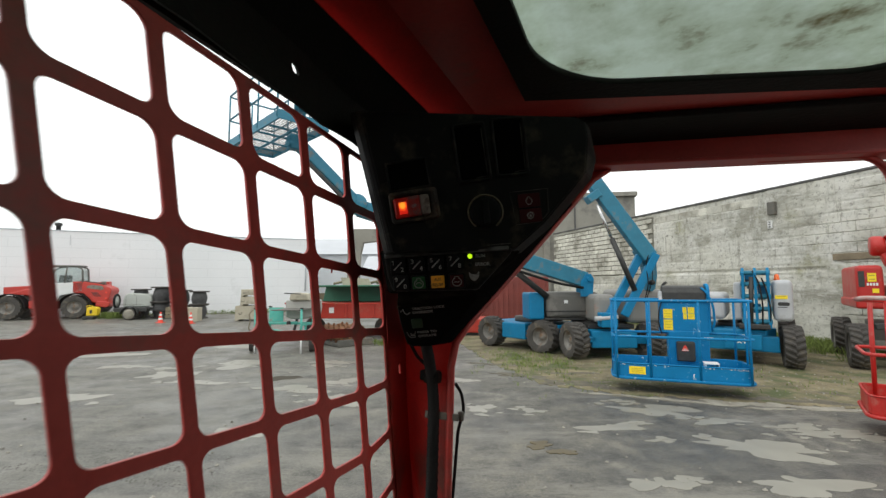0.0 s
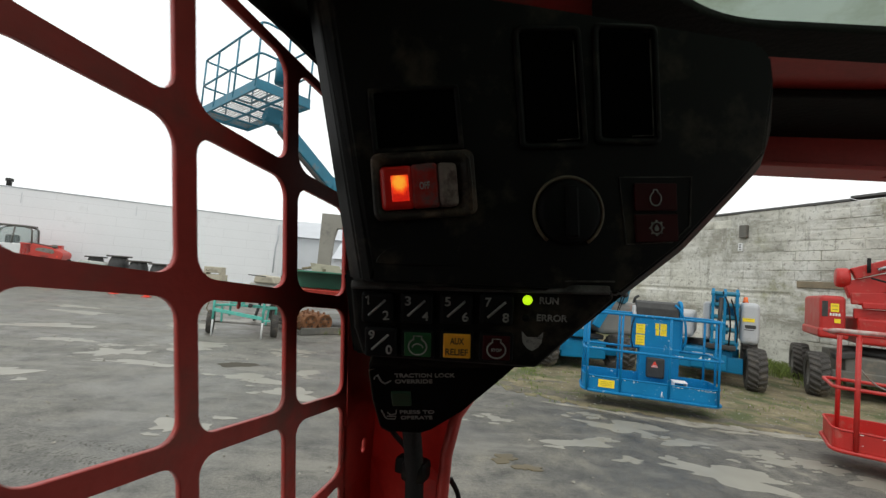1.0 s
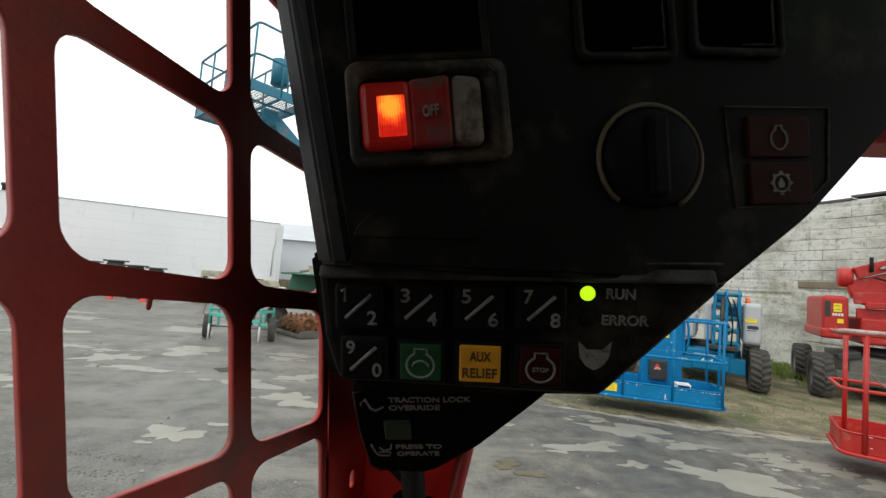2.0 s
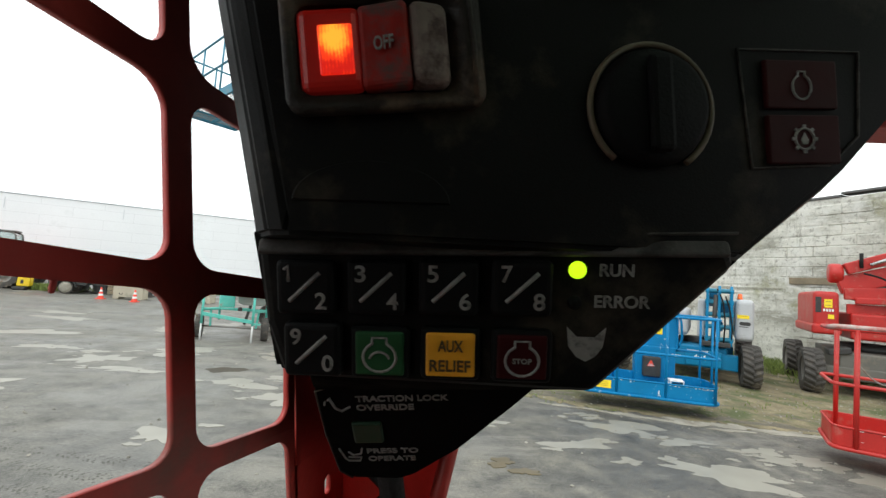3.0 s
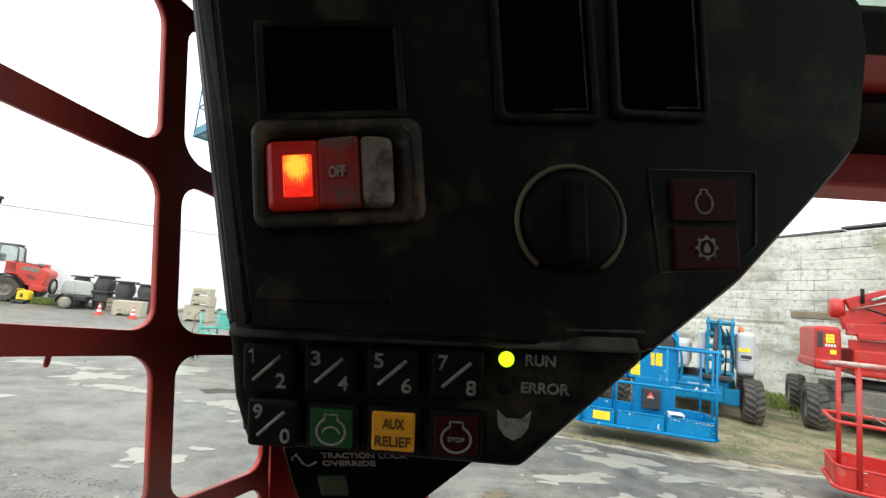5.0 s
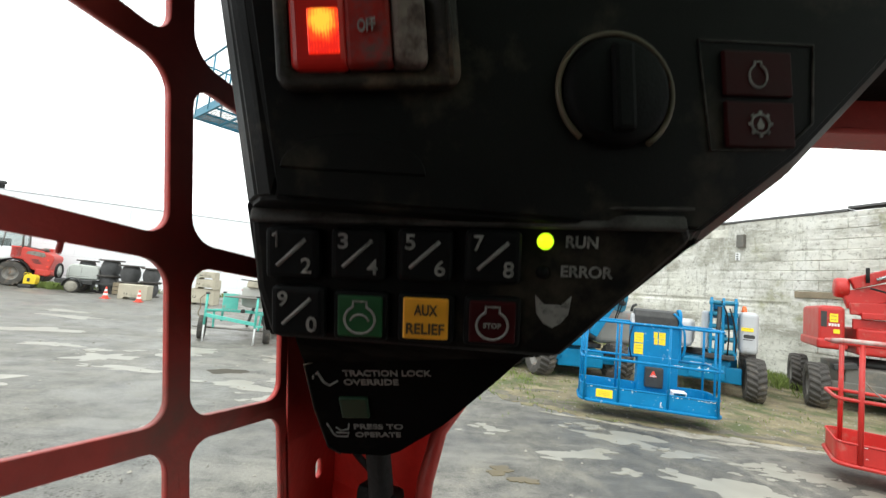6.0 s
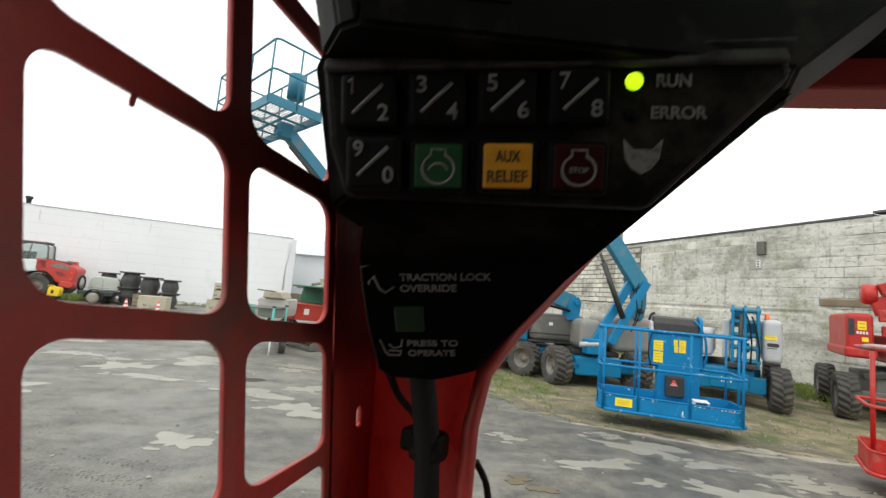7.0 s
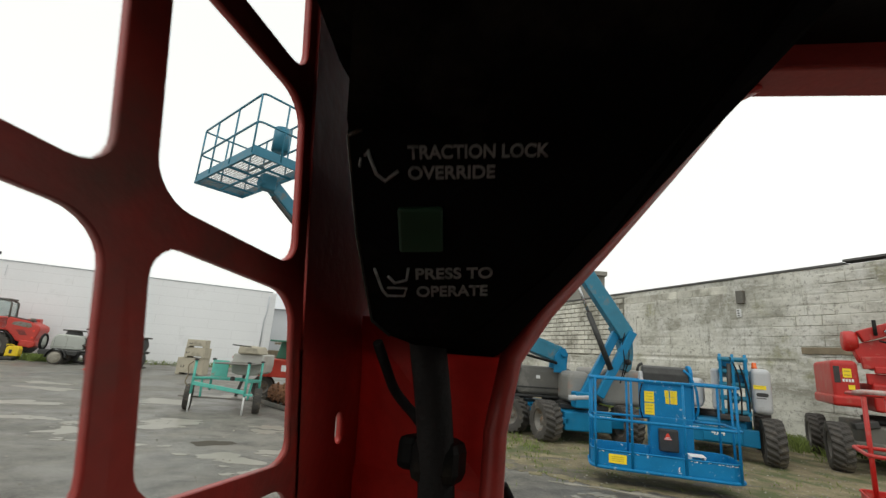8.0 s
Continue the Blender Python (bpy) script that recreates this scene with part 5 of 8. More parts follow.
def build_knob():
    bm = bm_new()
    a0 = -58
    tube(bm, [(0.0212 * math.cos(radians(a)), 0.0212 * math.sin(radians(a)), 0.001) for a in range(a0, 239, 9)], 0.0011, 8)
    ring = part("knob_ring", bm, KNOB_RING, PANEL, "worn brass-coloured dial ring", at=on(FASCIA, 0.0548, -0.0162, 0.0, 6))
    bm = bm_new()
    revolve(bm, [(0.0195, 0), (0.0195, 0.002), (0.0178, 0.0045), (0.016, 0.0052), (0, 0.0054)], 36)
    box(bm, (0.008, 0.031, 0.004), (0, 0, 0.0062), 0.0018)
    part("knob", bm, KEY, ring, "black rotary knob with a grip bar")
    # two tall blanks
    for x, y, turn_ in ((0.0380, 0.0575, 8), (0.0858, 0.0655, 6)):
        t = surround(rounded(-0.021, 0.021, -0.037, 0.037, 0.004), rounded(-0.0185, 0.0185, -0.0345, 0.0345, 0.003), 0.0018)
        b = part("blank_frame", t, PLASTIC, PANEL, at=on(FASCIA, x, y, 0.0008, turn_))
        # highlights at the right and bottom, drawn in as pale tubes
        bm = bm_new()
        tube(bm, [(0.0198, 0.034, 0.0011), (0.0199, 0.0, 0.0012), (0.0196, -0.0335, 0.0011), (0.0175, -0.0357, 0.0010), (0.004, -0.0360, 0.0010)], 0.0005, 6)
        part("edge_highlight", bm, PALE_LINE, b)
        bm = bm_new()
        tube(bm, [(0.0158, 0.028, 0.0010), (0.0158, -0.0315, 0.0010), (0.002, -0.0320, 0.0009)], 0.0005, 6)
        part("edge_highlight", bm, PALE_LINE, b)
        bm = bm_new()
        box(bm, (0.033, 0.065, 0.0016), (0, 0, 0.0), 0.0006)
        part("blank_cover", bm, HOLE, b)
    # pair of warning tiles
    t = bm_new()
    tube(t, [(-0.0245, 0.0215, 0), (0.0225, 0.0215, 0), (0.0205, -0.0085, 0), (0.0085, -0.0185, 0), (-0.0215, -0.0195, 0)], 0.0005, 6, True)
    w = part("warning_frame", t, PALE_LINE, PANEL, at=on(FASCIA, 0.1120, -0.0105, 0.0003, 6))
    for y, kind_ in ((0.0092, 0), (-0.0098, 1)):
        bm = bm_new()
        box(bm, (0.0275, 0.0168, 0.002), (-0.002, y, 0.0004), 0.0006)
        part("warning_tile", bm, RED_KEY, w, "unlit dark red warning tile")
        bm = bm_new()
        if kind_ == 0:
            tube(bm, [(px_ - 0.0025, y + py_, 0.0016) for px_, py_ in [(-0.0013, 0.0042), (0.0013, 0.0042), (0.0013, 0.0026)] + [(0.0036 * math.cos(radians(a)), -0.0012 + 0.0042 * math.sin(radians(a))) for a in range(60, -241, -20)] + [(-0.0013, 0.0026)]], 0.00042, 6, True)
        else:
            tube(bm, [(0.0036 * math.cos(radians(a)) - 0.0025, y + 0.0036 * math.sin(radians(a)), 0.0016) for a in range(0, 360, 20)], 0.00045, 6, True)
            for a in range(0, 360, 45):
                box(bm, (0.0011, 0.0011, 0.0006), (0.0043 * math.cos(radians(a)) - 0.0025, y + 0.0043 * math.sin(radians(a)), 0.0016), 0.0, (0, 0, a))
            prism(bm, [(-0.0010, -0.0018), (0.0010, -0.0018), (0.0014, -0.0003), (0.0, 0.0022), (-0.0014, -0.0003)], 0.0005, Matrix.Translation((-0.0025, y, 0.0018)))
        part("warning_sign", bm, LEGEND, w)
    bm = bm_new()
    revolve(bm, [(0.0012, 0), (0.0011, 0.0008), (0, 0.0011)], 10)
    part("ridge_screw", bm, BEZEL, PANEL, at=on(PAD, 0.0038, 0.0415, -0.0004))


build_knob()


def build_lower_legends():
    for text, w, x, y in (("TRACTION LOCK", 0.0472, -0.0216, -0.0012), ("OVERRIDE", 0.0297, -0.0216, -0.0082), ("PRESS TO", 0.0290, -0.0190, -0.0467), ("OPERATE", 0.0272, -0.0186, -0.0543)):
        glyph("legend", text, w, 0.0046, LOWER, x, y, 0.0006, PANEL, turn=2.5)
    bm = bm_new()
    box(bm, (0.0160, 0.0170, 0.003), (0, 0, 0), 0.001)
    part("override_key", bm, GREEN_DARK, PANEL, "dark green square override key", at=on(LOWER, -0.0172, -0.0265, 0.0006, 2))
    z = 0.0006
    bm = stroke([(-0.0350, 0.0010), (-0.0325, -0.0065), (-0.0295, -0.0088), (-0.0250, -0.0052)], 0.0013, LOWER, z)
    merge(bm, stroke([(-0.0375, -0.0012), (-0.0380, -0.0040)], 0.0010, LOWER, z))
    merge(bm, stroke([(-0.0362, -0.0004), (-0.0345, 0.0016)], 0.0010, LOWER, z))
    part("lock_sign", bm, LEGEND, PANEL, "pale lever sign")
    bm = stroke([(-0.0345, -0.0425), (-0.0318, -0.0515), (-0.0300, -0.0540), (-0.0235, -0.0540), (-0.0225, -0.0505), (-0.0300, -0.0505)], 0.0011, LOWER, z)
    merge(bm, stroke([(-0.0295, -0.0455), (-0.0270, -0.0485), (-0.0225, -0.0470), (-0.0218, -0.0420)], 0.0011, LOWER, z))
    part("seat_sign", bm, LEGEND, PANEL, "pale seat sign")


build_lower_legends()


# ---- wheels shared by the machines ----
WHEELS = {}


def wheel_meshes(r, w, lugs, lug_h):
    key = (r, w, lugs)
    if key in WHEELS:
        return WHEELS[key]
    h = w / 2
    t = bm_new()
    ri = r * 0.56
    n, across = lugs * 6, 14
    tread = [(-1 + 2 * k / across) for k in range(across + 1)]

    def skin(theta, s):
        """Radius of the tread at an angle and a place across it: chevron lugs, deep grooves between."""
        phase = (theta * lugs / (2 * math.pi) + 0.55 * abs(s) + (0.5 if s > 0 else 0.0)) % 1.0
        lug = max(0.0, min(1.0, (0.30 - abs(phase - 0.5)) * 9))
        if abs(s) < 0.10:
            lug = max(lug, 0.4)
        return r * (1.0 - 0.05 * abs(s) ** 4) + lug_h * lug

    rings = []
    for k, (rad, z) in enumerate([(ri, -h * 0.80), (ri + 0.015, -h * 0.92), (r * 0.80, -h)] + [(None, h * 0.97 * s) for s in tread] + [(r * 0.80, h), (ri + 0.015, h * 0.92), (ri, h * 0.80)]):
        ring = []
        for a in range(n):
            th = 2 * math.pi * a / n
            q = rad if rad is not None else skin(th, tread[k - 3])
            ring.append(t.verts.new((q * math.cos(th), q * math.sin(th), z)))
        rings.append(ring)
    for a, b in zip(rings, rings[1:]):
        for k in range(n):
            m2 = (k + 1) % n
            t.faces.new((a[k], a[m2], b[m2], b[k]))
    tyre = mesh_from("tyre", t, TYRE)
    t = bm_new()
    revolve(t, [(ri + 0.012, -h * 0.78), (ri - 0.012, -h * 0.74), (ri * 0.86, -h * 0.45), (ri * 0.80, -h * 0.30), (ri * 0.42, -h * 0.26), (ri * 0.36, -h * 0.46), (0, -h * 0.48)], 28)
    revolve(t, [(0, h * 0.48), (ri * 0.36, h * 0.46), (ri * 0.42, h * 0.26), (ri * 0.80, h * 0.30), (ri * 0.86, h * 0.45), (ri - 0.012, h * 0.74), (ri + 0.012, h * 0.78)], 28)
    for i in range(8):
        a = 2 * math.pi * i / 8
        for s in (-1, 1):
            revolve(t, [(0, 0), (0.014, 0), (0.014, 0.02), (0, 0.02)], 6, Matrix.Translation((ri * 0.6 * math.cos(a), ri * 0.6 * math.sin(a), s * h * 0.29 - (0.0 if s > 0 else 0.02))))
    rim = mesh_from("rim", t, RIM)
    WHEELS[key] = (rim, tyre)
    return WHEELS[key]


def wheel(parent, x, y, r, w, steer=0, lugs=20, lug_h=0.03, z=None):
    """A wheel with its axle along local x: the rim, and its tyre under it."""
    rim, tyre = wheel_meshes(r, w, lugs, lug_h)
    ob = new("wheel", rim)
    ob.parent = parent
    ob.matrix_basis = pose(x, y, (r + lug_h * 0.9) if z is None else z, 0, 90, steer)
    t = new("tyre", tyre)
    t.parent = ob
    return ob


def sticker(name, parent, size, at, material=LABEL_Y, bars=2, label="yellow warning sticker"):
    """A thin sticker in the local x, z plane facing -y, with dark bars in place of small print."""
    bm = bm_new()
    box(bm, (size[0], 0.003, size[1]), (0, 0, 0), 0.0)
    part(name, bm, material, parent, label, at=at)
    for i in range(bars):
        bm = bm_new()
        box(bm, (size[0] * 0.7, 0.002, size[1] * 0.10), (0, -0.003, size[1] * (0.22 - 0.44 * i / max(1, bars - 1))), 0.0)
        part("print_bar", bm, LABEL_INK, parent, at=at)


def platform(parent, m, w, d, h, paint, name="platform", mesh_floor=False, posts=True, round_=0.12):
    """A lift platform: tray with toe boards, two rails and posts. Local x along its width, from the tray's floor."""
    bm = bm_new()
    if mesh_floor:
        for i in range(3):
            box(bm, (w, 0.032, 0.045), (0, -d / 2 + d * i / 2, 0.0), 0.005)
        for i in range(6):
            box(bm, (0.03, d, 0.035), (-w / 2 + w * i / 5, 0, 0.0), 0.005)
        for s in (-1, 1):
            box(bm, (w, 0.012, 0.13), (0, s * d / 2, 0.085), 0.004)
            box(bm, (0.012, d, 0.13), (s * w / 2, 0, 0.085), 0.004)
    else:
        out = [(-w / 2, -d / 2, 0), (w / 2, -d / 2, 0), (w / 2, d / 2, 0), (-w / 2, d / 2, 0)]
        ring = bent(out, round_, 6, True)
        prism(bm, [(p.x, p.y) for p in ring], 0.03, Matrix.Translation((0, 0, 0.02)), 0.0)
        n = len(ring)
        lo = [bm.verts.new((p.x, p.y, 0.0)) for p in ring]
        hi = [bm.verts.new((p.x, p.y, 0.20)) for p in ring]
        li = [bm.verts.new((p.x * 0.985, p.y * 0.97, 0.20)) for p in ring]
        lf = [bm.verts.new((p.x * 0.985, p.y * 0.97, 0.02)) for p in ring]
        for i in range(n):
            j = (i + 1) % n
            bm.faces.new((lo[i], lo[j], hi[j], hi[i]))
            bm.faces.new((hi[i], hi[j], li[j], li[i]))
            bm.faces.new((li[i], li[j], lf[j], lf[i]))
        tube(bm, [(p.x * 1.012, p.y * 1.02, -0.005) for p in ring], 0.022, 8, True)
        tube(bm, [(p.x, p.y, 0.205) for p in ring], 0.012, 6, True)
    base = part(name, bm, paint, parent, at=m)
    corners = [(-w / 2, -d / 2), (w / 2, -d / 2), (w / 2, d / 2), (-w / 2, d / 2)]
    for nm, z in (("top_rail", h), ("mid_rail", h * 0.53)):
        bm = bm_new()
        tube(bm, bent([(x, y, z) for x, y in corners], 0.10, 4, True), 0.019, 8, True)
        part(nm, bm, paint, base)
    if posts:
        spots = [(-w / 2 + 0.05, -d / 2), (-w * 0.22, -d / 2), (w * 0.13, -d / 2), (w / 2 - 0.06, -d / 2), (w / 2 - 0.05, d / 2), (-w / 2 + 0.05, d / 2), (-w * 0.2, d / 2), (w * 0.2, d / 2), (-w / 2, 0), (w / 2, 0)]
        for x, y in spots:
            bm = bm_new()
            rod(bm, (x, y, 0.0), (x, y, h), 0.017, 8)
            part("post", bm, paint, base)
    return base


def hood(bm, x0, x1, y0, y1, z0, z1, bevel=0.10):
    box(bm, (x1 - x0, y1 - y0, z1 - z0), ((x0 + x1) / 2, (y0 + y1) / 2, (z0 + z1) / 2), bevel, seg=4)


# ---- boom lift with the blue platform in front of it ----
def build_lift_front():
    m = pose(5.876, 8.841, 0, 0, 0, -36)
    L = thing("boom_lift", m, "blue articulated boom lift with silver hoods and a low blue platform", "boom lift", group="parked boom lifts")
    inv = m.inverted()
    for x, y, s in ((0.92, 0, 4), (0.92, 2.0, 0), (-0.92, 0, 4), (-0.92, 2.0, 0)):
        wheel(L, x, y, 0.375, 0.31, s)
    bm = bm_new()
    box(bm, (1.46, 0.16, 0.30), (0, 0.0, 0.42), 0.02)
    part("axle", bm, BLUE, L)
    bm = bm_new()
    box(bm, (1.46, 0.16, 0.30), (0, 2.0, 0.42), 0.02)
    part("axle", bm, BLUE, L)
    bm = bm_new()
    box(bm, (1.10, 2.1, 0.34), (0, 1.0, 0.52), 0.04)
    box(bm, (0.62, 0.10, 0.30), (0.15, -0.10, 0.45), 0.02)
    part("chassis", bm, BLUE, L)
    bm = bm_new()
    revolve(bm, [(0, 0.66), (0.46, 0.66), (0.48, 0.70), (0.48, 0.78), (0, 0.80)], 28, Matrix.Translation((0.15, 0.9, 0)))
    box(bm, (0.5, 0.3, 0.1), (0.35, -0.05, 0.76), 0.02)
    part("turntable", bm, DARK_STEEL, L)
    bm = bm_new()
    hood(bm, 0.66, 0.97, -0.12, 1.75, 0.86, 1.66, 0.09)
    part("engine_hood", bm, SILVER, L, "silver rounded side hood")
    bm = bm_new()
    hood(bm, -0.75, -0.12, 0.0, 1.75, 0.86, 1.40, 0.09)
    part("tank_hood", bm, SILVER, L, "silver rounded side hood")
    bm = bm_new()
    hood(bm, 0.03, 0.17, 0.05, 1.75, 0.86, 1.62, 0.05)
    part("inner_hood", bm, SILVER, L, "silver rounded side hood")
    sticker("warning_sticker", L, (0.19, 0.07), pose(0.79, -0.125, 1.33), LABEL_Y, 1)
    bm = bm_new()
    prism(bm, rounded(-0.09, 0.09, -0.035, 0.035, 0.03), 0.004, pose(0.82, -0.121, 1.20, 90))
    box(bm, (0.15, 0.004, 0.014), (0.80, -0.122, 1.14), 0.0)
    part("hood_emblem", bm, DARK_STEEL, L, "dark blue oval emblem on the hood")
    # folded risers seen end on
    for x in (0.20, 0.40, 0.60):
        bm = bm_new()
        prism(bm, [(-0.18, 0.74), (0.10, 0.72), (0.18, 1.0), (0.20, 1.75), (0.12, 1.88), (-0.10, 1.90), (-0.20, 1.80)], 0.05, Matrix(((0, 0, 1, x + 0.025), (1, 0, 0, 0), (0, 1, 0, 0), (0, 0, 0, 1))), 0.008)
        part("riser_plate", bm, BLUE, L)
    for z in (0.86, 1.10, 1.34, 1.58, 1.80):
        bm = bm_new()
        rod(bm, (0.16, -0.14, z), (0.64, -0.14, z), 0.045, 12)
        part("pivot_pin", bm, BLUE_OLD, L)
    for a, b in (((0.30, 0.05, 1.75), (0.30, 1.95, 1.55)), ((0.50, 0.05, 1.45), (0.50, 1.95, 1.30)), ((0.40, 0.05, 1.10), (0.40, 1.9, 1.0))):
        bm = bm_new()
        beam(bm, a, b, 0.14, 0.18, 0.015)
        part("riser_arm", bm, BLUE, L)
    bm = bm_new()
    rod(bm, (0.30, -0.17, 0.82), (0.34, -0.17, 1.72), 0.04, 12)
    part("lift_cylinder", bm, DARK_STEEL, L)
    bm = bm_new()
    tube(bm, bent([(0.48, -0.18, 0.8), (0.50, -0.22, 1.2), (0.46, -0.2, 1.6), (0.36, -0.18, 1.84)], 0.1), 0.014, 8)
    part("hydraulic_hose", bm, RUBBER, L)
    bm = bm_new()
    tube(bm, bent([(0.60, -0.16, 0.78), (0.62, -0.20, 1.1), (0.56, -0.2, 1.5), (0.5, -0.16, 1.7)], 0.1), 0.014, 8)
    part("hydraulic_hose", bm, RUBBER, L)
    bm = bm_new()
    revolve(bm, [(0, 1.655), (0.05, 1.655), (0.05, 1.68), (0.042, 1.69), (0.038, 1.75), (0.02, 1.77), (0, 1.772)], 16, Matrix.Translation((0.74, 0.02, 0)))
    part("beacon", bm, AMBER, L, "orange warning beacon")
    bm = bm_new()
    merge(bm, letters_wide("4x4", 0.22, 0.10, pose(-0.02, -0.155, 0.42, 90)))
    for i in range(2):
        box(bm, (0.36, 0.004, 0.03), (0.05, -0.154, 0.585 - 0.0 * i), 0.0)
    part("chassis_marking", bm, LABEL_W, L, "white drive marking on the chassis")
    # boom folded down to the platform
    bm = bm_new()
    beam(bm, (-0.70, 0.05, 0.56), (-0.50, -2.72, 0.36), 0.12, 0.14, 0.02)
    part("jib", bm, BLUE, L)
    M = inv @ pose(3.53, 6.62, 0.225, 0, 0, -20)
    P = platform(L, M, 1.80, 0.76, 1.12, BLUE_WORN, round_=0.20)
    C = Matrix.Translation((0.11, -0.02, 0.04))
    # control console: sheet body with a framed panel, a dark rolled cover between two round end plates
    bm = bm_new()
    box(bm, (0.70, 0.20, 0.50), (0.06, 0.40, 0.81), 0.012)
    upper = part("console_upper", bm, BLUE_WORN, P, "blue control console housing", at=C)
    bm = bm_new()
    tube(bm, bent([(-0.28, 0.295, 0.575), (0.40, 0.295, 0.575), (0.40, 0.295, 1.045), (-0.28, 0.295, 1.045)], 0.02, 3, True), 0.016, 8, True)
    part("panel_frame", bm, BLUE_WORN, upper)
    bm = bm_new()
    box(bm, (0.56, 0.24, 0.56), (0.10, 0.40, 0.30), 0.012)
    part("console_lower", bm, BLUE_WORN, P, at=C)
    bm = bm_new()
    prism(bm, [(0.27, 1.05), (0.27, 1.19), (0.31, 1.27), (0.40, 1.30), (0.50, 1.27), (0.53, 1.05)], 0.60, Matrix(((0, 0, 1, 0.355), (1, 0, 0, 0), (0, 1, 0, 0), (0, 0, 0, 1))), 0.01)
    part("console_cover", bm, DARK_STEEL, P, "dark rolled console cover", at=C)
    for x, paint, words in ((0.385, BLUE_WORN, "blue rounded end plate"), (-0.265, SILVER, "pale rounded end plate")):
        bm = bm_new()
        k_ = 1.0 if paint is BLUE_WORN else 0.62
        ring = [(0.40 + 0.15 * k_ * math.cos(radians(a)), 1.20 * (k_ * 0.15 + 0.85) + 0.13 * k_ * math.sin(radians(a))) for a in range(0, 181, 15)]
        prism(bm, ring + [(0.25, 1.04), (0.55, 1.04)], 0.045, Matrix(((0, 0, 1, x + 0.022), (1, 0, 0, 0), (0, 1, 0, 0), (0, 0, 0, 1))), 0.012)
        part("end_plate", bm, paint, P, words, at=C)
    bm = bm_new()
    tube(bm, bent([(0.30, 0.30, 1.26), (0.36, 0.25, 1.20), (0.44, 0.24, 1.0), (0.46, 0.28, 0.72), (0.42, 0.32, 0.6)], 0.08, 5), 0.018, 8)
    part("cable_loop", bm, BLUE_WORN, P, at=C)
    bm = bm_new()
    tube(bm, bent([(-0.26, 0.30, 1.05), (-0.31, 0.24, 0.9), (-0.32, 0.22, 0.7), (-0.27, 0.30, 0.55)], 0.08), 0.010, 6)
    part("control_cable", bm, RUBBER, P, at=C)
    bm = bm_new()
    box(bm, (0.25, 0.09, 0.30), (0.045, 0.24, 0.29), 0.02)
    manual = part("manual_box", bm, DARK_STEEL, P, "dark document box", at=C)
    bm = bm_new()
    prism(bm, [(-0.05, -0.04), (0.05, -0.04), (0.035, -0.01), (0.01, 0.045), (-0.01, 0.045), (-0.035, -0.01)], 0.003, pose(0.03, 0.192, 0.34, 90))
    part("box_mark", bm, CONE_RED, manual, "red and white warning triangle")
    bm = bm_new()
    box(bm, (0.09, 0.002, 0.008), (0.03, 0.188, 0.312), 0.0)
    box(bm, (0.05, 0.002, 0.007), (0.03, 0.188, 0.330), 0.0)
    part("mark_print", bm, LABEL_W, manual)
    bm = bm_new()
    box(bm, (0.19, 0.17, 0.012), (0.32, -0.04, 0.175), 0.004, (3, 0, 0))
    for x in (0.24, 0.40):
        box(bm, (0.012, 0.17, 0.12), (x, -0.04, 0.11), 0.004)
    pedal = part("foot_switch", bm, LABEL_W, P, "grey metal foot switch guard", at=C)
    bm = bm_new()
    box(bm, (0.14, 0.12, 0.05), (0.32, -0.03, 0.10), 0.01)
    part("pedal", bm, RUBBER, pedal)
    for x, z, w, h in ((-0.175, 0.855, 0.13, 0.15), (-0.175, 0.685, 0.13, 0.16), (0.060, 0.915, 0.055, 0.09), (0.065, 0.82, 0.05, 0.09), (0.150, 0.915, 0.09, 0.09), (0.150, 0.82, 0.09, 0.09)):
        bm = bm_new()
        box(bm, (w, 0.004, h), (x, 0.297, z), 0.0)
        sheet = part("warning_sticker", bm, LABEL_Y, upper, "yellow warning sticker")
        bm = bm_new()
        for k in range(3):
            box(bm, (w * 0.75, 0.002, h * 0.035), (x, 0.2945, z + h * (0.30 - 0.28 * k)), 0.0)
        part("sticker_print", bm, LABEL_INK, upper)
    bm = bm_new()
    box(bm, (0.22, 0.004, 0.11), (-0.58, -0.38 - 0.004, 0.11), 0.0)
    part("tray_sticker", bm, LABEL_Y, P, "yellow warning sticker on the toe board")
    bm = bm_new()
    for k in range(3):
        box(bm, (0.15, 0.003, 0.005), (-0.58, -0.38 - 0.007, 0.085 + 0.025 * k), 0.0)
    part("tray_sticker_print", bm, LABEL_INK, P)
    rnd = random.Random(8)
    bm = bm_new()
    for k in range(46):
        # thickest at the worn end of the upper rim, a few along the lower one
        x = 0.80 - 0.55 * rnd.random() ** 1.6 if k < 24 else rnd.uniform(-0.8, 0.8)
        z = rnd.choice((0.196, 0.190, 0.184)) if k < 34 else rnd.choice((0.012, 0.006))
        box(bm, (rnd.uniform(0.006, 0.035), 0.003, rnd.uniform(0.003, 0.007)), (x, -0.38 - 0.0025, z), 0.0, (0, rnd.uniform(-12, 12), 0))
    for x, z in ((0.145, 0.075), (0.15, 0.092), (0.148, 0.06)):
        box(bm, (0.012, 0.003, 0.02), (x, -0.38 - 0.0025, z), 0.0, (0, 20, 0))
    for k in range(10):
        x = rnd.choice((0.30, 0.36, -0.72, -0.4)) + rnd.uniform(-0.06, 0.06)
        box(bm, (rnd.uniform(0.015, 0.05), 0.006, 0.006), (x, -0.38, 0.612), 0.001)
    ob = part("paint_chips", bm, LABEL_W, P, "chipped pale paint along the toe board")
    tagged(ob, kind="stuff")
    return L


build_lift_front()


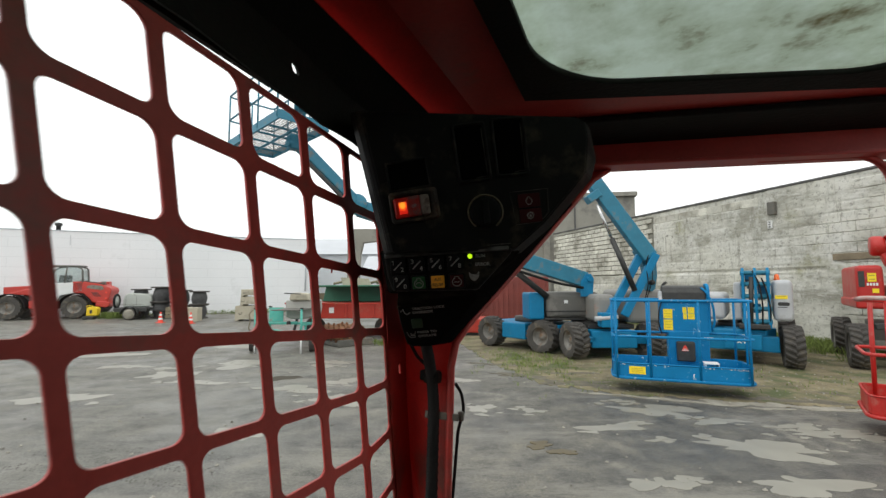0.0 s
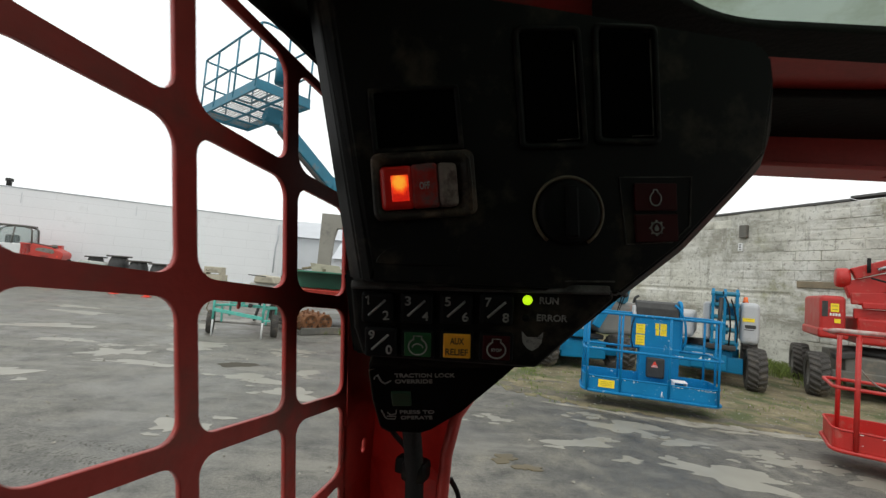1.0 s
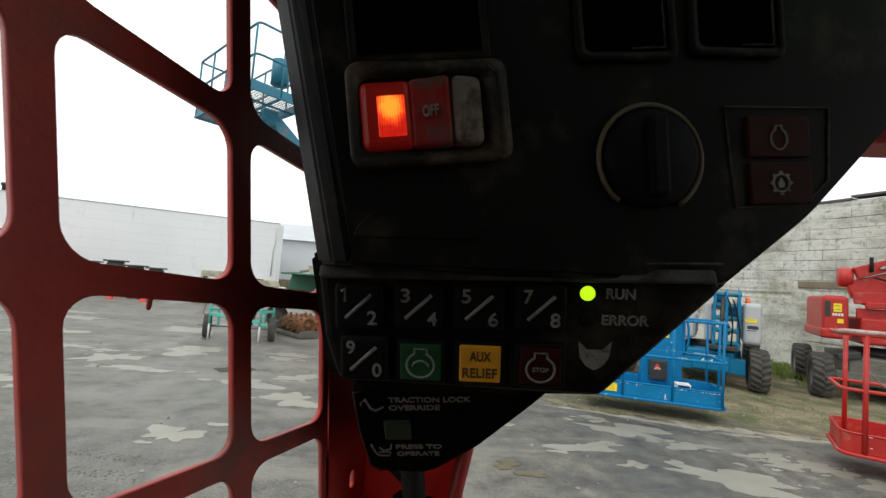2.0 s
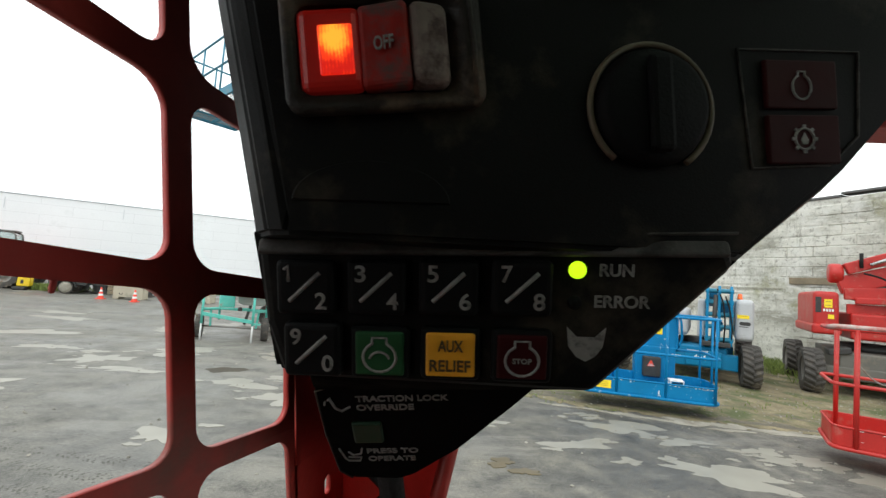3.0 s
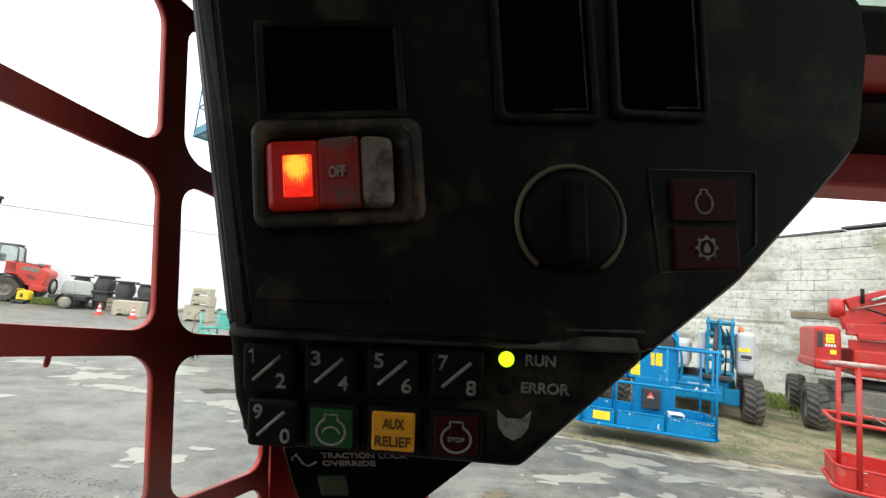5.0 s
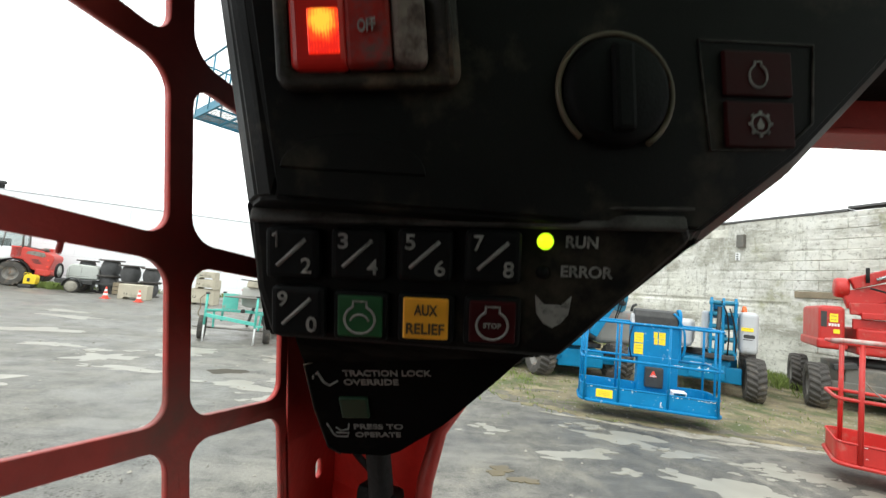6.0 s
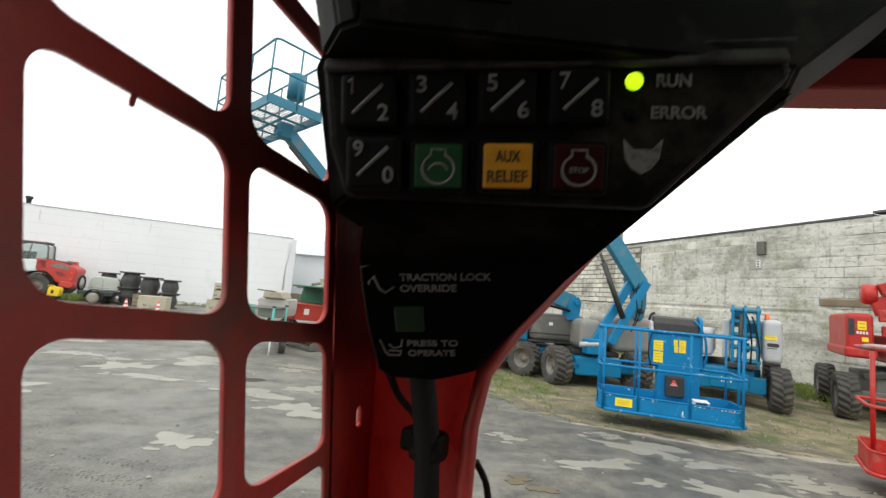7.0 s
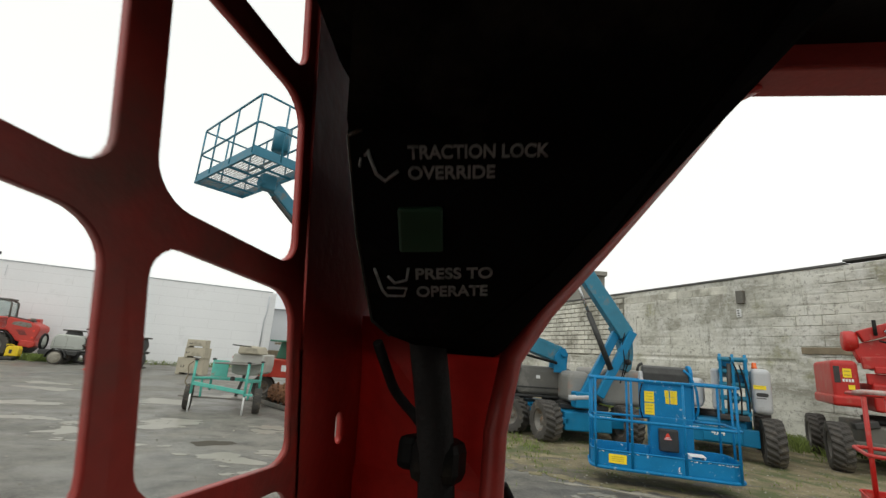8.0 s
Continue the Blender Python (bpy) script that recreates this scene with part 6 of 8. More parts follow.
# ---- boom lift with the raised boom ----
def build_lift_middle():
    L = thing("boom_lift", pose(3.64, 9.4, 0, 0, 0, -3), "blue boom lift with faded grey hoods and its boom raised", "boom lift", group="parked boom lifts")
    for x, y, s in ((-0.80, 0, 14), (0.80, 0, 10), (-0.80, 2.1, 0), (0.80, 2.1, 0)):
        wheel(L, x, y, 0.36, 0.36, s)
    bm = bm_new()
    box(bm, (1.5, 0.14, 0.16), (0, 0.0, 0.40), 0.02)
    part("axle", bm, BLUE, L)
    bm = bm_new()
    box(bm, (1.5, 0.14, 0.16), (0, 2.1, 0.40), 0.02)
    part("axle", bm, BLUE, L)
    bm = bm_new()
    box(bm, (0.95, 2.3, 0.36), (0.0, 1.0, 0.42), 0.03)
    box(bm, (0.36, 0.20, 0.12), (-0.55, -0.05, 0.42), 0.02)
    part("chassis", bm, BLUE, L)
    bm = bm_new()
    box(bm, (1.0, 1.4, 0.10), (0.05, 0.9, 0.66), 0.02)
    revolve(bm, [(0, 0.55), (0.45, 0.55), (0.47, 0.74), (0, 0.76)], 24, Matrix.Translation((0.1, 0.9, 0)))
    part("turntable", bm, DARK_STEEL, L)
    bm = bm_new()
    hood(bm, -0.34, 0.12, 0.0, 1.8, 0.74, 1.36, 0.12)
    part("side_hood", bm, HOOD_GREY, L, "faded beige grey hood")
    bm = bm_new()
    hood(bm, 0.36, 1.42, 0.05, 1.8, 0.74, 1.46, 0.12)
    part("engine_hood", bm, HOOD_GREY, L, "faded beige grey hood")
    bm = bm_new()
    box(bm, (0.34, 0.30, 0.30), (-0.12, -0.12, 0.83), 0.02)
    part("riser_base", bm, BLUE, L)
    bm = bm_new()
    rod(bm, (-0.42, -0.24, 0.86), (0.05, -0.24, 0.90), 0.05, 12)
    part("base_pin", bm, SILVER, L)
    for dx, dy in ((-0.08, -0.05), (0.18, -0.20)):
        bm = bm_new()
        beam(bm, (0.02 + dx, dy, 0.92), (0.72 + dx, dy, 2.22), 0.12, 0.16, 0.015)
        part("riser_arm", bm, BLUE, L)
    bm = bm_new()
    prism(bm, [(0.56, 2.30), (0.70, 2.44), (0.84, 2.40), (0.96, 2.24), (1.00, 2.05), (1.00, 1.75), (0.95, 1.48), (0.88, 1.42), (0.78, 1.45), (0.76, 1.80), (0.70, 2.05)], 0.24, Matrix.Translation((0, 0.0, 0)) @ pose(0, 0, 0, 90), 0.02)
    part("elbow_link", bm, BLUE_OLD, L)
    for x, z in ((0.74, 2.22), (0.86, 1.62), (0.84, 1.95)):
        bm = bm_new()
        revolve(bm, [(0, -0.24), (0.055, -0.24), (0.055, 0.06), (0, 0.06)], 14, Matrix.Translation((x, -0.02, z)) @ pose(0, 0, 0, 90))
        part("pivot_pin", bm, DARK_STEEL, L)
    bm = bm_new()
    beam(bm, (0.80, -0.10, 2.155), (-1.25, -0.10, 5.15), 0.22, 0.32, 0.02)
    part("main_boom", bm, BLUE_OLD, L, "faded blue telescopic boom")
    bm = bm_new()
    beam(bm, (-0.40, -0.10, 3.55), (-0.30, -0.10, 3.40), 0.3, 0.30, 0.02)
    part("boom_bracket", bm, BLUE_OLD, L)
    bm = bm_new()
    rod(bm, (-0.02, -0.24, 2.55), (0.42, -0.24, 1.45), 0.055, 12)
    part("lift_cylinder", bm, DARK_STEEL, L, "black hydraulic cylinder")
    bm = bm_new()
    rod(bm, (-0.30, -0.24, 3.28), (-0.02, -0.24, 2.55), 0.03, 12)
    part("cylinder_rod", bm, CHROME, L)
    bm = bm_new()
    tube(bm, bent([(0.62, -0.2, 1.2), (0.70, -0.28, 1.6), (0.66, -0.24, 1.95), (0.74, -0.2, 2.2)], 0.15), 0.011, 8)
    part("hydraulic_hose", bm, RUBBER, L)
    bm = bm_new()
    tube(bm, bent([(0.68, -0.2, 1.3), (0.80, -0.26, 1.7), (0.78, -0.22, 2.1)], 0.15), 0.009, 8)
    part("hydraulic_hose", bm, RUBBER, L)
    bm = bm_new()
    tube(bm, bent([(1.25, 0.4, 1.45), (1.28, 0.4, 1.58), (1.36, 0.4, 1.62)], 0.05), 0.03, 8)
    part("exhaust", bm, DARK_STEEL, L)


build_lift_middle()


# ---- dark-hooded boom lift whose raised platform hangs over the yard ----
def build_lift_back():
    m = pose(2.36, 10.22, 0, 0, 0, 40)
    L = thing("boom_lift", m, "blue boom lift with a dark grey hood and a raised platform", "boom lift", group="parked boom lifts")
    inv = m.inverted()
    for x, y, s in ((0.0, 0.0, 6), (1.65, 0.0, 0), (0.0, 1.62, 0), (1.65, 1.62, 0)):
        wheel(L, x, y, 0.355, 0.36, s)
    bm = bm_new()
    box(bm, (1.2, 2.1, 0.36), (0.82, 0.8, 0.46), 0.03)
    box(bm, (1.5, 0.14, 0.14), (0.82, 0, 0.38), 0.02)
    box(bm, (1.5, 0.14, 0.14), (0.82, 1.62, 0.38), 0.02)
    part("chassis", bm, BLUE, L)
    bm = bm_new()
    box(bm, (0.34, 0.74, 0.38), (0.05, 0.81, 0.46), 0.03)
    part("outrigger_box", bm, BLUE, L)
    bm = bm_new()
    revolve(bm, [(0, 0.6), (0.5, 0.6), (0.5, 0.76), (0, 0.78)], 24, Matrix.Translation((0.82, 0.9, 0)))
    part("turntable", bm, DARK_STEEL, L)
    hm = inv @ pose(3.05, 10.35, 0, 0, 0, 3)
    bm = bm_new()
    hood(bm, -0.62, 0.64, -0.2, 1.0, 0.80, 1.40, 0.11)
    part("engine_hood", bm, HOOD_DARK, L, "dark grey rounded hood", at=hm)
    bm = bm_new()
    box(bm, (1.30, 0.02, 0.03), (0.0, -0.205, 0.96), 0.005)
    box(bm, (1.34, 1.1, 0.05), (0.0, 0.38, 0.78), 0.01)
    part("hood_seam", bm, DARK_STEEL, L, at=hm)
    bm = bm_new()
    box(bm, (0.09, 0.004, 0.07), (-0.18, -0.204, 1.18), 0.0)
    part("hood_label", bm, LABEL_W, L, "small white label", at=hm)
    bm = bm_new()
    box(bm, (0.36, 0.7, 0.62), (-0.85, 0.2, 1.08), 0.04)
    part("turret_side", bm, BLUE, L, at=hm)
    bm = bm_new()
    beam(bm, inv @ Vector((3.36, 10.25, 1.68)), inv @ Vector((-1.85, 9.55, 3.28)), 0.28, 0.36, 0.02)
    part("main_boom", bm, BLUE_OLD, L, "faded blue boom reaching over the yard")
    bm = bm_new()
    for dy in (-0.17, 0.17):
        q = inv @ Vector((3.36, 10.22 + dy, 1.60))
        prism(bm, [(-0.16, -0.30), (0.12, -0.30), (0.16, 0.10), (0.10, 0.22), (-0.02, 0.22), (-0.14, 0.05)], 0.04, Matrix.Translation(q) @ pose(0, 0, 0, 0, 0, -37) @ pose(0, 0, 0, 90), 0.008)
    rod(bm, inv @ Vector((3.40, 9.98, 1.70)), inv @ Vector((3.40, 10.46, 1.70)), 0.05, 12)
    box(bm, (0.16, 0.20, 0.24), tuple(inv @ Vector((3.30, 10.25, 1.46))), 0.02)
    part("boom_pivot", bm, BLUE, L)
    bm = bm_new()
    tube(bm, bent([inv @ Vector(p) for p in ((3.25, 10.0, 1.50), (2.6, 9.98, 1.62), (1.9, 9.92, 1.84), (1.2, 9.86, 2.06))], 0.2), 0.03, 8)
    part("boom_hose", bm, RUBBER, L, "black hose bundle under the boom")
    bm = bm_new()
    rod(bm, inv @ Vector((2.45, 10.15, 1.30)), inv @ Vector((1.45, 10.02, 2.08)), 0.07, 12)
    part("lift_cylinder", bm, DARK_STEEL, L, "black hydraulic cylinder")
    bm = bm_new()
    p = inv @ Vector((-1.86, 9.50, 3.35))
    revolve(bm, [(0, -0.16), (0.20, -0.16), (0.22, -0.12), (0.22, 0.12), (0.20, 0.16), (0, 0.16)], 22, Matrix.Translation(p) @ pose(0, 0, 0, 90, 0, -30))
    part("knuckle", bm, BLUE_OLD, L, "round boom knuckle")
    a, b = Vector((-1.90, 9.40, 3.40)), Vector((-2.78, 8.42, 4.32))
    bm = bm_new()
    beam(bm, inv @ a, inv @ b, 0.17, 0.24, 0.015)
    part("jib", bm, BLUE_OLD, L)
    bm = bm_new()
    beam(bm, inv @ (a + Vector((0.0, -0.15, -0.18))), inv @ (b + Vector((0.05, -0.1, -0.22))), 0.05, 0.07, 0.008)
    part("jib_link", bm, DARK_STEEL, L)
    bm = bm_new()
    box(bm, (0.26, 0.22, 0.30), tuple(inv @ Vector((-2.86, 8.32, 4.36))), 0.03)
    rod(bm, inv @ Vector((-2.95, 8.15, 4.30)), inv @ Vector((-2.7, 8.5, 4.30)), 0.07, 12)
    part("rotator", bm, BLUE_OLD, L)
    bm = bm_new()
    revolve(bm, [(0, 0), (0.14, 0), (0.14, 0.42), (0, 0.45)], 16, Matrix.Translation(inv @ Vector((-2.55, 7.75, 4.75))))
    part("control_pod", bm, BLUE_OLD, L)
    M = inv @ pose(-3.28, 8.40, 4.44, 0, 0, -45)
    P = platform(L, M, 2.40, 0.95, 1.10, BLUE_OLD, "raised_platform", mesh_floor=True)
    bm = bm_new()
    for i in range(46):
        box(bm, (0.006, 0.93, 0.006), (-1.17 + 0.052 * i, 0, 0.035), 0.0)
    for i in range(18):
        box(bm, (2.36, 0.006, 0.006), (0, -0.45 + 0.053 * i, 0.038), 0.0)
    part("mesh_floor", bm, RIM, P, "expanded metal floor")


build_lift_back()


# ---- red boom lift ----
def build_lift_red():
    m = pose(8.62, 7.72, 0, 0, 0, -36)
    L = thing("boom_lift", m, "red boom lift with a grey chassis and a low red platform", "boom lift", group="parked boom lifts")
    inv = m.inverted()
    for x, y, s in ((-0.95, 0.0, 0), (-0.95, 2.1, 0), (0.95, 0.0, 0), (0.95, 2.1, 0)):
        wheel(L, x, y, 0.39, 0.31, s)
    bm = bm_new()
    box(bm, (1.5, 0.16, 0.18), (0, 0, 0.45), 0.02)
    box(bm, (1.5, 0.16, 0.18), (0, 2.1, 0.45), 0.02)
    box(bm, (1.2, 2.2, 0.50), (0.05, 1.05, 0.56), 0.03)
    part("chassis", bm, FRAME_GREY, L)
    bm = bm_new()
    box(bm, (0.34, 0.30, 0.12), (-0.55, 0.05, 0.82), 0.02, (0, -12, 0))
    revolve(bm, [(0, 0.78), (0.5, 0.78), (0.5, 0.94), (0, 0.96)], 24, Matrix.Translation((0.1, 1.0, 0)))
    part("turntable", bm, DARK_STEEL, L)
    bm = bm_new()
    hood(bm, -0.92, -0.53, 0.02, 1.8, 1.14, 1.93, 0.08)
    part("engine_hood", bm, LIFT_RED, L, "red rounded hood")
    bm = bm_new()
    hood(bm, -0.95, -0.50, -0.03, 1.85, 1.11, 1.30, 0.05)
    part("hood_skirt", bm, LIFT_RED, L)
    bm = bm_new()
    box(bm, (0.09, 0.008, 0.30), (-0.845, 0.018, 1.67), 0.004)
    part("hood_vent", bm, DARK_STEEL, L)
    sticker("warning_sticker", L, (0.12, 0.16), pose(-0.70, 0.014, 1.70))
    sticker("warning_sticker", L, (0.09, 0.08), pose(-0.66, 0.014, 1.45), bars=0)
    bm = bm_new()
    for k in range(4):
        box(bm, (0.03, 0.004, 0.05), (-0.76 + 0.042 * k, 0.016, 1.57), 0.0)
    part("number_bars", bm, LABEL_W, L, "white marking as plain bars")
    bm = bm_new()
    hood(bm, -0.36, 0.95, 0.10, 1.9, 1.05, 1.55, 0.05)
    part("turret_body", bm, LIFT_RED, L)
    bm = bm_new()
    revolve(bm, [(0, -0.10), (0.17, -0.10), (0.19, -0.06), (0.19, 0.06), (0.17, 0.10), (0, 0.10)], 20, Matrix.Translation((-0.55, 0.3, 2.30)) @ pose(0, 0, 0, 0, 90))
    part("boom_head", bm, LIFT_RED, L)
    for a, b, w, h, mt in (((-0.50, 0.3, 2.06), (1.3, 0.3, 2.62), 0.22, 0.34, LIFT_RED), ((-0.45, 0.16, 1.90), (1.3, 0.16, 2.02), 0.10, 0.22, LIFT_RED), ((-0.40, 0.22, 1.62), (1.2, 0.22, 1.62), 0.08, 0.20, LIFT_RED), ((-0.42, 0.2, 2.38), (1.3, 0.2, 3.02), 0.18, 0.22, LIFT_RED), ((-0.30, 0.1, 1.78), (1.2, 0.1, 1.82), 0.10, 0.12, LIFT_RED), ((0.40, 0.12, 1.3), (0.46, 0.12, 2.5), 0.20, 0.24, LIFT_RED)):
        bm = bm_new()
        beam(bm, a, b, w, h, 0.02)
        part("boom_arm", bm, mt, L)
    bm = bm_new()
    rod(bm, (-0.10, 0.05, 2.46), (0.6, 0.05, 2.78), 0.035, 12)
    part("cylinder_rod", bm, CHROME, L)
    bm = bm_new()
    rod(bm, (-0.22, 0.06, 2.40), (-0.22, 0.06, 2.68), 0.03, 10)
    part("hose_stub", bm, RUBBER, L)
    bm = bm_new()
    tube(bm, bent([(-0.2, 0.0, 2.3), (0.1, -0.08, 2.2), (0.3, -0.06, 1.9), (0.2, 0.0, 1.5)], 0.2), 0.018, 8)
    part("hydraulic_hose", bm, RUBBER, L)
    # dark box put in for the shaded cavity between boom and body
    bm = bm_new()
    box(bm, (0.8, 1.0, 0.5), (0.25, 0.7, 2.05), 0.03)
    part("boom_cavity_shade", bm, DARK_STEEL, L)
    M = inv @ pose(5.42, 4.33, 0.22, 0, 0, -38)
    P = platform(L, M, 1.9, 0.76, 1.19, LIFT_RED, posts=False)
    for x, y in ((-0.76, -0.38), (-0.80, 0.38), (0.2, -0.38), (0.85, -0.38), (0.1, 0.38), (0.85, 0.38)):
        bm = bm_new()
        rod(bm, (x - 0.015, y, 0.0), (x, y, 1.19), 0.024, 8)
        part("post", bm, LIFT_RED, P)
    bm = bm_new()
    tube(bm, bent([(-0.98, -0.30, 1.20), (-0.93, -0.38, 1.215), (-0.5, -0.385, 1.215), (0.92, -0.385, 1.215)], 0.08), 0.026, 8)
    part("grab_rail", bm, RAIL_WORN, P, "worn top rail with bare metal showing")
    bm = bm_new()
    tube(bm, bent([(-0.72, 0.0, 0.86), (-0.6, 0.05, 0.7), (-0.5, 0.0, 0.62), (-0.2, 0.05, 0.66)], 0.1), 0.008, 6)
    part("safety_cord", bm, RIM, P)
    bm = bm_new()
    beam(bm, (0.45, 0.40, 0.35), (0.45, 0.62, 1.15), 0.20, 0.16, 0.02)
    beam(bm, (0.45, 0.60, 1.10), (0.95, 2.6, 1.55), 0.18, 0.2, 0.02)
    part("jib", bm, LIFT_RED, P)
    rnd = random.Random(12)
    bm = bm_new()
    for k in range(30):
        box(bm, (rnd.uniform(0.006, 0.03), 0.003, rnd.uniform(0.003, 0.007)), (rnd.uniform(-0.9, 0.6), -0.3825, rnd.choice((0.196, 0.190, 0.184, 0.012, 0.1 * rnd.random() + 0.05))), 0.0, (0, rnd.uniform(-20, 20), 0))
    tagged(part("paint_chips", bm, LABEL_W, P, "chipped pale paint along the toe board"), kind="stuff")


build_lift_red()


# ---- telehandler and the things along the white wall ----
def build_telehandler():
    """Seen from its right side, its rear to the right; the origin lies under the near rear wheel."""
    L = thing("telehandler", pose(-17.45, 20.95, 0, 0, 0, 19) @ Matrix.Scale(0.81, 4), "red telehandler with a grey cab parked by a white wall", "telehandler")
    side = lambda y: Matrix.Translation((0, y, 0)) @ pose(0, 0, 0, 90)
    for x, y in ((0, 0), (-3.1, 0), (0, 1.6), (-3.1, 1.6)):
        wheel(L, x, y, 0.64, 0.44, 90, 20, 0.05)
    bm = bm_new()
    box(bm, (4.6, 1.0, 0.5), (-1.2, 0.95, 0.85), 0.05)
    part("chassis", bm, DARK_STEEL, L)
    for x in (0, -3.1):
        bm = bm_new()
        rod(bm, (x, 0.1, 0.69), (x, 1.5, 0.69), 0.12, 12)
        part("axle", bm, DARK_STEEL, L)
    # engine hood behind the cab, its rear face raked, with a bumper under it
    bm = bm_new()
    prism(bm, [(0.62, 1.05), (0.85, 0.92), (1.52, 0.88), (1.72, 1.62), (1.66, 1.78), (1.15, 2.02), (0.30, 2.18), (-0.25, 2.18), (-0.25, 1.5), (0.35, 1.46)], 1.35, side(0.02), 0.06, 3)
    hood_ = part("engine_hood", bm, TELE_RED, L)
    bm = bm_new()
    prism(bm, [(0.45, 1.80), (1.20, 1.66), (1.34, 1.72), (1.26, 1.90), (0.80, 1.97), (0.52, 1.93)], 0.012, side(0.012), 0.003)
    part("side_decal", bm, RIM, hood_, "pale grey side decal")
    bm = bm_new()
    for k in range(5):
        box(bm, (0.34, 0.012, 0.025), (0.88 + 0.04 * k, 0.012, 1.52 - 0.055 * k), 0.003)
    part("vent_slats", bm, DARK_STEEL, hood_)
    bm = bm_new()
    beam(bm, (0.10, 0.30, 2.22), (1.32, 0.30, 2.02), 0.45, 0.05, 0.01)
    part("hood_grille", bm, DARK_STEEL, hood_, "black grille strip on the hood")
    bm = bm_new()
    box(bm, (0.22, 0.16, 0.12), (1.22, 0.28, 2.12), 0.02)
    part("rear_lamp", bm, RIM, hood_, "pale work lamp")
    bm = bm_new()
    prism(bm, [(0.95, 0.70), (1.52, 0.62), (1.66, 0.72), (1.69, 0.95), (1.00, 1.02)], 1.5, side(-0.05), 0.05)
    part("rear_bumper", bm, TELE_RED, L)
    bm = bm_new()
    prism(bm, [(0.72, 0.35), (1.20, 0.30), (1.45, 0.62), (0.80, 0.72)], 1.2, side(0.1), 0.03)
    part("belly_plate", bm, DARK_STEEL, L)
    for x, z in ((1.46, 1.52), (1.46, 1.16)):
        bm = bm_new()
        box(bm, (0.10, 0.02, 0.10), (x, 0.012, z), 0.01)
        part("tail_lamp", bm, CONE_RED, L)
    for x in (0, -3.1):
        bm = bm_new()
        for k in range(13):
            a = radians(8 + 14 * k)
            box(bm, (0.22, 0.52, 0.05), (x + 0.80 * math.cos(a), 0.02, 0.66 + 0.80 * math.sin(a)), 0.012, (0, 90 - math.degrees(a), 0))
        part("mudguard", bm, RUBBER, L, "black moulded mudguard")
    # cab: pale lower side, dark posts, rounded roof, tinted panes
    bm = bm_new()
    prism(bm, [(-1.75, 1.30), (-0.95, 0.98), (-0.80, 1.35), (0.15, 1.55), (0.30, 1.62), (0.30, 2.16), (-1.70, 2.05)], 0.95, side(0.02), 0.05)
    cab_ = part("cab_body", bm, LABEL_W, L, "light grey cab side")
    bm = bm_new()
    for y in (-0.06, -0.88):
        tube(bm, bent([(0.26, -y, 2.1), (0.20, -y, 2.95), (-0.2, -y, 3.08), (-1.1, -y, 3.06), (-1.45, -y, 2.9), (-1.70, -y, 2.0)], 0.12), 0.045, 8)
    rod(bm, (-0.62, 0.06, 2.05), (-0.55, 0.06, 3.04), 0.04, 8)
    part("cab_frame", bm, HOOD_DARK, cab_)
    bm = bm_new()
    box(bm, (1.45, 0.92, 0.09), (-0.58, 0.47, 3.09), 0.04, seg=3)
    part("cab_roof", bm, HOOD_DARK, cab_)
    for outline in ([(-1.62, 2.07), (-0.66, 2.09), (-0.60, 3.0), (-1.36, 2.9)], [(-0.58, 2.09), (0.22, 2.12), (0.16, 2.93), (-0.15, 3.02), (-0.52, 3.02)]):
        bm = bm_new()
        prism(bm, outline, 0.010, side(0.055))
        part("cab_window", bm, CAB_GLASS, cab_, "tinted cab side pane")
    bm = bm_new()
    box(bm, (0.010, 0.78, 0.80), (0.20, 0.47, 2.52), 0.0, (0, -4, 0))
    part("cab_window", bm, CAB_GLASS, cab_, "tinted cab rear pane")
    bm = bm_new()
    box(bm, (0.5, 0.5, 0.7), (-0.75, 0.5, 2.2), 0.08, seg=3)
    part("driver_seat", bm, RUBBER, cab_)
    bm = bm_new()
    beam(bm, (1.2, 1.45, 1.95), (-4.0, 1.45, 1.62), 0.42, 0.46, 0.03)
    part("boom", bm, TELE_RED, L)
    bm = bm_new()
    prism(bm, [(-3.4, 1.45), (-2.4, 1.75), (-1.75, 1.72), (-1.75, 1.30), (-2.2, 1.38)], 0.9, side(0.05), 0.05)
    part("front_body", bm, TELE_RED, L)
    bm = bm_new()
    box(bm, (1.25, 0.45, 0.42), (-1.55, 0.1, 0.85), 0.06)
    part("side_step", bm, TELE_RED, L)


build_telehandler()


def build_yellow_box():
    L = thing("generator", pose(-16.40, 20.5, 0, 0, 0, 14) @ Matrix.Scale(0.72, 4), "small yellow portable generator on a dark frame", "generator")
    bm = bm_new()
    prism(bm, [(-0.32, 0.22), (0.30, 0.22), (0.32, 0.66), (0.24, 0.78), (-0.20, 0.80), (-0.30, 0.70)], 0.45, Matrix.Translation((0, -0.225, 0)) @ pose(0, 0, 0, 90), 0.04, 3)
    bm.transform(Matrix.Translation((0, 0.45, 0)))
    part("housing", bm, YELLOW, L)
    bm = bm_new()
    tube(bm, bent([(-0.20, 0, 0.78), (-0.18, 0, 0.88), (0.14, 0, 0.88), (0.16, 0, 0.78)], 0.05), 0.02, 6)
    part("carry_handle", bm, YELLOW, L)
    bm = bm_new()
    box(bm, (0.62, 0.46, 0.16), (0, 0, 0.12), 0.03)
    for x in (-0.22, 0.22):
        box(bm, (0.08, 0.4, 0.08), (x, 0, 0.04), 0.01)
    part("base_frame", bm, DARK_STEEL, L)
    bm = bm_new()
    box(bm, (0.14, 0.01, 0.22), (0.16, -0.228, 0.5), 0.01)
    part("control_panel", bm, DARK_STEEL, L)


build_yellow_box()


